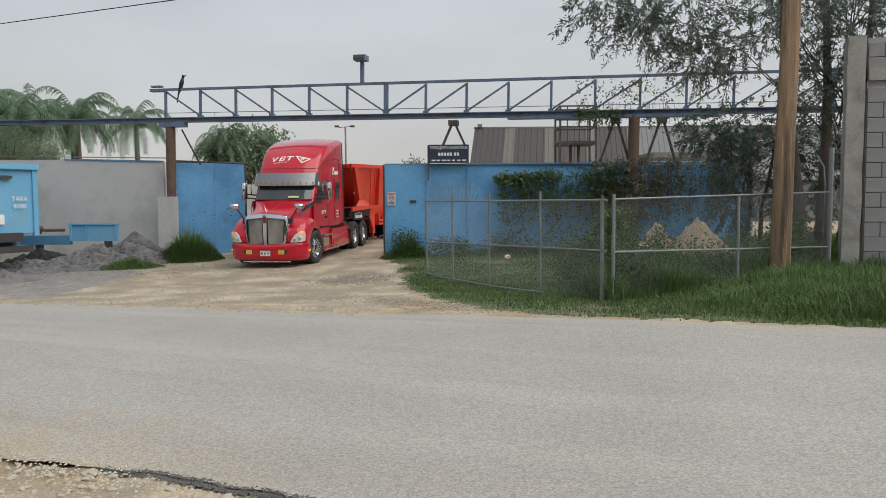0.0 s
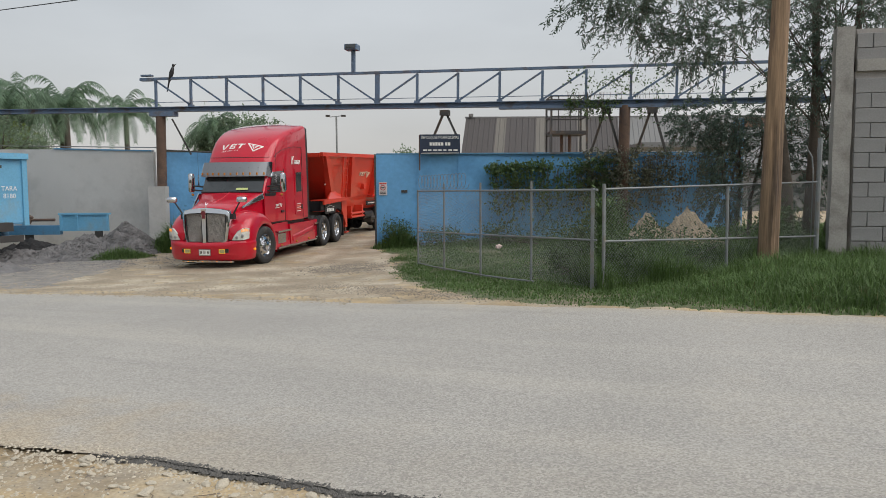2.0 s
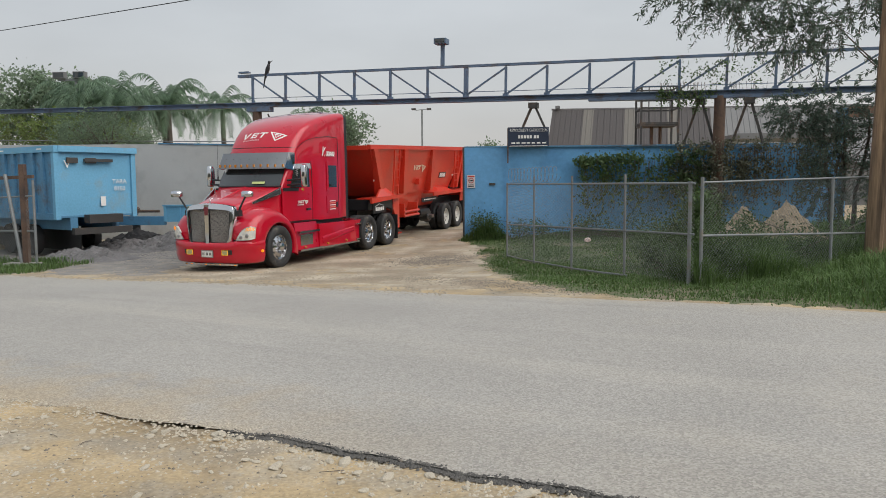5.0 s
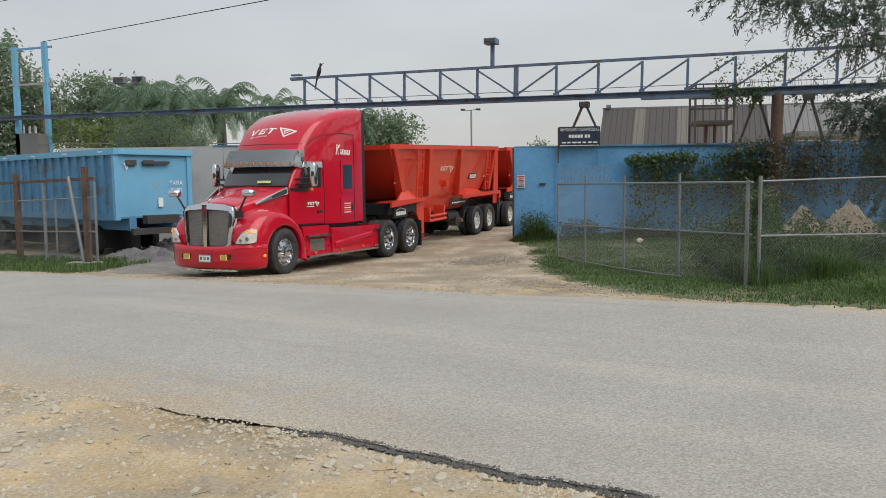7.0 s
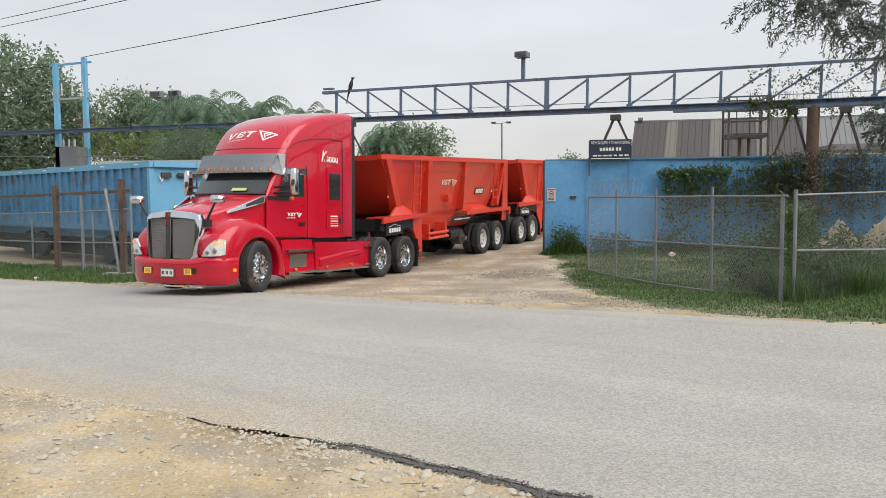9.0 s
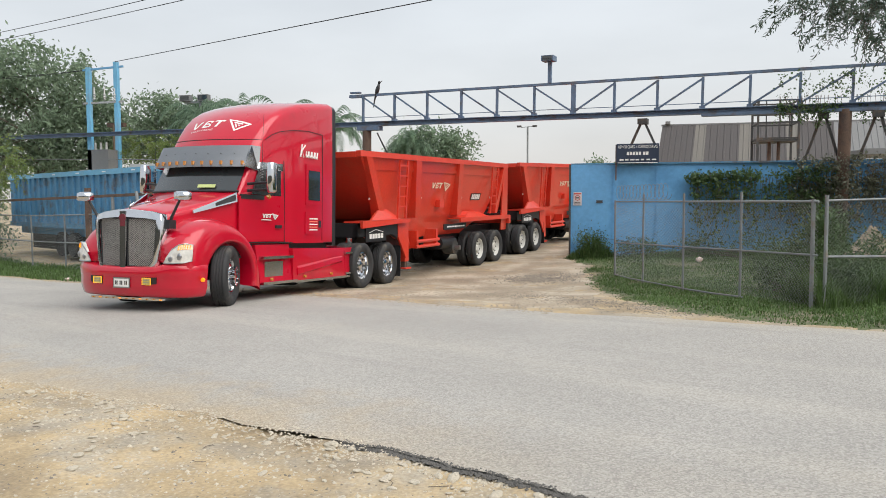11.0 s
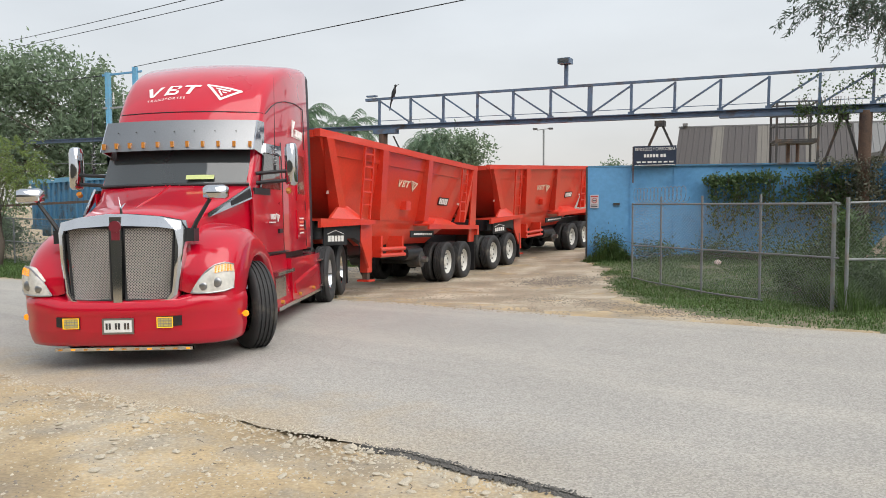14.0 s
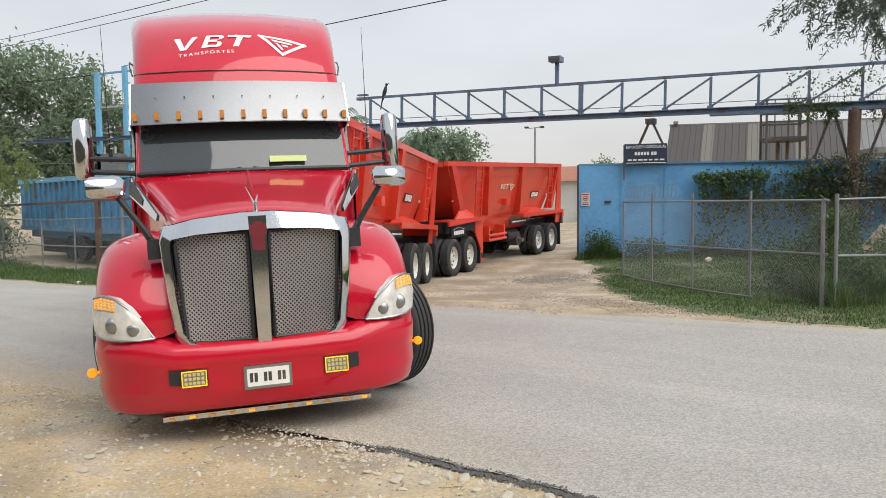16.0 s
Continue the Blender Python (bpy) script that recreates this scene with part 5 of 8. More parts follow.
    tube(bm, [(1.08, 0, 1.56), (1.09, 0, 1.66)], 0.02, 8, 0.01)
    tube(bm, [(1.09, 0, 1.66), (1.02, 0.02, 1.72)], 0.012, 6, 0.003)
    tube(bm, [(1.09, 0, 1.64), (1.0, -0.06, 1.78)], 0.008, 6, 0.002)
    part("hood_ornament", bm, CHROME, truck, smooth=True)


grille()
for k in range(9):
    y = -0.66 + 0.165 * k
    b = bmesh.new()
    bmesh.ops.create_icosphere(b, subdivisions=1, radius=0.011, matrix=Matrix.Translation((-0.16, y, 1.90 + 0.045 * (1 - (y / 0.7) ** 2))))
    part("hood_bolt", b, RED, truck)

# windscreen, visor and lamps on it
bow_ws = lambda y: 0.20 * y * y
rows = []
for x, z, w in ((-0.318, 1.985, 0.90), (-0.40, 2.12, 0.905), (-0.515, 2.30, 0.905), (-0.60, 2.46, 0.89), (-0.66, 2.56, 0.87)):
    rows.append([(x - bow_ws(w * k / 8) + 0.022, w * k / 8, z) for k in range(-8, 9)])
ws = part("windscreen", loft(bmesh.new(), rows, closed=False), GLASS, truck, "dark reflective windscreen", smooth=60)
part("card", hexa(bmesh.new(), [(-0.335, 0.20, 2.03), (-0.37, 0.20, 2.085), (-0.372, 0.20, 2.085), (-0.337, 0.20, 2.03), (-0.39, 0.53, 2.03), (-0.425, 0.53, 2.085), (-0.427, 0.53, 2.085), (-0.392, 0.53, 2.03)]), YELLOW_CARD, ws).location.x = 0.05
bm = bmesh.new()
for s in (1, -1):
    tube(bm, [(-0.30, s * 0.05, 1.985), (-0.36 - 0.05, s * 0.55, 2.005)], 0.01, 5)
tube(bm, [(-0.30 - bow_ws(0.93 * k / 8), 0.93 * k / 8, 1.965) for k in range(-8, 9)], 0.022, 6)
part("wiper", bm, BLACK, ws)
rows = []
for x, z in ((-0.62, 2.80), (-0.50, 2.62), (-0.40, 2.41), (-0.385, 2.40)):
    rows.append([(x - 0.17 * (k / 8) ** 2, 0.965 * k / 8, z) for k in range(-8, 9)])
rows2 = [[(x - 0.02, y, z + 0.002) for x, y, z in r] for r in rows[::-1]]
visor = part("sun_visor", loft(bmesh.new(), rows + rows2, closed=False), VISOR_STEEL, truck, "brushed steel sun visor with amber lamps", smooth=30)
for s in (1, -1):
    part("visor_cheek", hexa(bmesh.new(), [(-0.56, s * 0.965, 2.41), (-0.79, s * 0.965, 2.80), (-0.79, s * 0.98, 2.80), (-0.56, s * 0.98, 2.41), (-0.98, s * 0.985, 2.36), (-1.02, s * 0.99, 2.80), (-1.02, s * 1.005, 2.80), (-0.98, s * 1.0, 2.36)]), CHROME, visor)
for k in range(11):
    y = -0.93 + 0.186 * k
    x = -0.42 - 0.17 * (y / 0.965) ** 2
    part("marker_lamp", boxed(x - 0.02, x + 0.025, y - 0.018, y + 0.018, 2.44, 2.51), AMBER_DIM, visor, bevel=0.006)
for k in range(7):
    y = -0.75 + 0.25 * k
    x = -0.505 - 0.17 * (y / 0.965) ** 2
    part("rivet", boxed(x, x + 0.012, y - 0.006, y + 0.006, 2.64, 2.652), DARK, visor)

for s in (1, -1):
    # door, its window and trim
    door = part("door", hexa(bmesh.new(), [(-0.42, s * 0.972, 1.09), (-0.42, s * 0.972, 1.88), (-0.42, s * 0.99, 1.88), (-0.42, s * 0.992, 1.09), (-1.72, s * 1.03, 1.09), (-1.72, s * 1.03, 1.95), (-1.72, s * 1.055, 1.95), (-1.72, s * 1.055, 1.09)]), RED, truck, bevel=0.008)
    part("door_window", hexa(bmesh.new(), [(-0.78, s * 0.985, 1.93), (-0.98, s * 0.985, 2.40), (-0.98, s * 1.008, 2.40), (-0.78, s * 1.008, 1.93), (-1.62, s * 1.03, 1.93), (-1.62, s * 1.02, 2.42), (-1.62, s * 1.045, 2.42), (-1.62, s * 1.052, 1.93)]), GLASS, door, "dark door window")
    part("window_shade", hexa(bmesh.new(), [(-0.96, s * 0.99, 2.40), (-1.00, s * 0.99, 2.52), (-1.00, s * 1.02, 2.52), (-0.96, s * 1.03, 2.40), (-1.66, s * 1.03, 2.40), (-1.66, s * 1.025, 2.54), (-1.66, s * 1.06, 2.54), (-1.66, s * 1.07, 2.40)]), CHROME, door, "chrome window shade")
    part("beltline", hexa(bmesh.new(), [(-0.46, s * 0.975, 1.84), (-0.46, s * 0.975, 1.92), (-0.46, s * 1.005, 1.92), (-0.46, s * 1.0, 1.84), (-1.1, s * 1.01, 1.84), (-1.1, s * 1.01, 1.92), (-1.1, s * 1.04, 1.92), (-1.1, s * 1.04, 1.84)]), BLACK, door)
    part("handle", boxed(-1.62, -1.44, min(s * 1.04, s * 1.075), max(s * 1.04, s * 1.075), 1.33, 1.39), BLACK, door, "black door handle", bevel=0.012)
    gap = bmesh.new()
    tube(gap, [(-1.74, s * 1.052, 1.07), (-1.74, s * 1.055, 2.0), (-1.72, s * 1.045, 2.6)], 0.008, 5)
    tube(gap, [(-0.40, s * 0.978, 1.07), (-1.74, s * 1.05, 1.065), (-3.45, s * 1.1, 1.06)], 0.012, 5)
    part("door_gap", gap, BLACK, truck)
    # sleeper hatch, window and vent
    hatch = part("sleeper_panel", boxed(-3.02, -2.42, min(s * 1.095, s * 1.115), max(s * 1.095, s * 1.115), 1.80, 2.60), RED, truck, bevel=0.012)
    part("sleeper_window", boxed(-2.94, -2.50, min(s * 1.1, s * 1.122), max(s * 1.1, s * 1.122), 1.90, 2.49), GLASS, hatch, "dark sleeper window", bevel=0.009)
    low = part("locker_door", boxed(-3.03, -2.40, min(s * 1.095, s * 1.113), max(s * 1.095, s * 1.113), 1.22, 1.66), RED, truck, bevel=0.012)
    part("locker_handle", boxed(-2.98, -2.90, min(s * 1.105, s * 1.125), max(s * 1.105, s * 1.125), 1.36, 1.50), BLACK, low)
    for k in range(5):
        part("text_bar", boxed(-2.86, -2.55, min(s * 1.112, s * 1.1155), max(s * 1.112, s * 1.1155), 1.30 + 0.055 * k, 1.322 + 0.055 * k), GREY_LETTER if k % 2 else WHITE, low)
    m = pose(-2.50, s * 1.106, 2.83, 90, 0, 180 if s > 0 else 0)
    bm = bmesh.new()
    # a tall first stroke with two arms, then rounded slanted strokes
    stroke = lambda *pts: tube(bm, [m @ Vector((x + 0.22 * y, y, 0.004)) for x, y in pts], 0.014, 6)
    stroke((-0.27, -0.10), (-0.27, 0.15))
    stroke((-0.15, 0.14), (-0.25, 0.02), (-0.15, -0.10))
    for k in range(4):
        x = -0.08 + 0.115 * k
        stroke((x, 0.03), (x, -0.06), (x + 0.03, -0.09), (x + 0.07, -0.05), (x + 0.075, 0.03))
        stroke((x + 0.075, 0.03), (x + 0.08, -0.07), (x + 0.10, -0.09))
    part("white_script", bm, WHITE, truck, "white script marks on the sleeper")
    # steps and side fairing
    part("step_box", hexa(bmesh.new(), [(-0.86, s * 0.6, 0.34), (-0.86, s * 0.6, 1.03), (-0.84, s * 1.02, 1.03), (-0.90, s * 1.10, 0.34), (-1.95, s * 0.6, 0.34), (-1.95, s * 0.6, 1.03), (-1.95, s * 1.02, 1.03), (-1.95, s * 1.10, 0.34)]), RED, truck, bevel=0.015)
    part("step_recess", boxed(-1.65, -1.05, min(s * 1.05, s * 1.088), max(s * 1.05, s * 1.088), 0.42, 0.72), POLISHED, truck, bevel=0.006)
    for z, x1 in ((0.80, -1.90), (0.335, -2.05)):
        part("step_tread", boxed(x1, -0.92, min(s * 1.0, s * 1.16), max(s * 1.0, s * 1.16), z - 0.03, z + 0.02), POLISHED, truck, "steel tread plate step", bevel=0.01)
    skirt = part("side_fairing", hexa(bmesh.new(), [(-1.96, s * 0.6, 0.30), (-1.96, s * 0.6, 0.98), (-1.96, s * 1.10, 0.95), (-1.96, s * 1.12, 0.30), (-4.05, s * 0.6, 0.30), (-4.05, s * 0.6, 0.98), (-4.05, s * 1.08, 0.93), (-4.05, s * 1.12, 0.30)]), RED, truck, bevel=0.03)
    part("fairing_crease", hexa(bmesh.new(), [(-2.1, s * 1.10, 0.42), (-2.1, s * 1.105, 0.62), (-2.1, s * 1.13, 0.56), (-2.1, s * 1.14, 0.44), (-3.9, s * 1.10, 0.62), (-3.9, s * 1.1, 0.76), (-3.9, s * 1.12, 0.74), (-3.9, s * 1.13, 0.66)]), RED, skirt, bevel=0.015)
    part("lower_strip", boxed(-4.25, -2.05, min(s * 1.06, s * 1.13), max(s * 1.06, s * 1.13), 0.285, 0.33), POLISHED, skirt)
    for x in (-1.2, -2.35, -3.4):
        part("marker_lamp", tube(bmesh.new(), [(x, s * 1.12, 0.40), (x, s * 1.165, 0.40)], 0.028, 10), AMBER_DIM, skirt)
    part("rear_fairing", hexa(bmesh.new(), [(-4.06, s * 0.6, 0.32), (-4.06, s * 0.6, 0.96), (-4.06, s * 1.08, 0.93), (-4.06, s * 1.12, 0.32), (-4.28, s * 0.6, 0.42), (-4.48, s * 0.6, 0.96), (-4.46, s * 1.05, 0.93), (-4.28, s * 1.1, 0.42)]), RED, truck, bevel=0.02)
    for z in (0.36, 0.80):
        part("rear_step", boxed(-4.45, -4.02, min(s * 1.0, s * 1.15), max(s * 1.0, s * 1.15), z, z + 0.035), POLISHED, truck, bevel=0.008)
    # mirrors
    mir = part("mirror", loft(bmesh.new(), [[(-0.78 + dx * a, s * (1.40 + dy * b), z) for a, b in [(math.cos(q) if math.cos(q) > -0.5 else -0.75, math.sin(q)) for q in [2 * math.pi * k / 20 for k in range(20)]]] for z, dx, dy in ((1.95, 0.05, 0.045), (1.97, 0.085, 0.072), (2.0, 0.098, 0.082), (2.42, 0.098, 0.082), (2.48, 0.08, 0.068), (2.50, 0.035, 0.035))]), CHROME, truck, "chrome door mirror housing", smooth=40)
    for z in (2.02, 2.14):
        part("mirror_arm", tube(bmesh.new(), [(-0.70, s * 0.96, z - 0.03), (-0.76, s * 1.36, z)], 0.024, 8), BLACK, mir)
    part("mirror_glass", boxed(-0.870, -0.856, min(s * 1.335, s * 1.47), max(s * 1.335, s * 1.47), 2.0, 2.42), GLASS, mir)
    part("arm_lamp", tube(bmesh.new(), [(-0.78, s * 1.36, 1.87), (-0.74, s * 1.36, 1.90)], 0.035, 10), AMBER_DIM, mir)
    hm = part("hood_mirror", loft(bmesh.new(), [[(1.03 + dx * a, s * (0.99 + dy * b) , z) for a, b in ((1, -1), (1, 1), (-1, 1), (-1, -1))] for z, dx, dy in ((1.74, 0.045, 0.09), (1.76, 0.07, 0.115), (1.86, 0.06, 0.12), (1.89, 0.03, 0.09))]), CHROME, truck, "chrome hood mirror on a black arm", smooth=60)
    part("hood_mirror_arm", tube(bmesh.new(), [(0.98, s * 0.71, 1.40), (1.0, s * 0.76, 1.50), (1.02, s * 0.93, 1.76)], 0.028, 8, 0.02), BLACK, hm, smooth=True)
    part("arm_foot", boxed(0.90, 1.05, min(s * 0.64, s * 0.75), max(s * 0.64, s * 0.75), 1.30, 1.44), BLACK, hm, bevel=0.02)
    ant = part("antenna", tube(bmesh.new(), [(-0.80, s * 1.18, 2.10), (-0.84, s * 1.19, 3.35)], 0.006, 5, 0.002), BLACK, truck, "whip antenna with a spring base")
    pts = [(-0.80 + 0.028 * math.cos(k * 0.8), s * 1.18 + 0.028 * math.sin(k * 0.8), 2.22 + 0.006 * k) for k in range(40)]
    part("spring", tube(bmesh.new(), pts, 0.006, 4), STEEL, ant)
    part("antenna_base", tube(bmesh.new(), [(-0.80, s * 1.18, 2.12), (-0.80, s * 1.18, 2.24)], 0.018, 6), BLACK, ant)
    wheel(truck, 0.0, s * 1.19, False, CHROME, True)
    for x in (-4.79, -6.11):
        wheel(truck, x, s * 1.21, True, CHROME)
    part("mudflap", boxed(-6.80, -6.78, min(s * 0.62, s * 1.2), max(s * 0.62, s * 1.2), 0.18, 0.95), BLACK, truck, "black rubber mudflap")

bm = bmesh.new()
for s in (1, -1):
    box(bm, -6.9, 0.9, s * 0.43 - 0.04, s * 0.43 + 0.04, 0.62, 0.92)
for x in (-6.7, -5.45, -4.2):
    box(bm, x - 0.06, x + 0.06, -0.4, 0.4, 0.66, 0.88)
part("chassis", bm, DARK, truck)
part("fifth_wheel", loft(bmesh.new(), [[(-5.28 + 0.45 * math.cos(a) * q, 0.42 * math.sin(a) * q, z) for a in [2 * math.pi * k / 16 for k in range(16)]] for z, q in ((0.95, 0.9), (1.10, 1.0), (1.14, 0.96))]), DARK, truck)
part("deck_plate", boxed(-4.5, -3.68, -0.6, 0.6, 0.93, 0.97), DARK, truck)
part("cab_floor", boxed(-3.5, -0.3, -0.95, 0.95, 0.80, 1.06), BLACK, truck)
part("engine_bay", boxed(-0.4, 1.1, -0.5, 0.5, 0.45, 0.80), BLACK, truck)
for x in (0, -4.79, -6.11):
    part("axle", tube(bmesh.new(), [(x, -0.75, 0.5), (x, 0.75, 0.5)], 0.07, 10), DARK, truck)


def emblem(bm, m, sx, depth=0.004):
    """Slanted letter-like bars and a wing triangle, as plain shapes, centred on m."""
    for x, shapes in ((-0.62, (((0.0, 0.24), (0.07, 0.24), (0.12, 0.05), (0.22, 0.24), (0.29, 0.24), (0.14, 0.0), (0.07, 0.0)),)),
                      (-0.30, (((0.0, 0.0), (0.06, 0.0), (0.13, 0.24), (0.07, 0.24)),
                               ((0.119, 0.2), (0.20, 0.2), (0.21, 0.24), (0.131, 0.24)), ((0.092, 0.105), (0.19, 0.105), (0.20, 0.145), (0.104, 0.145)), ((0.061, 0.0), (0.16, 0.0), (0.175, 0.045), (0.075, 0.045)),
                               ((0.201, 0.145), (0.25, 0.15), (0.28, 0.19), (0.275, 0.225), (0.25, 0.24), (0.211, 0.24), (0.2005, 0.2), (0.225, 0.19), (0.22, 0.165)),
                               ((0.161, 0.0), (0.22, 0.01), (0.25, 0.06), (0.24, 0.105), (0.191, 0.105), (0.20, 0.08), (0.19, 0.05), (0.176, 0.045)))),
                      (0.02, (((0.02, 0.24), (0.30, 0.24), (0.28, 0.185), (0.19, 0.185), (0.13, 0.0), (0.06, 0.0), (0.12, 0.185), (0.0, 0.185)),))):
        for sh in shapes:
            prism(bm, [((x + a) * sx, b * sx) for a, b in sh], depth, m)
    tri = ((0.42, 0.25), (0.98, 0.17), (0.68, -0.09))
    for a, b in zip(tri, tri[1:] + tri[:1]):
        d = Vector((b[0] - a[0], b[1] - a[1], 0)).normalized() * 0.022
        nn = Vector((-d.y, d.x, 0))
        prism(bm, [((a[0] - d.x + nn.x) * sx, (a[1] - d.y + nn.y) * sx), ((a[0] - d.x - nn.x) * sx, (a[1] - d.y - nn.y) * sx), ((b[0] + d.x - nn.x) * sx, (b[1] + d.y - nn.y) * sx), ((b[0] + d.x + nn.x) * sx, (b[1] + d.y + nn.y) * sx)], depth, m)
    for bar_of in (((0.56, 0.185), (0.82, 0.15), (0.81, 0.115), (0.575, 0.15)), ((0.60, 0.13), (0.635, 0.125), (0.70, 0.02), (0.68, -0.01)), ((0.68, 0.105), (0.76, 0.095), (0.755, 0.065), (0.69, 0.075))):
        prism(bm, [(x * sx, y * sx) for x, y in bar_of], depth, m)
    return bm


# roof emblem draped on the sloping front of the cap
def drape(bm, body, way, lift):
    """Lays flat marks onto the body's surface along the way."""
    bmesh.ops.subdivide_edges(bm, edges=bm.edges[:], cuts=2, use_grid_fill=True)
    bmesh.ops.triangulate(bm, faces=bm.faces[:])
    tree_of = BVHTree.FromPolygons([v.co for v in body.data.vertices], [p.vertices[:] for p in body.data.polygons])
    for v in bm.verts:
        hit = tree_of.ray_cast(v.co - way * 1.5, way)
        if hit[0] is not None:
            v.co = hit[0] - way * lift
    return bm


slope = math.degrees(math.atan2(3.43 - 3.02, 1.40 - 0.94))
m = Matrix.Translation((-1.075, 0.0, 3.215)) @ pose(0, 0, 0, 0, 0, 90) @ pose(0, 0, 0, slope, 0, 0)
way = -(m.to_3x3() @ Vector((0, 0, 1))).normalized()
bm = emblem(bmesh.new(), m @ Matrix.Translation((-0.10, -0.03, 0.0)), 0.78, 0.001)
bmesh.ops.recalc_face_normals(bm, faces=bm.faces)
bm.normal_update()
bmesh.ops.delete(bm, geom=[f for f in bm.faces if f.normal.dot(way) > -0.5], context="FACES")
part("roof_emblem", drape(bm, cab, way, 0.006), WHITE, truck, "white wing emblem on the roof cap")
word = lettering("roof_word", "TRANSPORTES", 0.062, WHITE, None, Matrix.Identity(4), 0.0)
word.data.space_character = 1.35
bpy.context.view_layer.update()
bm = bmesh.new()
bm.from_mesh(bpy.data.meshes.new_from_object(word))
bpy.data.objects.remove(word)
bmesh.ops.transform(bm, matrix=m @ Matrix.Translation((-0.29, -0.105, 0)), verts=bm.verts)
part("roof_word", drape(bm, cab, way, 0.006), WHITE, truck, "small white word below the emblem")
for s in (1, -1):
    m = pose(-1.22, s * 1.047, 1.52, 90, 0, 180 if s > 0 else 0) @ pose(0, 0, 0, 0, 0, 0)
    part("door_emblem", emblem(bmesh.new(), m, 0.30, 0.012), WHITE, truck, "white emblem on the door")
    part("door_bar", boxed(-1.30, -1.02, min(s * 1.03, s * 1.056), max(s * 1.03, s * 1.056), 1.475, 1.49), WHITE, truck)


# ---- hopper trailers: x ahead, origin on the ground under the tandem ----
def trailer(name, king, label):
    t = thing(name, label, "trailer", group="hopper trailers")
    TOP, LOW = 3.06, 1.55
    YT, YL = 1.22, 0.80
    XF, XR = 7.25, -1.35
    bm = bmesh.new()
    hexa(bm, [(XF, YT, TOP), (XF, -YT, TOP), (XR, -YT, TOP), (XR, YT, TOP), (5.75, YL, LOW), (5.75, -YL, LOW), (-0.55, -YL, LOW), (-0.55, YL, LOW)])
    top = max(bm.faces, key=lambda f: f.calc_center_median().z)
    bm.faces.remove(top)
    inner = [(XF - 0.06, YT - 0.06, TOP), (XF - 0.06, -YT + 0.06, TOP), (XR + 0.06, -YT + 0.06, TOP), (XR + 0.06, YT - 0.06, TOP)]
    low = [(5.7, YL - 0.05, LOW + 0.05), (5.7, -YL + 0.05, LOW + 0.05), (-0.5, -YL + 0.05, LOW + 0.05), (-0.5, YL - 0.05, LOW + 0.05)]
    a, b = [bm.verts.new(p) for p in inner], [bm.verts.new(p) for p in low]
    for k in range(4):
        bm.faces.new((a[k], a[(k + 1) % 4], b[(k + 1) % 4], b[k]))
    bm.faces.new(b)
    part("hopper", bm, TRAILER_RED, t, "orange-red sloping steel hopper")
    for s in (1, -1):
        part("top_rail", boxed(XR - 0.05, XF + 0.06, min(s * (YT - 0.05), s * (YT + 0.07)), max(s * (YT - 0.05), s * (YT + 0.07)), TOP - 0.06, TOP + 0.07), TRAILER_RED, t, bevel=0.012)
        side = lambda z, o=0.0: s * (YL + (YT - YL) * (z - LOW) / (TOP - LOW) + o)
        part("shelf_fold", hexa(bmesh.new(), [(6.9, side(2.72, 0.005), 2.72), (6.95, side(2.80, 0.005), 2.80), (6.95, side(2.80, 0.03), 2.80), (6.9, side(2.72, 0.03), 2.72), (-1.2, side(2.72, 0.005), 2.72), (-1.25, side(2.80, 0.005), 2.80), (-1.25, side(2.80, 0.03), 2.80), (-1.2, side(2.72, 0.03), 2.72)]), TRAILER_RED, t)
        for x, xl, w in ((6.95, 5.95, 0.26), (4.60, 4.25, 0.27), (2.10, 1.80, 0.26), (-1.12, -0.95, 0.20)):
            po = part("side_post", hexa(bmesh.new(), [(x + w / 2, side(TOP, -0.02), TOP - 0.06), (x + w / 2, side(TOP, 0.075), TOP - 0.06), (x - w / 2, side(TOP, 0.075), TOP - 0.06), (x - w / 2, side(TOP, -0.02), TOP - 0.06),
                                                     (xl + w / 2, side(LOW, -0.02), LOW), (xl + w / 2, side(LOW, 0.24), LOW), (xl - w / 2, side(LOW, 0.24), LOW), (xl - w / 2, side(LOW, -0.02), LOW)]), TRAILER_RED, t, bevel=0.012)
        for x in (5.35, -0.35):
            lad = bmesh.new()
            for dx in (-0.19, 0.19):
                bar(lad, (x + dx, s * 1.28, 2.98), (x + dx, s * 1.18, 1.56), 0.04, 0.04)
            ld = part("ladder", lad, TRAILER_RED, t)
            for k in range(5):
                z = 1.85 + 0.25 * k
                yr = s * (1.18 + 0.10 * (z - 1.56) / 1.42)
                part("rung", bar(bmesh.new(), (x - 0.19, yr, z), (x + 0.19, yr, z), 0.032, 0.032), TRAILER_RED, ld)
        part("front_deck", boxed(4.95, 7.15, min(s * 0.70, s * 1.20), max(s * 0.70, s * 1.20), 1.50, 1.54), TRAILER_RED, t)
        part("deck_skirt", hexa(bmesh.new(), [(7.15, s * 1.15, 1.38), (7.15, s * 1.15, 1.545), (7.15, s * 1.215, 1.545), (7.15, s * 1.215, 1.38), (4.95, s * 1.15, 1.46), (4.95, s * 1.15, 1.545), (4.95, s * 1.215, 1.545), (4.95, s * 1.215, 1.46)]), TRAILER_RED, t)
        part("gusset", hexa(bmesh.new(), [(6.75, s * 1.13, 1.55), (6.75, s * 1.19, 1.55), (5.4, s * 1.19, 1.55), (5.4, s * 1.13, 1.55), (6.2, s * 1.02, 1.80), (6.2, s * 1.06, 1.80), (5.85, s * 1.06, 1.80), (5.85, s * 1.02, 1.80)]), TRAILER_RED, t)
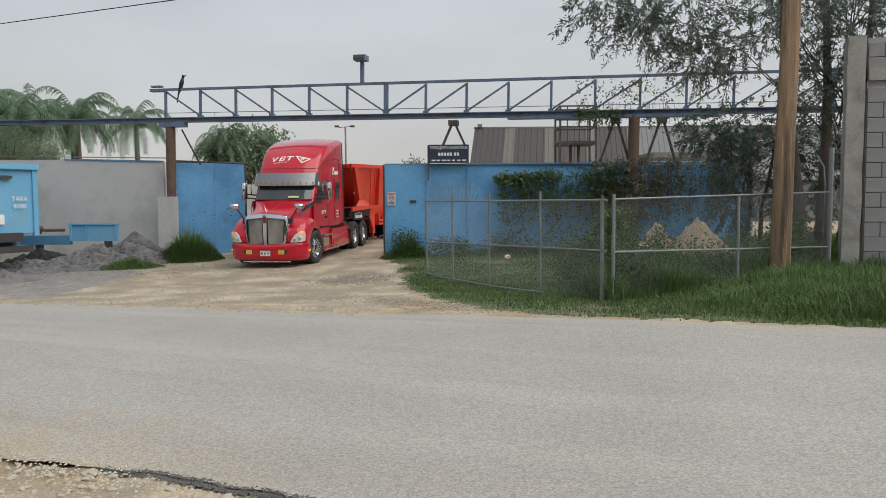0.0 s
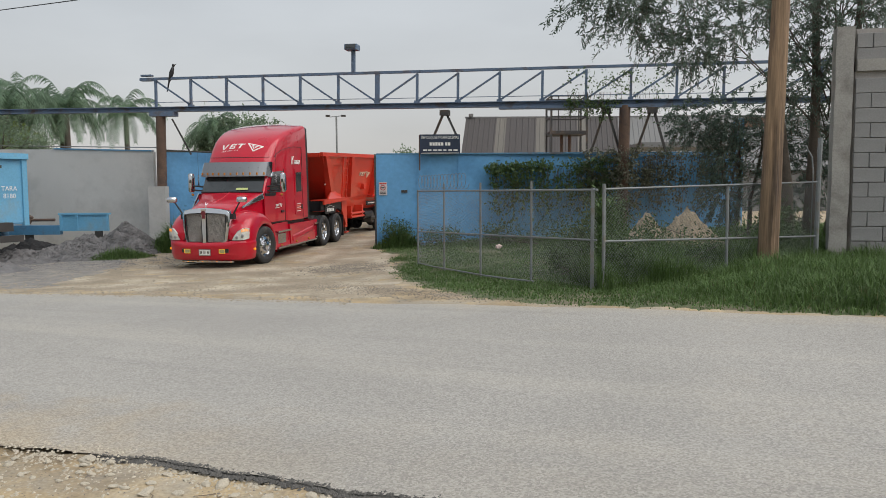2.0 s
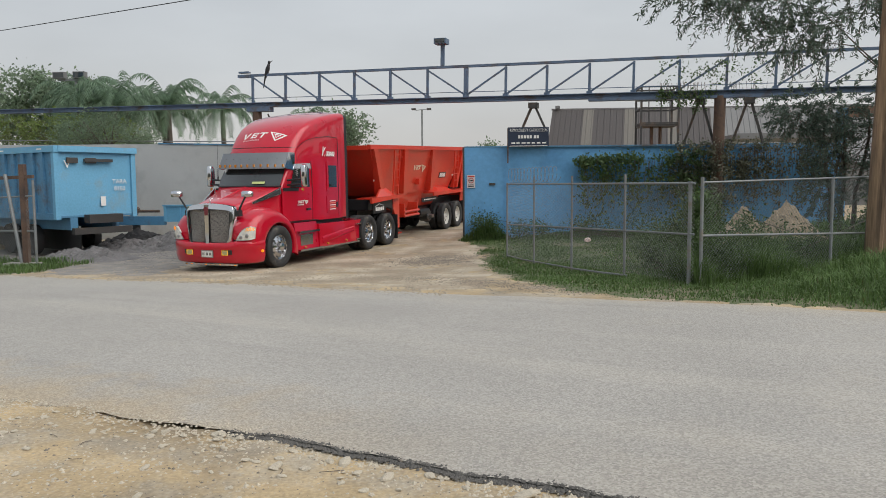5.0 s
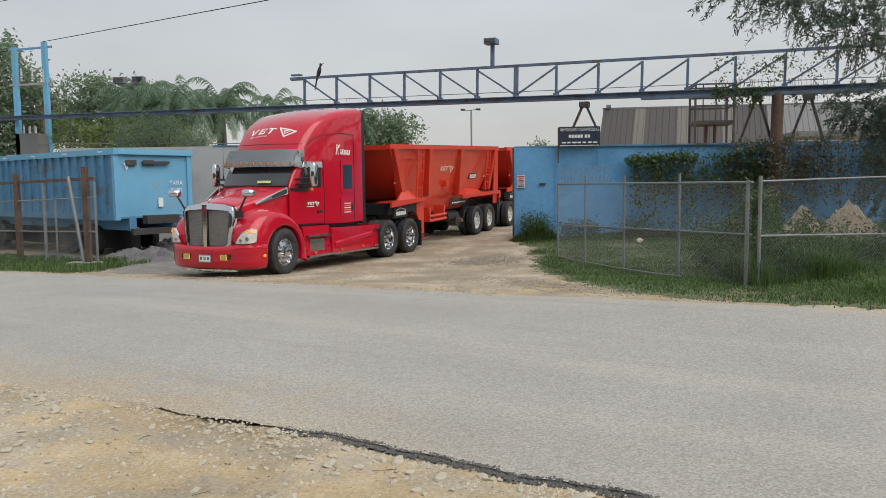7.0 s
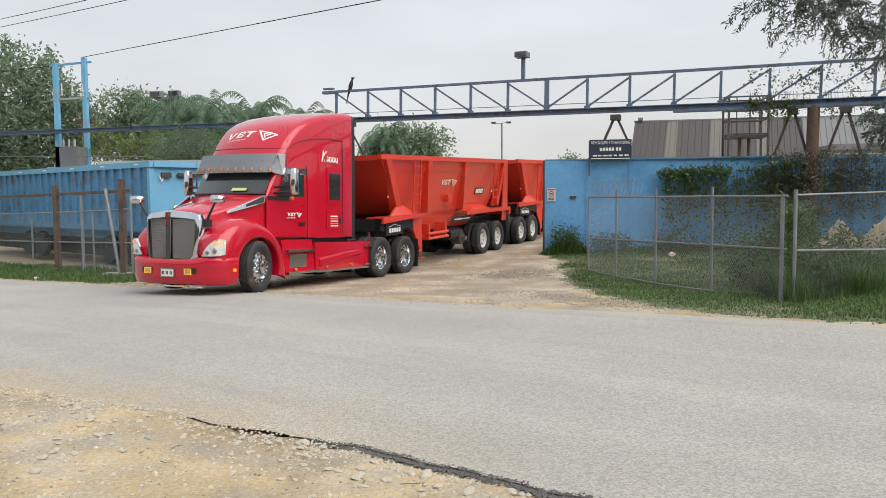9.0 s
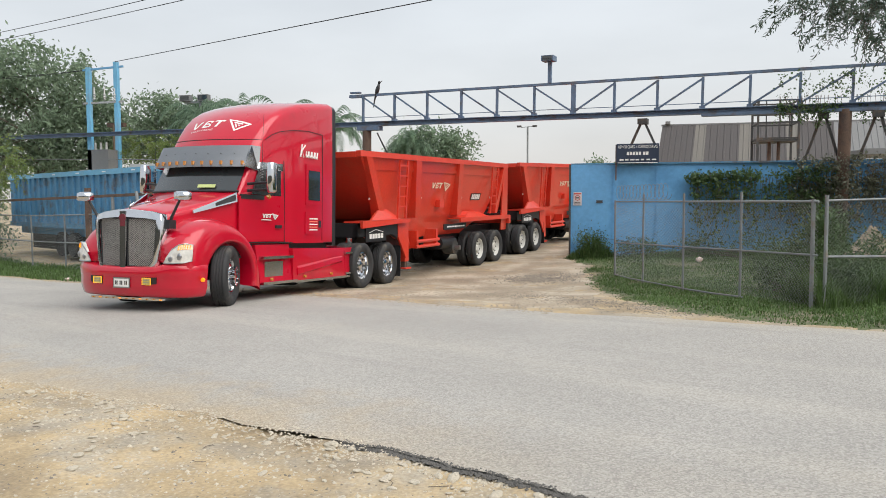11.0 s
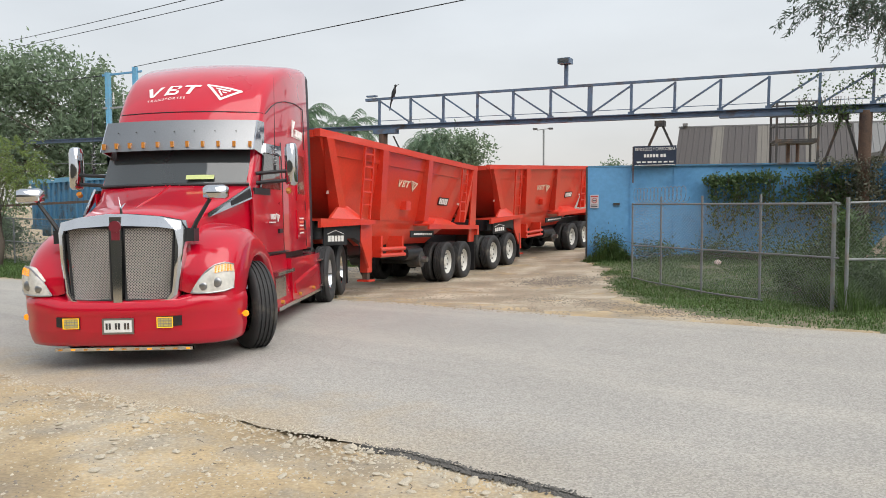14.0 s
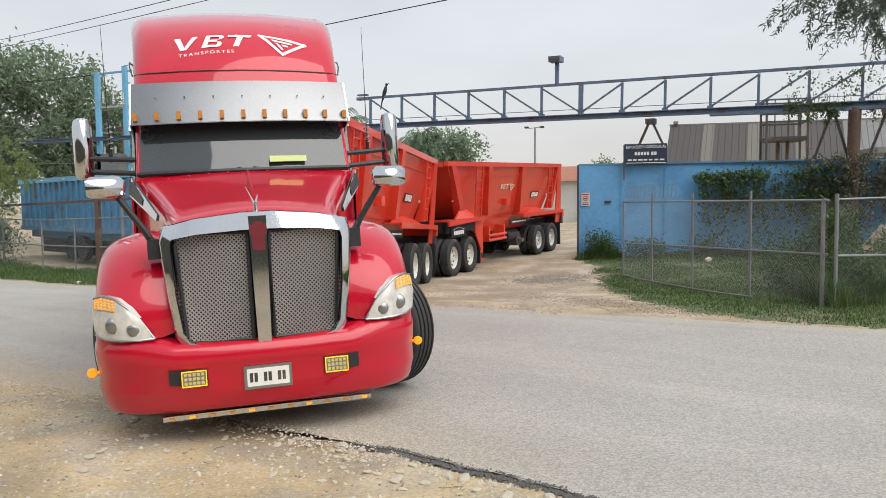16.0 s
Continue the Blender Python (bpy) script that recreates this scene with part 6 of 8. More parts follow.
        part("rear_deck", boxed(-1.75, 2.0, min(s * 0.78, s * 1.20), max(s * 0.78, s * 1.20), 1.44, 1.48), TRAILER_RED, t)
        part("deck_edge", boxed(-1.75, 2.0, min(s * 1.16, s * 1.21), max(s * 1.16, s * 1.21), 1.36, 1.475), TRAILER_RED, t)
        part("deck_hood", hexa(bmesh.new(), [(1.6, s * 0.82, 1.48), (1.6, s * 1.15, 1.48), (-0.1, s * 1.15, 1.48), (-0.1, s * 0.82, 1.48), (1.1, s * 0.84, 1.66), (1.1, s * 1.0, 1.60), (0.2, s * 1.0, 1.60), (0.2, s * 0.84, 1.66)]), TRAILER_RED, t)
        part("rear_plate", hexa(bmesh.new(), [(-1.30, s * 1.02, 1.0), (-1.05, s * 1.24, TOP - 0.05), (-1.38, s * 1.24, TOP - 0.05), (-1.85, s * 1.02, 1.0), (-1.30, s * 1.06, 1.0), (-1.05, s * 1.28, TOP - 0.05), (-1.38, s * 1.28, TOP - 0.05), (-1.85, s * 1.06, 1.0)]), TRAILER_RED, t, bevel=0.01)
        leg = part("landing_leg", boxed(4.72, 4.92, min(s * 0.85, s * 1.02), max(s * 0.85, s * 1.02), 0.45, 1.45), TRAILER_RED, t, bevel=0.01)
        part("leg_shaft", boxed(4.76, 4.88, min(s * 0.88, s * 0.99), max(s * 0.88, s * 0.99), 0.30, 0.46), DARK, leg)
        part("leg_foot", boxed(4.68, 4.96, min(s * 0.80, s * 1.07), max(s * 0.80, s * 1.07), 0.26, 0.30), TRAILER_RED, leg)
        part("leg_brace", bar(bmesh.new(), (4.80, s * 0.93, 1.35), (4.2, s * 0.75, 0.75), 0.06, 0.06), TRAILER_RED, leg)
        part("leg_panel", hexa(bmesh.new(), [(5.35, s * 1.04, 1.10), (5.35, s * 1.04, 1.46), (5.35, s * 1.09, 1.46), (5.35, s * 1.09, 1.10), (4.98, s * 1.04, 0.55), (4.98, s * 1.04, 1.46), (4.98, s * 1.09, 1.46), (4.98, s * 1.09, 0.55)]), TRAILER_RED, t)
        for z in (0.78, 0.92):
            part("side_step", tube(bmesh.new(), [(4.3, s * 1.0, z), (3.0, s * 1.0, z)], 0.045, 8), TRAILER_RED, t, smooth=True)
        part("step_bracket", boxed(3.05, 3.15, min(s * 0.6, s * 1.0), max(s * 0.6, s * 1.0), 0.74, 1.2), TRAILER_RED, t)
        part("step_bracket", boxed(4.15, 4.25, min(s * 0.6, s * 1.0), max(s * 0.6, s * 1.0), 0.74, 1.2), TRAILER_RED, t)
        part("air_tank", tube(bmesh.new(), [(2.65, s * 0.78, 0.78), (1.75, s * 0.78, 0.78)], 0.17, 14), BLACK, t, smooth=True)
        part("lift_drum", tube(bmesh.new(), [(1.85, s * 0.62, 0.62), (1.85, s * 0.95, 0.62)], 0.20, 14), DARK, t, smooth=True)
        part("drum_hub", tube(bmesh.new(), [(1.85, s * 0.95, 0.62), (1.85, s * 1.10, 0.62)], 0.07, 10), STEEL, t, smooth=True)
        bd = part("name_board", boxed(5.95, 6.85, min(s * 1.08, s * 1.10), max(s * 1.08, s * 1.10), 1.05, 1.38), BLACK, t, "black board with white marks")
        for k in range(5):
            part("name_bar", boxed(6.10 + 0.125 * k, 6.195 + 0.125 * k, min(s * 1.098, s * 1.105), max(s * 1.098, s * 1.105), 1.12, 1.23), WHITE, bd)
        part("peak_line", bar(bmesh.new(), (6.08, s * 1.103, 1.26), (6.42, s * 1.103, 1.33), 0.004, 0.014), WHITE, bd)
        part("peak_line", bar(bmesh.new(), (6.42, s * 1.103, 1.33), (6.72, s * 1.103, 1.26), 0.004, 0.014), WHITE, bd)
        fr = part("flank_sign", boxed(1.30, 2.75, min(s * 1.02, s * 1.04), max(s * 1.02, s * 1.04), 1.16, 1.32), BLACK, t)
        for k in range(9):
            part("flank_bar", boxed(1.42 + 0.13 * k, 1.52 + 0.13 * k, min(s * 1.04, s * 1.045), max(s * 1.04, s * 1.045), 1.22, 1.26), WHITE, fr)
        # marks on the hopper side
        tilt = math.degrees(math.atan2(YT - YL, TOP - LOW))
        base = Matrix.Translation((0, side(2.2, 0.012), 2.2)) @ pose(0, 0, 0, 90 + tilt, 0, 180 if s > 0 else 0)
        sg = -1 if s > 0 else 1
        em = Matrix.Translation((3.05, 0, 0)) @ base
        part("side_emblem", emblem(bmesh.new(), em @ Matrix.Translation((0, 0.12, 0)), 0.66, 0.012), EMBLEM_CREAM, t, "cream wing emblem on the hopper side")
        mk = bmesh.new()
        for k in range(5):
            prism(mk, [(-0.30 + 0.12 * k, -0.20), (-0.21 + 0.12 * k, -0.20), (-0.21 + 0.12 * k, -0.05), (-0.30 + 0.12 * k, -0.05)], 0.014, Matrix.Translation((0.45, 0, 0)) @ base)
        part("side_marks", mk, WHITE, t)
        mk2 = bmesh.new()
        prism(mk2, [(-0.36, -0.23), (0.34, -0.23), (0.34, -0.02), (-0.36, -0.02)], 0.008, Matrix.Translation((0.45, 0, 0)) @ base)
        part("mark_shadow", mk2, BLACK, t)
        for x in (6.4, 4.0, 1.5, -0.7):
            mk = bmesh.new()
            prism(mk, [(-0.10, -0.03), (0.10, -0.03), (0.10, 0.03), (-0.10, 0.03)], 0.01, Matrix.Translation((x, side(2.05) - side(2.2), -0.15)) @ base)
            part("reflector", mk, RED_TAPE, t)
        part("hatch_box", boxed(2.75, 3.0, min(side(1.85), side(1.85, 0.16)), max(side(1.85), side(1.85, 0.16)), 1.80, 2.0), TRAILER_RED, t)
        for x in (0.63, -0.63):
            wheel(t, x, s * 1.21, True, RIM_WHITE)
        part("mudflap", boxed(-1.42, -1.40, min(s * 0.6, s * 1.2), max(s * 0.6, s * 1.2), 0.2, 1.0), BLACK, t)
    part("belly", hexa(bmesh.new(), [(5.7, 0.78, 1.55), (5.7, -0.78, 1.55), (-0.5, -0.78, 1.55), (-0.5, 0.78, 1.55), (4.6, 0.62, 1.0), (4.6, -0.62, 1.0), (0.9, -0.62, 1.0), (0.9, 0.62, 1.0)]), TRAILER_RED, t)
    bm = bmesh.new()
    for s in (1, -1):
        box(bm, -1.7, 5.0, s * 0.46 - 0.06, s * 0.46 + 0.06, 0.80, 1.18)
        hexa(bm, [(5.0, s * 0.95, 0.95), (5.0, s * 1.07, 0.95), (5.0, s * 1.07, 1.5), (5.0, s * 0.95, 1.5), (5.6, s * 0.95, 1.18), (5.6, s * 1.07, 1.18), (5.6, s * 1.07, 1.5), (5.6, s * 0.95, 1.5)])
        box(bm, 5.6, 7.15, s * 1.01 - 0.06, s * 1.01 + 0.06, 1.18, 1.5)
    box(bm, 5.1, 7.1, -0.95, 0.95, 1.16, 1.24)
    box(bm, 7.05, 7.15, -1.07, 1.07, 1.18, 1.5)
    part("gooseneck", bm, BLACK, t, "black gooseneck frame")
    part("front_cap", boxed(7.22, 7.32, -1.15, 1.15, TOP - 0.08, TOP + 0.05), TRAILER_RED, t, bevel=0.01)
    for k in range(5):
        part("front_bar", boxed(7.322, 7.33, -0.25 + 0.1 * k, -0.17 + 0.1 * k, TOP - 0.05, TOP + 0.02), WHITE, t)
    part("kingpin", tube(bmesh.new(), [(king, 0, 1.16), (king, 0, 1.05)], 0.05, 10), DARK, t)
    for x in (0.63, -0.63):
        part("axle", tube(bmesh.new(), [(x, -0.75, 0.5), (x, 0.75, 0.5)], 0.075, 10), DARK, t)
    part("suspension", boxed(-1.1, 1.1, -0.6, 0.6, 0.58, 0.82), DARK, t)
    part("tail_bar", boxed(-1.85, -1.72, -1.15, 1.15, 0.95, 1.2), DARK, t)
    part("tail_plate", boxed(-1.86, -1.7, -1.18, 1.18, 1.2, 1.46), TRAILER_RED, t)
    return t


KING_1, KING_2, HITCH, DRAWBAR = 6.82, 6.48, 1.29, 2.28
trailer_one = trailer("hopper_trailer", KING_1, "orange-red steel hopper trailer behind the truck")
trailer_two = trailer("hopper_trailer", KING_2, "second orange-red steel hopper trailer on a dolly")
dolly = thing("trailer_dolly", "black two-axle dolly between the hopper trailers", "dolly")
bm = bmesh.new()
for s in (1, -1):
    box(bm, -1.1, 1.1, s * 0.45 - 0.05, s * 0.45 + 0.05, 0.72, 0.98)
    hexa(bm, [(1.1, s * 0.40, 0.74), (1.1, s * 0.50, 0.74), (1.1, s * 0.50, 0.94), (1.1, s * 0.40, 0.94), (2.15, s * 0.02, 0.76), (2.15, s * 0.10, 0.76), (2.15, s * 0.10, 0.90), (2.15, s * 0.02, 0.90)])
part("frame", bm, DARK, dolly)
part("turntable", boxed(-0.5, 0.5, -0.5, 0.5, 0.98, 1.12), DARK, dolly, bevel=0.03)
part("tow_eye", tube(bmesh.new(), [(2.1, 0, 0.83), (2.35, 0, 0.83)], 0.05, 10), STEEL, dolly)
for x in (0.63, -0.63):
    part("axle", tube(bmesh.new(), [(x, -0.75, 0.5), (x, 0.75, 0.5)], 0.075, 10), DARK, dolly)
    for s in (1, -1):
        wheel(dolly, x, s * 1.21, True, RIM_WHITE)
for s in (1, -1):
    part("mudflap", boxed(-1.40, -1.38, min(s * 0.6, s * 1.2), max(s * 0.6, s * 1.2), 0.2, 0.98), BLACK, dolly)


# ---- cables ----
cable("overhead_cable", (-23.9, 32.0, 8.35), (6.35, 14.05, 6.75), 0.0, 0.016)
cable("overhead_cable", (-27.8, 28.7, 9.15), (1.0, 11.1, 6.4), 0.1, 0.012)
cable("overhead_cable", (-27.8, 28.7, 8.82), (3.0, 12.2, 6.9), 0.1, 0.012)
cable("overhead_cable", (-24.9, 31.2, 7.85), (-44.0, 33.0, 8.6), 0.4, 0.012)
cable("overhead_cable", (-24.4, 31.6, 8.0), (-44.0, 34.0, 8.9), 0.4, 0.012)


# ---- heaps and stones ----
def heap(name, label, peaks, size, mat, rough=0.05, n=46):
    cx = sum(p[0] for p in peaks) / len(peaks)
    cy = sum(p[1] for p in peaks) / len(peaks)
    verts, faces = [], []
    for j in range(n + 1):
        for i in range(n + 1):
            x, y = cx + size * (i / n - 0.5) * 2, cy + size * (j / n - 0.5) * 1.3
            h = max(hh * max(0, 1 - math.hypot((x - px) / rx, (y - py) / ry)) ** 1.15 for px, py, rx, ry, hh in peaks)
            h += (rough * noise.noise((x * 4, y * 4, 3)) + rough * 0.8 * noise.noise((x * 11, y * 11, 5))) * min(1, h * 4)
            verts.append((x, y, ground_z(x, y) - 0.06 + h))
    for j in range(n):
        for i in range(n):
            a = j * (n + 1) + i
            faces.append((a, a + 1, a + n + 2, a + n + 1))
    ob = raw(name, verts, faces, mat)
    tagged(ob, label, "heap")
    return ob


heap("gravel_heap", "heap of dark grey crushed gravel before the white wall", [(-10.4, 25.7, 1.5, 1.7, 1.12), (-11.5, 25.2, 2.4, 1.9, 0.72), (-13.2, 24.2, 2.4, 1.6, 0.42)], 4.6, GRAVEL, 0.16, 110)
# this black mound is added to give the dark shadow under the frame
heap("shade_mound", "low black mound added for the shadowed hollow beneath the drawbar frame", [(-13.7, 25.9, 2.3, 1.0, 0.62), (-12.3, 26.2, 1.2, 0.8, 0.45)], 3.0, SHADE_BLACK, 0.12, 60)
heap("debris_heap", "low heap of dark debris beside the container", [(-12.6, 21.2, 1.6, 1.0, 0.45), (-13.6, 21.6, 1.4, 1.0, 0.4)], 2.6, GRAVEL, 0.12, 60)
heap("sand_heap", "pale sand heap behind the chain-link fence", [(5.2, 18.5, 0.95, 1.3, 1.20), (6.15, 18.4, 1.35, 1.5, 1.24)], 2.8, SAND, 0.15, 110)
lumps_rng = random.Random(8)
lump_verts, lump_faces = [], []
for _ in range(900):
    x, y = lumps_rng.gauss(5.8, 0.75), lumps_rng.gauss(18.1, 0.5)
    h = max(hh * max(0, 1 - math.hypot((x - px) / rx, (y - py) / ry)) ** 1.15 for px, py, rx, ry, hh in [(5.2, 18.5, 0.95, 1.3, 1.20), (6.15, 18.4, 1.35, 1.5, 1.24)])
    r, k = lumps_rng.uniform(0.015, 0.07), len(lump_verts)
    z = ground_z(x, y) - 0.06 + h
    lump_verts += [(x + r * lumps_rng.uniform(0.7, 1.2) * math.cos(a), y + r * math.sin(a), z - 0.3 * r) for a in (0.3, 1.6, 2.8, 4.1, 5.3)] + [(x + lumps_rng.uniform(-0.3, 0.3) * r, y, z + r * 0.8)]
    lump_faces += [(k + i, k + (i + 1) % 5, k + 5) for i in range(5)]
tagged(raw("rubble", lump_verts, lump_faces, SAND), "pale rubble lumps strewn over the sand heap", "rubble", kind="stuff")


def stone_mesh(seed, flat):
    bm = bmesh.new()
    bmesh.ops.create_icosphere(bm, subdivisions=2, radius=1.0)
    for v in bm.verts:
        k = 1 + 0.45 * noise.noise(v.co * 1.1 + Vector((seed * 7, 0, 0))) + 0.12 * noise.noise(v.co * 3 + Vector((0, seed * 5, 0)))
        v.co = Vector((v.co.x * k * 1.2, v.co.y * k * 0.85, v.co.z * k * flat))
    me = bpy.data.meshes.new("stone")
    bm.to_mesh(me)
    bm.free()
    me.materials.append(STONE)
    return me


rng = random.Random(5)
stones = [stone_mesh(k, 0.35 + 0.08 * (k % 3)) for k in range(6)]
spots = [(-2.17, 4.57, 0.055), (-2.0, 4.50, 0.035), (-1.1, 3.95, 0.03), (-0.15, 3.62, 0.06), (0.05, 3.55, 0.05), (-1.3, 4.12, 0.03)]
while len(spots) < 200:
    x = rng.uniform(-5.5, 0.8)
    y = near_edge(x) - abs(rng.gauss(0, 0.75)) - 0.06
    spots.append((x, y, rng.uniform(0.012, 0.030) * rng.choice((1, 1, 1, 1.5))))
for k, (x, y, r) in enumerate(spots):
    ob = new("stone", stones[k % 6])
    ob.matrix_world = pose(x, y, dirt_z(x, y) + r * 0.18, rng.uniform(-12, 12), rng.uniform(-12, 12), rng.uniform(0, 360)) @ Matrix.Scale(r, 4)
    tagged(ob, "pale limestone stone lying on the dirt shoulder", "stone", group="shoulder stones")

# small pebbles, more than one could count
verts, faces = [], []


def pebble(x, y, r, z):
    base = len(verts)
    a0 = rng.uniform(0, 6.28)
    for k in range(5):
        a = a0 + 2 * math.pi * k / 5
        rr = r * rng.uniform(0.7, 1.2)
        verts.append((x + rr * math.cos(a), y + rr * math.sin(a), z - r * 0.2))
    verts.append((x + r * rng.uniform(-0.3, 0.3), y + r * rng.uniform(-0.3, 0.3), z + r * rng.uniform(0.35, 0.7)))
    for k in range(5):
        faces.append((base + k, base + (k + 1) % 5, base + 5))


for k in range(9500):
    x = rng.uniform(-7.5, 1.5)
    y = near_edge(x) - rng.random() ** 1.3 * 3.4 - 0.03
    if noise.noise((x * 1.1, y * 1.1, 31)) < rng.uniform(-0.55, 0.25):
        continue
    pebble(x, y, rng.uniform(0.004, 0.011) * rng.choice((1, 1, 1, 1, 1.4, 1.8, 2.2)), dirt_z(x, y))
for k in range(900):
    x = rng.uniform(-2.6, 1.0)
    y = near_edge(x) - abs(rng.gauss(0, 0.10)) - 0.02
    pebble(x, y, rng.uniform(0.006, 0.022), dirt_z(x, y))
for k in range(1500):
    x = rng.uniform(-7.0, -1.9)
    y = near_edge(x) + rng.gauss(0.0, 0.13)
    pebble(x, y, rng.uniform(0.004, 0.014), max(dirt_z(x, y), ground_z(x, y) - 0.012))
tagged(raw("pebbles", verts, faces, STONE), "scattered pale limestone pebbles on the shoulder", "gravel", kind="stuff")
verts, faces = [], []
for k in range(4200):
    x = rng.uniform(-2.1, 3.0)
    off = rng.gauss(-0.012, 0.022)
    y = near_edge(x) + off
    pebble(x, y, rng.uniform(0.005, 0.017), ground_z(x, y) - (0.018 if off > 0 else 0.03))
tagged(raw("asphalt_crumbs", verts, faces, ASPHALT_EDGE), "dark crumbs along the broken road edge", "gravel", kind="stuff")
verts, faces = [], []
for k in range(3800):
    x = rng.uniform(-7.5, 1.5)
    y = near_edge(x) - rng.random() ** 1.2 * 3.4 + 0.05
    pebble(x, y, rng.uniform(0.003, 0.010) * rng.choice((1, 1, 1, 1.8)), max(dirt_z(x, y), ground_z(x, y) - 0.02 if y > near_edge(x) else -9))
for k in range(1500):
    x, y = rng.gauss(-2.2, 0.55), rng.gauss(18.7, 0.60)
    pebble(x, y, rng.uniform(0.006, 0.022) * rng.choice((1, 1, 1, 1.8)), dirt_z(x, y) + 0.008)
for k in range(1500):
    u = rng.random()
    x, y = -2.3 + 3.0 * u + rng.gauss(0, 0.30), 14.2 - 3.4 * u + rng.gauss(0, 0.35)
    if y > far_edge(x) + 0.05:
        pebble(x, y, rng.uniform(0.005, 0.018), dirt_z(x, y) + 0.006)
tagged(raw("pebbles", verts, faces, DARK_PEBBLE), "dark brown grit strewn over dirt and gateway", "gravel", kind="stuff")
# twigs on the shoulder
for k in range(14):
    x = rng.uniform(-6, 0.2)
    y = near_edge(x) - rng.uniform(0.15, 2.2)
    a, ln = rng.uniform(0, 6.28), rng.uniform(0.025, 0.06)
    tw = thing("twig", "thin dry brown twig lying on the dirt shoulder", "twig", pose(x, y, dirt_z(x, y) + 0.006, 0, 0, math.degrees(a)), group="twigs on the shoulder")
    part("stick", tube(bmesh.new(), [(-ln, 0, 0), (0, rng.uniform(-0.02, 0.02), 0.004), (ln, rng.uniform(-0.02, 0.02), 0.001)], 0.0028, 5, 0.0015), BARK, tw)
verts, faces = [], []
for k in range(3600):
    x = rng.uniform(-16, -1.2)
    y = far_edge(x) + rng.random() ** 1.5 * 8 - 0.4
    pebble(x, y, rng.uniform(0.008, 0.030), ground_z(x, y))
tagged(raw("pebbles", verts, faces, FAR_PEBBLE), "dusty tan pebbles scattered over the gateway", "gravel", kind="stuff")
verts, faces = [], []
for k in range(4200):
    x, y = rng.gauss(-10.6, 1.7), rng.gauss(25.0, 0.9)
    h = max(hh * max(0, 1 - math.hypot((x - px) / rx, (y - py) / ry)) ** 1.15 for px, py, rx, ry, hh in [(-10.4, 25.7, 1.5, 1.7, 1.12), (-11.5, 25.2, 2.4, 1.9, 0.72), (-13.2, 24.2, 2.4, 1.6, 0.42)])
    pebble(x, y, rng.uniform(0.015, 0.05), ground_z(x, y) - 0.04 + h)
for k in range(3500):
    x, y = rng.gauss(-11.5, 2.2), rng.gauss(22.6, 1.3)
    if y > far_edge(x) + 0.8:
        pebble(x, y, rng.uniform(0.010, 0.035), dirt_z(x, y) + 0.006)
tagged(raw("loose_gravel", verts, faces, GRAVEL), "loose dark grey gravel round the heap", "gravel", kind="stuff")


# ---- plants ----
npr = np.random.default_rng(11)


def leaf_cloud(name, centres, size, mat, parent=None, slim=0.5, droop=0.0, ways=None):
    """Small four-cornered leaves at the centres, turned at random or along the given ways."""
    c = np.asarray(centres, float)
    n = len(c)
    d = npr.normal(size=(n, 3)) if ways is None else np.asarray(ways) + npr.normal(size=(n, 3)) * 0.28
    d[:, 2] -= droop
    d /= np.linalg.norm(d, axis=1)[:, None]
    s = npr.normal(size=(n, 3))
    s -= (s * d).sum(1)[:, None] * d
    s /= np.linalg.norm(s, axis=1)[:, None]
    ln = size * npr.uniform(0.6, 1.4, n)[:, None]
    v = np.stack([c - d * ln, c + s * ln * slim, c + d * ln, c - s * ln * slim], 1).reshape(-1, 3)
    me = bpy.data.meshes.new(name)
    me.from_pydata(v.tolist(), [], np.arange(4 * n).reshape(-1, 4).tolist())
    me.materials.append(mat)
    ob = new(name, me)
    if parent:
        ob.parent = parent
    return ob


def tufts(clumps, per, leaves, spread):
    """Leaf places: each clump (x, y, z, rx, ry, rz) holds tufts near its skin, each tuft a little cluster."""
    out, heads = [], []
    for x, y, z, rx, ry, rz in clumps:
        for _ in range(per):
            d = npr.normal(size=3)
            d /= np.linalg.norm(d)
            p = np.array([x, y, z]) + d * np.array([rx, ry, rz]) * npr.uniform(0.35, 1.08)
            heads.append(p)
            out.append(p + npr.normal(size=(leaves, 3)) * spread * npr.uniform(0.6, 1.3))
    return np.concatenate(out), heads


def sprays(clumps, per, leaves, length, leaf):
    """Leaves set along arching twigs that grow outwards from each clump; also their ways and the twigs."""
    out, ways, heads, twigs = [], [], [], []
    for x, y, z, rx, ry, rz in clumps:
        for _ in range(per):
            d = npr.normal(size=3)
            d /= np.linalg.norm(d)
            a = np.array([x, y, z]) + d * np.array([rx, ry, rz]) * npr.uniform(0.2, 0.95)
            g = d + npr.normal(size=3) * 0.5 + np.array([-0.25, 0, -0.05])
            g /= np.linalg.norm(g)
            ln = length * npr.uniform(0.6, 1.4)
            u = np.linspace(0.12, 1.0, leaves)[:, None]
            line = a + g * ln * u - np.array([0, 0, 0.35 * ln]) * u ** 2
            way = g - np.array([0, 0, 0.7]) * u
            way /= np.linalg.norm(way, axis=1)[:, None]
            off = npr.normal(size=(leaves, 3))
            off -= (off * way).sum(1)[:, None] * way
            off /= np.linalg.norm(off, axis=1)[:, None]
            out.append(line + (way * 0.55 + off * 0.75) * leaf)
            ways.append(way * 0.6 + off * 0.7)
            heads.append(a)
            twigs.append((a, line[leaves // 2], line[-1]))
    return np.concatenate(out), np.concatenate(ways), heads, twigs


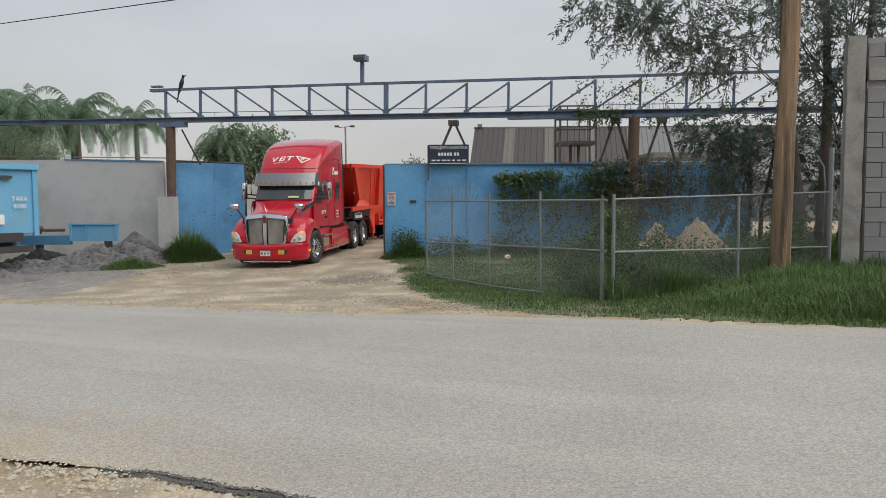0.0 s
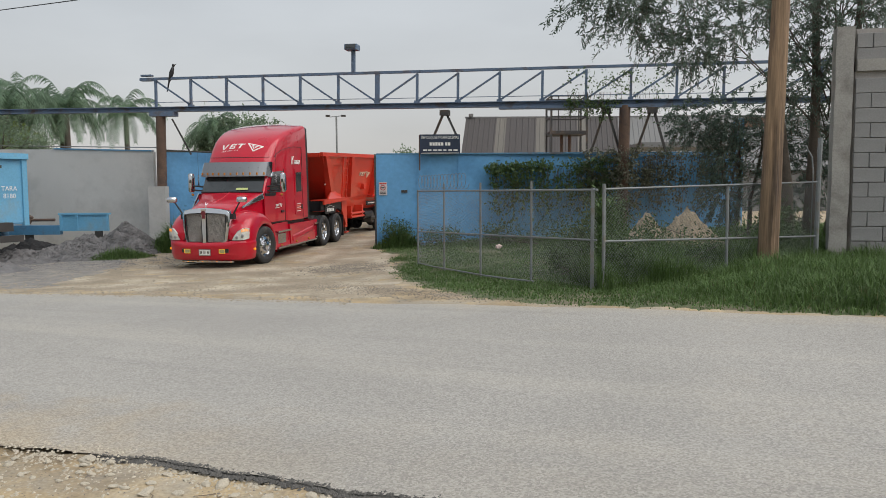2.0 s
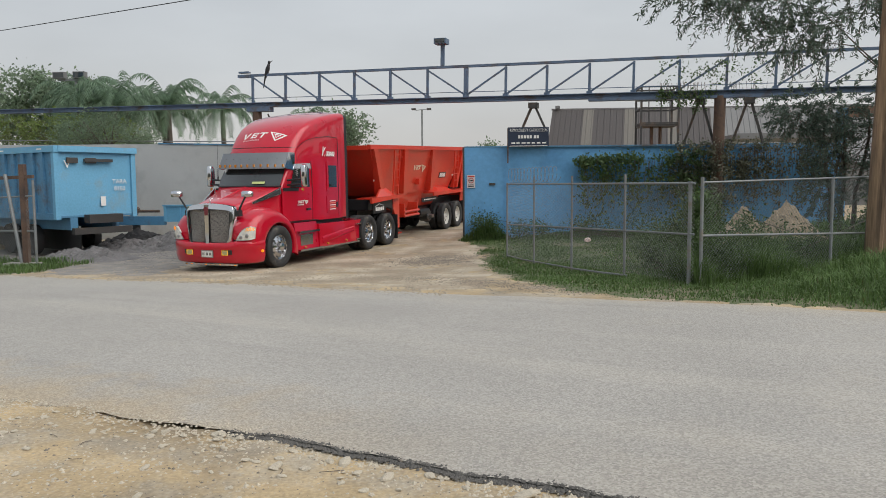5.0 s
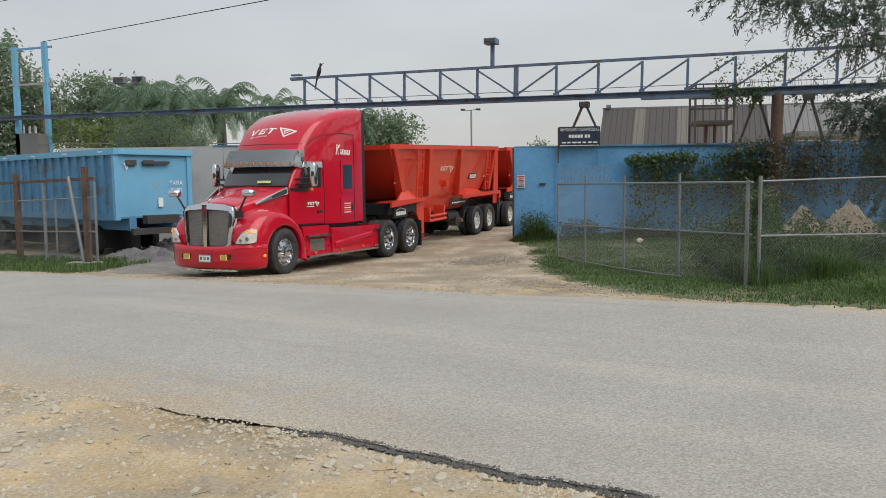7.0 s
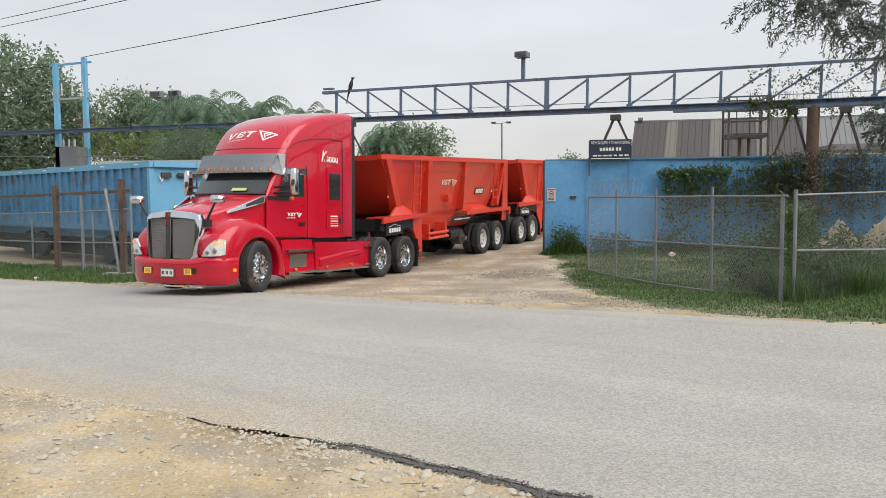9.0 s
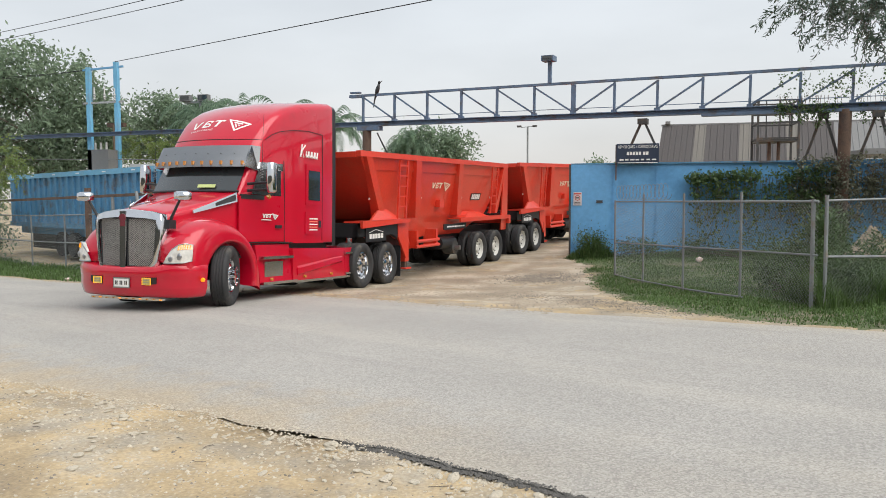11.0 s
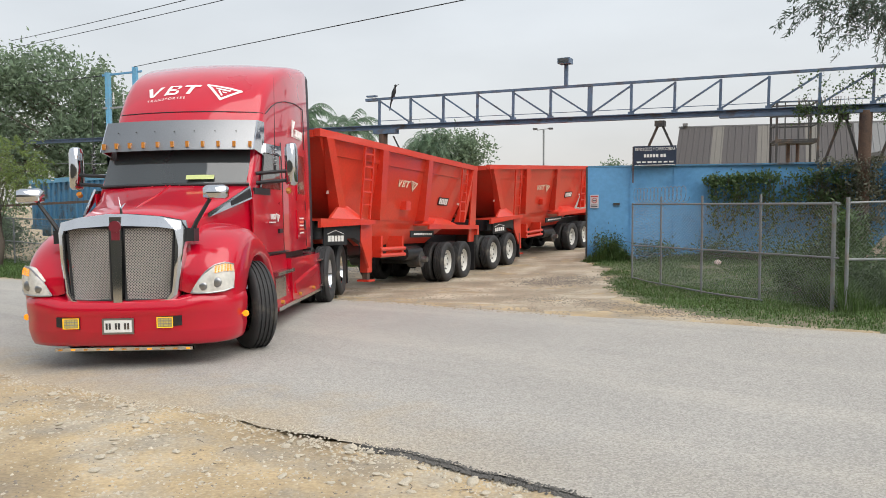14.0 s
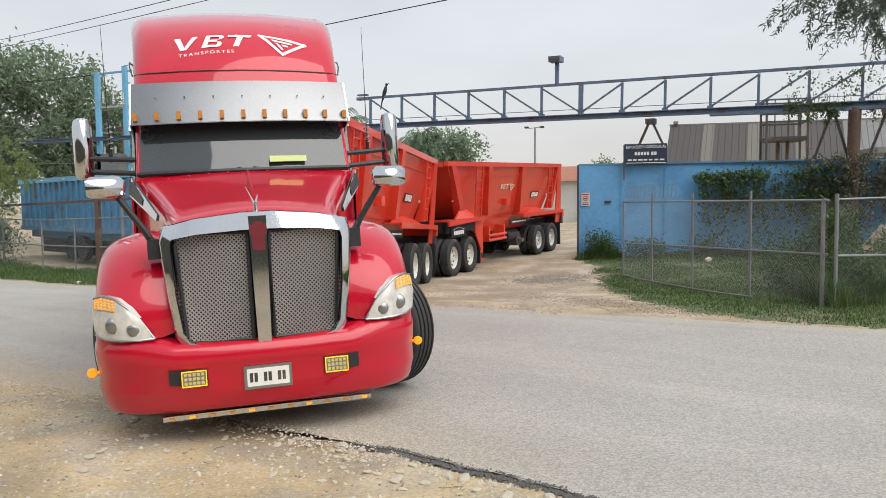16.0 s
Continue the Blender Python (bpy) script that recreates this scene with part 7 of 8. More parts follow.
def tree(label, base, top, radius, clumps, per, leaves, spread, size, mat, slim=0.5, droop=0.0, limbs=26, stems=1, spray=False):
    t = thing("tree", label, "tree")
    ways, twigs = None, []
    if spray:
        pts, ways, heads, twigs = sprays(clumps, per, leaves, spread, size)
    else:
        pts, heads = tufts(clumps, per, leaves, spread)
    bm = bmesh.new()
    for k in range(stems):
        o = (k - (stems - 1) / 2) * radius * 3.2
        lean = o * 1.3
        path = [(base[0] + o, base[1] + o * 0.3, base[2] - 0.3)]
        for j in range(1, 6):
            u = j / 5
            path.append((base[0] + o + (top[0] - base[0] + lean) * u + 0.12 * npr.normal() * radius * 4, base[1] + (top[1] - base[1]) * u + 0.1 * npr.normal(), base[2] + (top[2] - base[2]) * u))
        tube(bm, path, radius, 9, radius * 0.35)
    part("trunk", bm, BARK, t, smooth="all")
    bm = bmesh.new()
    for k in range(limbs):
        h = Vector(heads[int(npr.integers(len(heads)))])
        u = npr.uniform(0.35, 0.95)
        s = Vector(base).lerp(Vector(top), u)
        mid = s.lerp(h, 0.5) + Vector((0, 0, 0.15 * (h - s).length))
        tube(bm, [s, mid, h], radius * (0.13 if spray else 0.28), 5, 0.006 if spray else 0.012)
    part("branchwork", bm, BARK, t, smooth="all")
    if twigs:
        tv, tf = [], []
        for tw in twigs:
            for p, q in zip(tw, tw[1:]):
                k = len(tv)
                for e in (p, q):
                    tv += [(e[0] + 0.005, e[1], e[2]), (e[0] - 0.004, e[1] + 0.004, e[2]), (e[0], e[1] - 0.004, e[2] + 0.004)]
                tf += [(k + i, k + (i + 1) % 3, k + 3 + (i + 1) % 3, k + 3 + i) for i in range(3)]
        raw("twigwork", tv, tf, BARK, t)
    leaf_cloud("crown", pts, size, mat, t, slim, droop, ways)
    return t


# the airy willow-leaved tree over the block wall
tree("tall airy tree with slender grey-green leaves behind the fence", (9.4, 18.6, 0.1), (9.6, 18.0, 7.5), 0.16,
     [(3.6, 17.0, 6.0, 0.9, 0.8, 0.6), (4.4, 16.8, 5.4, 0.8, 0.8, 0.5), (5.3, 16.8, 5.9, 1.2, 1.0, 0.9), (5.6, 16.9, 4.75, 0.9, 0.8, 0.5), (6.6, 17.0, 5.3, 1.2, 1.0, 0.8), (7.8, 17.3, 6.1, 1.4, 1.1, 1.0), (9.3, 17.6, 5.6, 1.3, 1.2, 1.1),
      (4.6, 16.9, 7.2, 1.4, 1.0, 0.9), (6.8, 17.0, 7.4, 1.8, 1.2, 1.1), (9.0, 17.3, 7.6, 1.8, 1.2, 1.2), (10.8, 17.5, 6.6, 1.4, 1.2, 1.4), (10.2, 17.8, 4.2, 1.1, 1.0, 1.2), (11.4, 17.8, 5.2, 1.2, 1.0, 1.4), (8.6, 17.9, 4.2, 0.8, 0.8, 0.9), (9.6, 17.9, 5.0, 1.2, 1.0, 1.3), (10.8, 18.2, 3.2, 1.1, 0.9, 1.3), (9.0, 17.6, 6.6, 1.5, 1.1, 1.2), (11.2, 17.9, 4.6, 1.2, 1.0, 1.5)],
     92, 20, 0.48, 0.060, LEAF, 0.25, 0.1, 30, 4, spray=True)
tree("dense dark shrubby tree behind the chain-link fence", (8.0, 19.8, 0.1), (8.0, 19.8, 3.4), 0.07,
     [(6.6, 19.5, 3.4, 0.6, 0.6, 0.5), (7.4, 19.3, 2.7, 0.5, 0.6, 0.7), (7.6, 19.5, 3.5, 0.8, 0.7, 0.7), (8.6, 19.4, 2.8, 0.8, 0.7, 0.9), (9.6, 19.2, 2.2, 0.9, 0.8, 1.1), (9.9, 19.0, 3.4, 0.9, 0.8, 1.0), (10.8, 18.6, 2.0, 0.8, 0.8, 1.2), (8.9, 19.5, 1.4, 0.9, 0.7, 0.9), (7.4, 19.5, 1.5, 0.5, 0.5, 0.7)],
     90, 24, 0.40, 0.055, LEAF, 0.25, 0.1, 50, 3, spray=True)
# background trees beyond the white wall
tree("round leafy tree in the yard beyond the gate", (-12.2, 48.5, 0), (-12.2, 48.5, 4.5), 0.2, [(-12.6, 48, 5.2, 1.9, 1.6, 1.2), (-10.9, 48.3, 5.0, 1.4, 1.4, 1.4), (-13.8, 48, 4.6, 1.2, 1.2, 1.1), (-11.8, 48, 3.8, 1.9, 1.5, 1.0)], 70, 36, 0.28, 0.12, LEAF_HAZED, 0.45, 0.1)
tree("tall leafy tree behind the blue container", (-29.4, 35, -0.5), (-29.4, 35, 7.0), 0.3, [(-30.5, 34, 8.4, 2.2, 2, 1.7), (-33.5, 33.2, 8.6, 2.2, 2, 1.6), (-38, 32, 6.5, 2.4, 2, 2.6), (-28.3, 34.5, 7.2, 1.8, 2, 1.8), (-32.3, 33.5, 6.5, 2.2, 2, 2.2), (-29.0, 34, 5.2, 2.4, 2, 1.6), (-26.9, 35.5, 5.4, 1.5, 1.5, 1.5), (-32.0, 33.5, 4.0, 2.5, 2, 1.6), (-28.5, 34.5, 3.6, 2.4, 2, 1.2), (-35, 33, 7, 2.2, 2, 2.4), (-36, 32.5, 4, 2.4, 2, 2)], 100, 34, 0.34, 0.125, LEAF_HAZED, 0.42, 0.1, 40)
tree("leafy tree behind the transformer", (-25.5, 40, -0.3), (-25.5, 40, 6.0), 0.25, [(-26.2, 39.5, 6.8, 1.9, 1.6, 1.4), (-24.2, 40, 6.0, 1.7, 1.6, 1.4), (-27.6, 39, 5.2, 1.8, 1.5, 1.6), (-24.8, 39.5, 4.2, 2.0, 1.6, 1.3), (-22.6, 40, 5.0, 1.4, 1.4, 1.3)], 85, 34, 0.32, 0.12, LEAF_HAZED, 0.42, 0.1)
tree("light green feathery tree beside the roadside fence", (-25.2, 24.9, -0.6), (-24.9, 24.9, 3.6), 0.12, [(-24.0, 24.6, 3.6, 1.2, 1.0, 0.7), (-25.4, 24.6, 4.0, 1.5, 1.1, 0.9), (-23.6, 24.7, 2.9, 0.9, 0.8, 0.45), (-26.2, 24.5, 2.9, 1.3, 1.0, 0.9), (-24.6, 24.7, 2.4, 0.9, 0.7, 0.4)], 70, 26, 0.55, 0.055, LEAF_LIGHT, 0.30, 0.0, spray=True)
tree("bushy light green tree above the white wall", (-20.3, 33.0, -0.3), (-20.2, 33, 3.6), 0.15, [(-19.2, 32.5, 4.3, 1.5, 1.2, 0.7), (-21.3, 32.6, 4.2, 1.5, 1.2, 0.8), (-17.8, 32.3, 3.9, 1.2, 1.0, 0.6), (-23.2, 33, 4.4, 1.4, 1.2, 0.8), (-19.9, 32.3, 3.5, 2.6, 1.0, 0.5)], 75, 26, 0.5, 0.065, LEAF_LIGHT, 0.30, 0.0, spray=True)
tree("small feathery tree beside the blue container", (-16.6, 29.9, -0.3), (-16.8, 29.9, 3.6), 0.10, [(-16.9, 29.6, 4.1, 1.4, 0.8, 0.8), (-15.4, 29.6, 3.5, 0.9, 0.7, 0.5), (-18.2, 29.8, 3.8, 1.2, 0.8, 0.7)], 60, 44, 0.16, 0.05, LEAF_HAZED, 0.35, 0.1)
tree("far low tree line beyond the yard", (-2.4, 62, 0), (-2.4, 62, 3.5), 0.2, [(-2.4, 61.5, 4.0, 1.2, 1, 0.7), (-0.4, 62, 3.8, 1.2, 1, 0.6)], 40, 30, 0.25, 0.12, LEAF_HAZED, 0.45, 0.1, 8)


def palm(x, y, z, tall, fronds=24, reach=2.3, seed=0):
    t = thing("palm_tree", "feathery queen palm with drooping fronds behind the wall", "palm tree", group="palms behind the wall")
    part("trunk", tube(bmesh.new(), [(x, y, z - 0.3), (x + 0.05, y, z + tall * 0.5), (x, y, z + tall)], 0.19, 10, 0.13), BARK, t, smooth="all")
    r = np.random.default_rng(seed)
    for k in range(fronds):
        a = 2 * math.pi * (k * 0.382) + r.uniform(-0.2, 0.2)
        up = r.uniform(0.25, 1.4)
        length = reach * r.uniform(0.8, 1.15)
        verts, faces = [], []
        path = []
        p = Vector((x, y, z + tall))
        d = Vector((math.cos(a) * math.cos(up), math.sin(a) * math.cos(up), math.sin(up)))
        for j in range(15):
            path.append(p.copy())
            p = p + d * (length / 14)
            d = (d + Vector((0, 0, -0.17 - 0.055 * j / 4))).normalized()
        for j in range(1, 15):
            q, e = path[j], (path[j] - path[j - 1]).normalized()
            side = e.cross(Vector((0, 0, 1)))
            side = side.normalized() if side.length > 0.05 else Vector((math.sin(a), -math.cos(a), 0))
            for sg in (1, -1):
                for f in (0.0, 0.5):
                    o = q - e * (length / 14 * f)
                    ll = 0.72 * (1 - abs(j - 6) / 12) * r.uniform(0.8, 1.15)
                    tip = o + side * (sg * ll * 0.55) + e * (ll * 0.35) + Vector((0, 0, -ll * r.uniform(0.45, 0.8)))
                    w = e * 0.028
                    b = len(verts)
                    m1 = o.lerp(tip, 0.5) + Vector((0, 0, 0.05))
                    verts.extend([o - w, o + w, m1 + w, m1 - w, tip])
                    faces.extend([(b, b + 1, b + 2, b + 3), (b + 3, b + 2, b + 4)])
        b = len(verts)
        for j in range(15):
            w = Vector((0, 0, 0.022 * (1 - j / 16)))
            verts.extend([path[j] - w, path[j] + w])
        for j in range(14):
            faces.append((b + 2 * j, b + 2 * j + 2, b + 2 * j + 3, b + 2 * j + 1))
        raw("frond", [tuple(v) for v in verts], faces, PALM, t)


for k, (x, y, tall) in enumerate([(-16.3, 40.9, 6.3), (-17.2, 36.2, 6.0), (-18.6, 33.6, 5.8), (-19.6, 36.8, 6.3), (-21.6, 36.9, 6.4), (-20.8, 34.4, 5.9), (-18.3, 38.0, 6.2), (-22.9, 38.5, 6.6), (-13.5, 47.0, 5.6)]):
    palm(x, y, -0.2, tall - 0.35, 24, 2.9, k)


def blades(name, label, places, mat, tall, width=0.012, lean=0.45, kind="stuff", parent=None):
    """Bent grass blades: places are rows of x, y, z, height factor."""
    p = np.asarray(places, float)
    n = len(p)
    a = npr.uniform(0, 2 * np.pi, n)
    d = np.stack([np.cos(a), np.sin(a), np.zeros(n)], 1)
    s = np.stack([-np.sin(a), np.cos(a), np.zeros(n)], 1)
    h = (tall * p[:, 3] * npr.uniform(0.55, 1.3, n))[:, None]
    le = npr.uniform(0.1, 1.0, n)[:, None] * lean
    w = (width * npr.uniform(0.7, 1.4, n))[:, None]
    b = p[:, :3]
    up = np.array([0, 0, 1.0])
    m = b + d * h * le * 0.35 + up * h * 0.6
    t = b + d * h * le + up * h * (1 - 0.35 * le)
    v = np.stack([b - s * w, b + s * w, m + s * w * 0.8, m - s * w * 0.8, t], 1).reshape(-1, 3)
    q = (np.arange(n) * 5)[:, None]
    quads = (q + np.array([0, 1, 2, 3])).tolist()
    tris = (q + np.array([3, 2, 4])).tolist()
    me = bpy.data.meshes.new(name)
    me.from_pydata(v.tolist(), [], quads + tris)
    me.materials.append(mat)
    ob = new(name, me)
    tagged(ob, label, "grass", kind=kind)
    return ob


def scatter(n, x0, x1, y0, y1, inside, dense=1.6):
    out = []
    while len(out) < n:
        x, y = rng.uniform(x0, x1), rng.uniform(y0, y1)
        h = inside(x, y)
        if h > 0 and rng.random() < min(h * dense, 1):
            out.append((x, y, ground_z(x, y) - 0.02, h))
    return out


def verge(x, y):
    """How tall the grass stands on the verge before the fence; none on dirt and road."""
    edge = np.interp(y, [9.5, 11.5, 14, 17, 22, 24], [1.2, 0.2, -0.6, -1.0, -1.5, -1.9]) + 0.25 * noise.noise((x * 1.3, y * 1.3, 9)) + 0.22 * noise.noise((x * 5, y * 5, 8))
    off = y - far_edge(x) - 0.14 + 0.12 * noise.noise((x * 2.1, y * 2.1, 4)) + 0.16 * noise.noise((x * 7, y * 7, 5))
    if off < 0 or x < edge or y > 24.2:
        return 0.0
    grow = 0.24 + 1.05 * smooth01((x - 2.8) / 3.0)
    patch = 0.55 + 0.9 * noise.noise((x * 0.9, y * 0.9, 6))
    return max(0.0, grow * min(1, 0.35 + off / 0.9) * min(1.0, (x - edge) / 0.6 + 0.2) * (0.6 + 0.5 * patch))


blades("verge_grass", "lush green grass along the verge and fence", scatter(150000, -2, 12, 5, 24, verge, 4.5), GRASS, 0.36, 0.0075, 1.1)
blades("verge_grass", "dry straw mixed into the verge grass", scatter(7000, -2, 12, 5, 24, verge), GRASS_DRY, 0.30, 0.005, 1.2)


def soil_sheet(name, label, x0, x1, y0, y1, inside, step=0.12, mat=SOIL, lift=0.012):
    verts, faces, ids = [], [], {}
    for i in range(int((x1 - x0) / step)):
        for j in range(int((y1 - y0) / step)):
            x, y = x0 + i * step, y0 + j * step
            if inside(x + step / 2, y + step / 2) > 0.10:
                f = []
                for a, b in ((i, j), (i + 1, j), (i + 1, j + 1), (i, j + 1)):
                    if (a, b) not in ids:
                        ids[a, b] = len(verts)
                        px, py = x0 + a * step, y0 + b * step
                        rim = sum(inside(px + u * step, py + v * step) > 0.10 for u in (-0.5, 0.5) for v in (-0.5, 0.5)) / 4
                        verts.append((px, py, dirt_z(px, py) + (lift if rim == 1 else -0.03 * (1 - rim))))
                    f.append(ids[a, b])
                faces.append(tuple(f))
    tagged(raw(name, verts, faces, mat, smooth=True), label, "soil", kind="structure")


def apron(x, y):
    n1 = 0.8 * noise.noise((x * 0.8, y * 0.8, 12)) + 0.35 * noise.noise((x * 3.1, y * 3.1, 13)) + 0.2 * noise.noise((x * 8, y * 8, 14))
    side = np.interp(y, [9, 13, 17, 24, 34], [-1.0, -1.3, -1.2, -2.2, -1.5])
    return 1.0 if y > far_edge(x) + 0.55 + n1 and -9.4 - 0.25 * (y - 16) + n1 < x < side + 0.8 + n1 and n1 < 0.38 else 0.0


def grit(x, y):
    n1 = 0.9 * noise.noise((x * 0.7, y * 0.7, 22)) + 0.4 * noise.noise((x * 2.7, y * 2.7, 23)) + 0.2 * noise.noise((x * 8, y * 8, 24))
    return 1.0 if y > far_edge(x) + 0.9 + n1 and -19 < x < -8.3 - 0.1 * (y - 16) + n1 and y < 27.6 else 0.0


soil_sheet("ground_apron", "brown packed earth of the gateway", -13, 1, 9, 34, apron, 0.10, EARTH, 0.004)
soil_sheet("ground_grit", "grey gritty gravel ground beside the gate", -19, -7, 15, 28, grit, 0.10, GREY_GRIT, 0.008)
soil_sheet("ground_verge", "dark mossy soil under the verge grass", -2.2, 12, 5, 24.3, verge, 0.08)


def left_verge(x, y):
    off = y - far_edge(x) - 0.1 + 0.12 * noise.noise((x * 2.1, y * 2.1, 4))
    if off < 0 or off > 3.6 or x > -12.0 - 0.3 * noise.noise((y, 0, 2)):
        return 0.0
    return 0.55 + 0.5 * noise.noise((x * 0.9, y * 0.9, 6))


soil_sheet("ground_roadside", "dark soil under the roadside grass", -30, -11, 15, 28, left_verge, 0.16)
blades("roadside_grass", "green grass along the roadside fence", scatter(15000, -30, -11, 15, 28, left_verge), GRASS, 0.30, 0.011, 0.9)


def gate_weeds(x, y):
    a = 1.9 * max(0, 1 - math.hypot((x + 8.6) / 1.25, (y - 25.8) / 0.9))
    b = 0.6 * max(0, 1 - math.hypot((x + 9.9) / 1.3, (y - 24.0) / 0.8))
    c = 1.1 * max(0, 1 - math.hypot((x + 1.1) / 1.0, (y - 23.9) / 0.45))
    d = 0.5 * max(0, 1 - math.hypot((x - 2.0) / 4.0, (y - 23.7) / 0.8))
    return max(a, b, c, d)


blades("gate_weeds", "dark green weeds beside the gate and heap", scatter(12000, -11.5, 5, 23, 27.5, gate_weeds), GRASS, 0.72, 0.009, 1.0)


def thicket(x, y):
    """The overgrown strip behind the fence's corner."""
    u = (x - 2.5) / 5.5
    fence_y = 11.45 + 4.3 * max(min(u, 1), -0.2)
    off = y - fence_y
    if u < 0.0 or off < -0.25 or off > 2.6:
        return 0.0
    return (0.55 + 0.5 * noise.noise((x * 1.1, y * 1.1, 3))) * min(1, (off + 1.1) / 1.2)


blades("tall_weeds", "tall rank weeds grown through the chain-link fence", scatter(21000, 2.0, 9.5, 10.5, 20, thicket), GRASS, 0.92, 0.007, 1.0)


def bush(label, clumps, per, leaves, spread, size, mat, slim=0.5):
    t = thing("bush", label, "bush")
    pts, heads = tufts(clumps, per, leaves, spread)
    bm = bmesh.new()
    for k in range(20):
        h = Vector(heads[int(npr.integers(len(heads)))])
        c = clumps[k % len(clumps)]
        tube(bm, [(c[0] + npr.normal() * 0.1, c[1] + npr.normal() * 0.1, ground_z(c[0], c[1]) - 0.05), h], 0.012, 5, 0.005)
    part("stem_tangle", bm, BARK, t)
    leaf_cloud("foliage", pts, size, mat, t, slim, 0.1)
    return t


bush("dark green bush against the fence corner", [(2.9, 13.4, 0.55, 0.32, 0.5, 0.5), (2.85, 14.4, 0.65, 0.32, 0.5, 0.55), (3.0, 12.6, 0.45, 0.3, 0.4, 0.4), (3.1, 14.0, 1.15, 0.22, 0.3, 0.4), (2.6, 15.6, 0.35, 0.4, 0.5, 0.3)], 52, 26, 0.11, 0.042, WEED, 0.4)
bush("tangled weeds in front of the sand heap", [(3.6, 13.6, 0.42, 0.5, 0.6, 0.48), (4.5, 14.2, 0.38, 0.6, 0.7, 0.42), (5.4, 15.0, 0.33, 0.6, 0.7, 0.36), (6.4, 15.8, 0.45, 0.6, 0.7, 0.5), (3.6, 15.2, 0.8, 0.4, 0.5, 0.6), (4.4, 15.6, 0.55, 0.5, 0.5, 0.5), (7.5, 16.6, 0.8, 0.5, 0.6, 0.7), (7.2, 15.9, 0.8, 0.25, 0.4, 0.7)], 48, 26, 0.14, 0.042, WEED, 0.35)
bush("dark hedge behind the roadside fence", [(-27.0 - 1.6 * k, 27.2 + 0.85 * k, 0.7, 1.3, 0.8, 1.3) for k in range(7)], 60, 40, 0.2, 0.07, LEAF_HAZED, 0.45)
bush("low weeds along the blue wall", [(0.2, 23.7, 0.25, 0.8, 0.3, 0.3), (2.0, 23.6, 0.3, 0.9, 0.3, 0.35), (3.6, 22.9, 0.4, 0.8, 0.4, 0.4), (-1.2, 24.0, 0.35, 0.45, 0.25, 0.42)], 50, 26, 0.12, 0.04, WEED, 0.35)


def vine(label, strips, n, size, mat, hang=0.5, strands=15):
    """Leaves and thin stems spilling over a support; strips are x0, x1, y, z0, z1."""
    t = thing("climbing_vine", label, "vine")
    pts = []
    bm = bmesh.new()
    for x0, x1, y, z0, z1 in strips:
        for _ in range(n):
            x = npr.uniform(x0, x1)
            dens = 0.5 + noise.noise((x * 1.6, y, 2.0))
            if npr.random() > dens * 0.9 + 0.28:
                continue
            z = z0 + (z1 - z0) * npr.beta(2, 1.5)
            pts.append(np.array([x, y + npr.normal() * 0.09, z]) + npr.normal(size=(9, 3)) * 0.075)
        for _ in range(int((x1 - x0) * strands)):
            x = npr.uniform(x0, x1)
            ln = npr.uniform(0.2, 1.0) * hang
            path = [(x, y, z0 + 0.25), (x + npr.normal() * 0.06, y - 0.05, z0 - ln * 0.5), (x + npr.normal() * 0.12, y - 0.05, z0 - ln)]
            tube(bm, path, 0.006, 4, 0.003)
            for q in range(8):
                f = npr.random()
                pts.append(np.array([x + npr.normal() * 0.05, y - 0.05, z0 - ln * f]) + npr.normal(size=(3, 3)) * 0.05)
    part("stem_tangle", bm, BARK, t)
    leaf_cloud("leaves", np.concatenate(pts), size, mat, t, 0.7, 0.3)
    return t


vine("green creeper spilling over the blue wall", [(1.7, 2.6, 24.2, 2.25, 2.42), (2.2, 3.6, 24.18, 2.2, 2.52), (3.0, 5.6, 24.15, 2.1, 2.58), (4.2, 6.0, 24.1, 2.0, 2.62)], 85, 0.045, VINE, 1.75, 22)
vine("dry brownish creeper thick on the wall top", [(4.7, 6.8, 24.1, 2.3, 3.0), (5.6, 6.4, 23.75, 1.3, 2.95)], 95, 0.045, VINE_DRY, 1.3, 26)
vine("sparse dry creeper strands hanging down the blue wall", [(6.6, 9.8, 24.1, 2.45, 2.95)], 110, 0.042, VINE_DRY, 2.0, 34)
GP = lambda s, z: G_M @ Vector((s, -0.05, z))
vine("thin creeper climbing the gantry lattice", [(GP(14.3, 0).x, GP(17.6, 0).x, GP(16, 0).y, 4.45, 5.4)], 90, 0.035, VINE, 0.7)
litter = thing("litter", "scrap of crumpled pale orange litter on the verge grass", "litter", pose(-15.6, 18.35, ground_z(-15.6, 18.35) + 0.03))
bm = bmesh.new()
bmesh.ops.create_icosphere(bm, subdivisions=1, radius=0.10)
for v in bm.verts:
    v.co *= 1 + 0.6 * noise.noise(v.co * 20)
    v.co.z *= 0.5
part("wrapper", bm, RED_TAPE, litter)
litter2 = thing("litter", "scrap of crumpled pink litter at the wall base", "litter", pose(1.9, 22.3, ground_z(1.9, 22.3) + 0.06))
bm = bmesh.new()
bmesh.ops.create_icosphere(bm, subdivisions=1, radius=0.12)
for v in bm.verts:
    v.co *= 1 + 0.6 * noise.noise(v.co * 20)
    v.co.z *= 0.7
part("wrapper", bm, RED_TAPE, litter2)


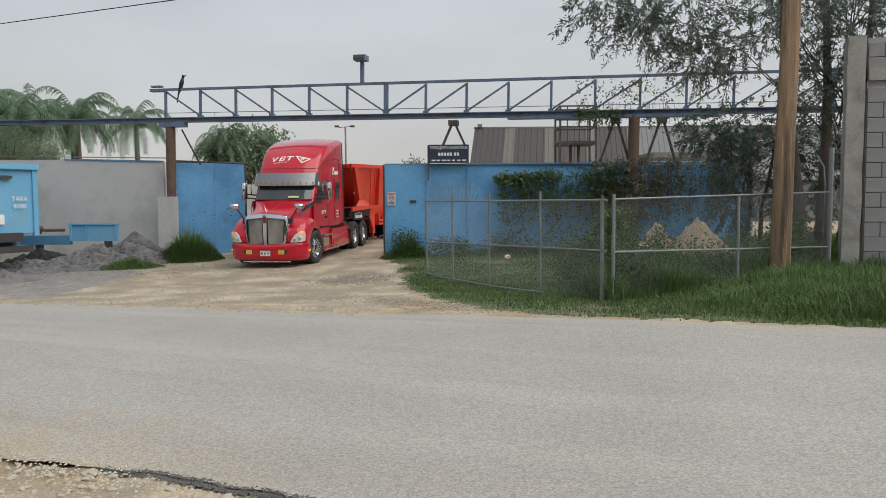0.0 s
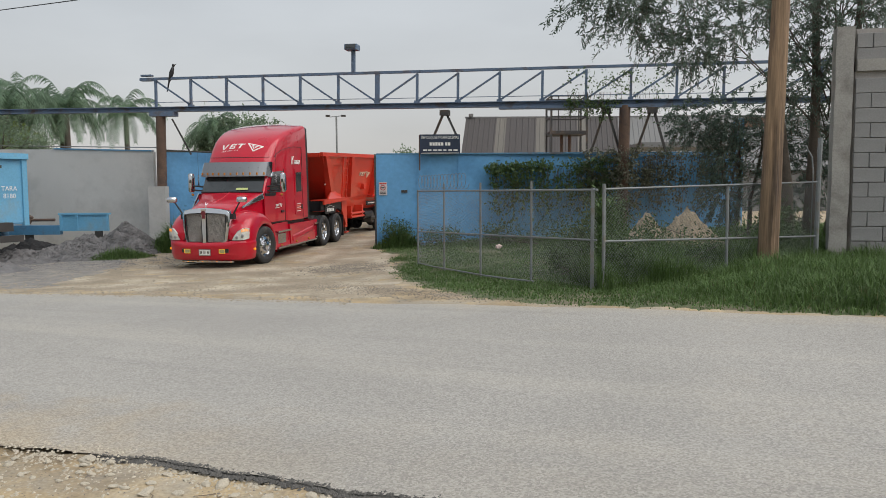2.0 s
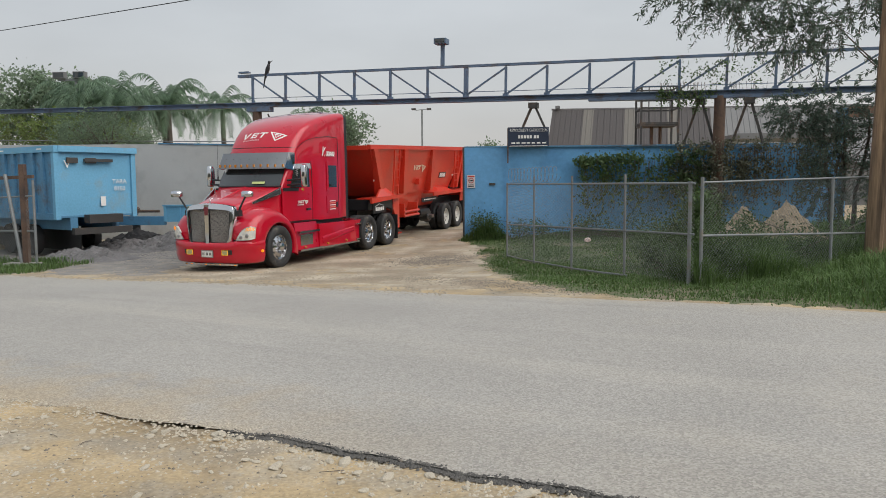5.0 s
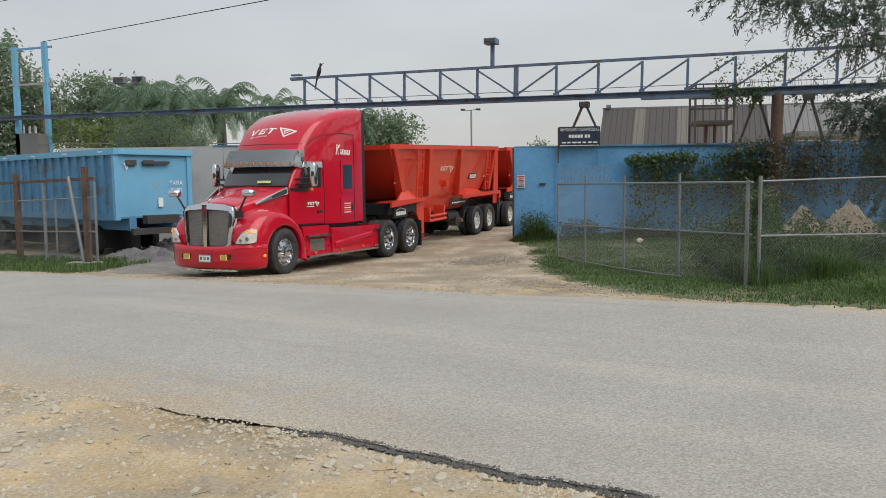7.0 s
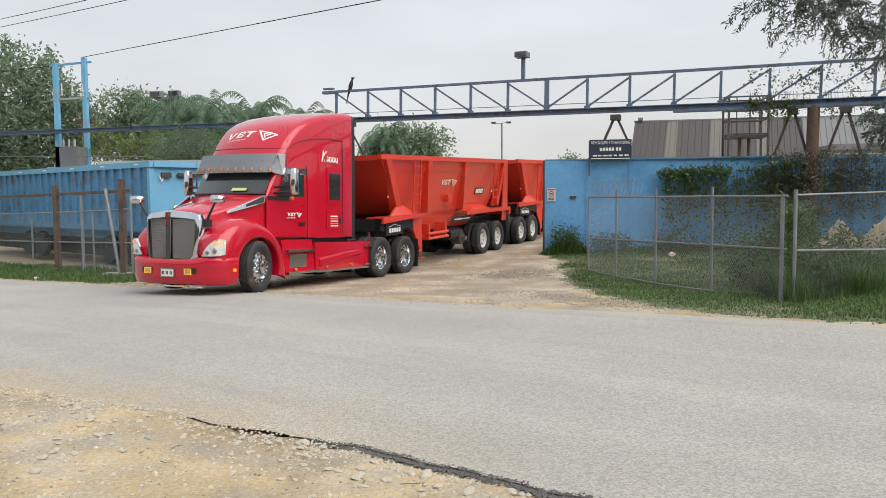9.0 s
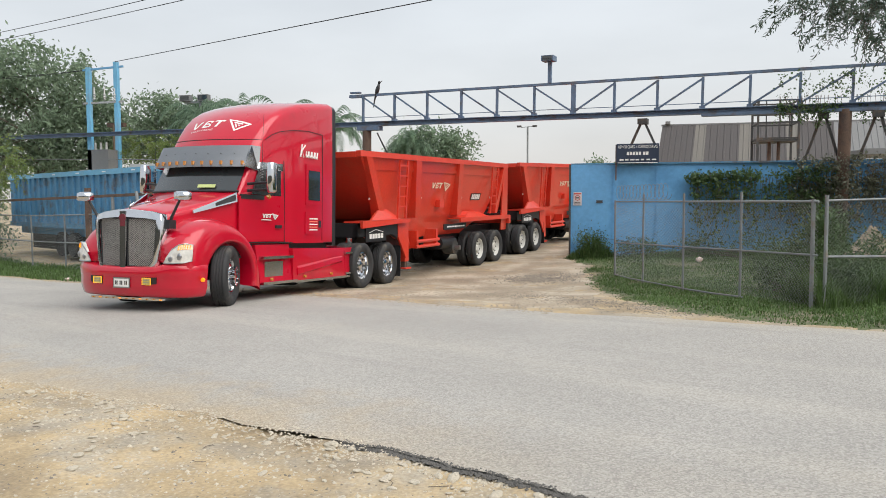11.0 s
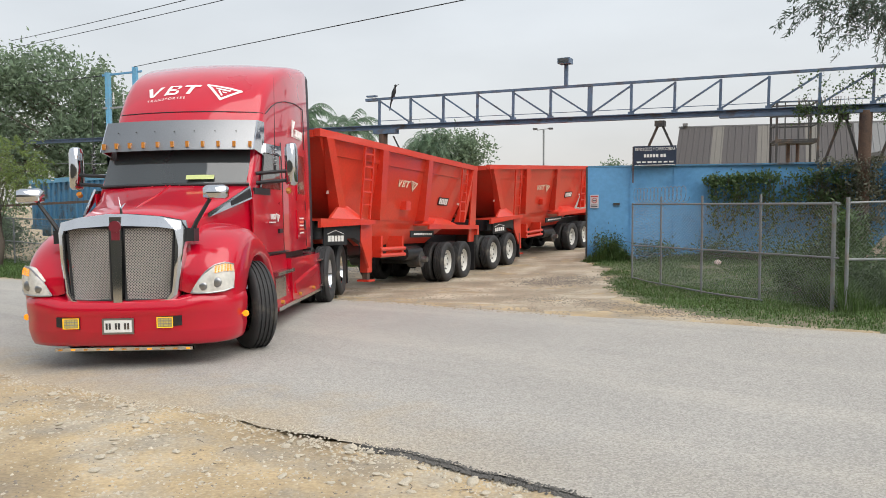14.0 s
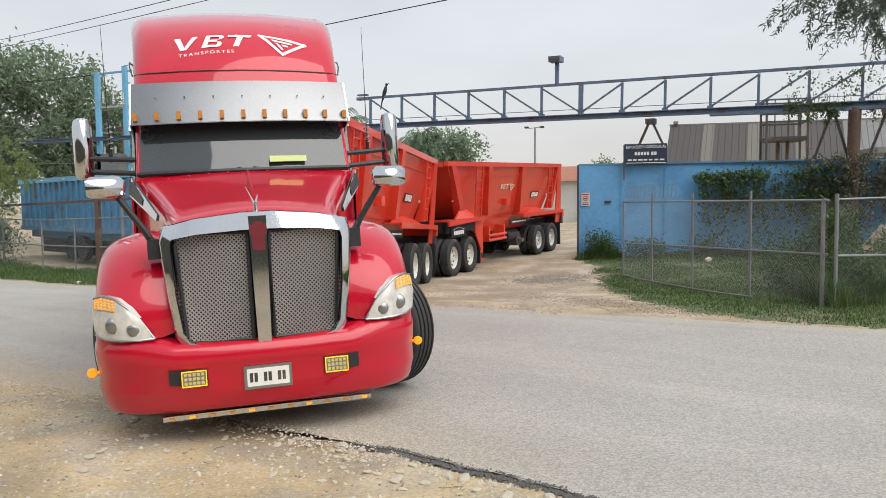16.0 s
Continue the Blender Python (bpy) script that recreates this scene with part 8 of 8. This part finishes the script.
# ---- the road train's way out of the gate ----
TRUCK_PATH = [
    (0.0, -5.048, 23.572, -97.58), (0.5, -5.203, 22.95, -98.31), (1.0, -5.391, 22.343, -99.33), (1.5, -5.597, 21.749, -100.45),
    (2.0, -5.777, 21.142, -101.11), (2.5, -5.96, 20.534, -101.74), (3.0, -6.156, 19.973, -102.55), (3.5, -6.395, 19.465, -103.83),
    (4.0, -6.617, 18.942, -104.72), (4.5, -6.804, 18.425, -105.23), (5.0, -6.955, 17.913, -105.36), (5.5, -7.081, 17.411, -105.26),
    (6.0, -7.193, 16.923, -105.09), (6.5, -7.302, 16.454, -104.98), (7.0, -7.407, 16.005, -104.95), (7.5, -7.53, 15.472, -104.8),
    (8.0, -7.644, 14.932, -104.55), (8.5, -7.727, 14.413, -104.1), (9.0, -7.784, 13.87, -103.34), (9.5, -7.821, 13.298, -102.34),
    (10.0, -7.839, 12.696, -101.13), (10.5, -7.821, 12.076, -99.61), (11.0, -7.751, 11.448, -97.73), (11.5, -7.611, 10.823, -95.42),
    (12.0, -7.403, 10.2, -92.66), (12.5, -7.086, 9.553, -89.02), (13.0, -6.71, 8.933, -85.19), (13.5, -6.258, 8.318, -81.05),
    (14.0, -5.743, 7.681, -76.8), (14.5, -5.186, 7.104, -72.46), (15.0, -4.603, 6.592, -68.33), (15.5, -3.989, 6.112, -64.41), (16.0, -3.328, 5.69, -60.41)]
STEER = [(0, -7), (2.5, -7), (4, -8), (5, -1), (6.5, 1), (8, 4), (9, 9), (10.5, 15), (12, 25), (13, 28), (16, 27)]
LEAN = [(0, 0), (12.5, 0), (14.5, 1.1), (16, 2.3)]


def rigid(x, y, z, ahead_z, length, yaw, lean=0.0):
    return pose(x, y, z, lean, -math.degrees(math.atan2(ahead_z - z, length)), yaw)


def motions():
    ts = [p[0] for p in TRUCK_PATH]
    col = lambda k: np.array([p[k] for p in TRUCK_PATH])
    slopes = [np.gradient(col(k), np.array(ts)) for k in (1, 2, 3)]

    def glide(t):
        i = min(int(t / 0.5), len(ts) - 2)
        s = (t - ts[i]) / 0.5
        res = []
        for k in (1, 2, 3):
            a, b, m0, m1 = TRUCK_PATH[i][k], TRUCK_PATH[i + 1][k], slopes[k - 1][i] * 0.5, slopes[k - 1][i + 1] * 0.5
            res.append((2 * s**3 - 3 * s**2 + 1) * a + (s**3 - 2 * s**2 + s) * m0 + (-2 * s**3 + 3 * s**2) * b + (s**3 - s**2) * m1)
        return res

    unit = lambda a: np.array([math.cos(a), math.sin(a)])
    rows = {truck: [], trailer_one: [], dolly: [], trailer_two: []}
    rolled = {truck: [], trailer_one: [], dolly: [], trailer_two: []}
    heading = {trailer_one: radians(-108.72), dolly: radians(-114.69), trailer_two: radians(-123.72)}
    rear, gone, last = {}, {k: 0.0 for k in rows}, {}
    for k in range(161):
        t = k / 10
        x, y, yaw = glide(t)
        a = radians(yaw)
        front = np.array([x, y])
        back = front - 5.45 * unit(a)
        pull = front - 5.28 * unit(a)
        spots = {truck: (back, a)}
        for ob, length, hook in ((trailer_one, KING_1, 0.0), (dolly, DRAWBAR, HITCH), (trailer_two, KING_2, 0.0)):
            if ob in rear:
                d = pull - rear[ob]
                heading[ob] = math.atan2(d[1], d[0])
            h = heading[ob]
            rear[ob] = pull - length * unit(h)
            spots[ob] = (rear[ob], h)
            pull = rear[ob] - (HITCH if ob is trailer_one else 0.0) * unit(h)
        for ob, (p, h) in spots.items():
            if ob in last:
                gone[ob] += float(np.hypot(*(p - last[ob])))
            last[ob] = p
        if k % 2:
            continue
        lean = float(np.interp(t, *zip(*LEAN)))
        zf, zb = ground_z(x, y), ground_z(*back)
        rows[truck].append((t, pose(x, y, zf, lean, -math.degrees(math.atan2(zf - zb, 5.45)), yaw)))
        for ob, length in ((trailer_one, KING_1), (dolly, DRAWBAR), (trailer_two, KING_2)):
            p, h = spots[ob]
            q = p + length * unit(h)
            rows[ob].append((t, rigid(p[0], p[1], ground_z(*p), ground_z(*q), length, math.degrees(h))))
        for ob in rows:
            rolled[ob].append((t, gone[ob]))
    for ob, rr in rows.items():
        walk(ob, rr)
    for w, owner, x, y, steer in WHEELS:
        rr = []
        for t, d in rolled[owner]:
            rr.append((t, pose(x, y, 0.515, 0, math.degrees(d / 0.515), float(np.interp(t, *zip(*STEER))) * (1.25 if y > 0 else 0.95) if steer else 0)))
        walk(w, rr)


motions()
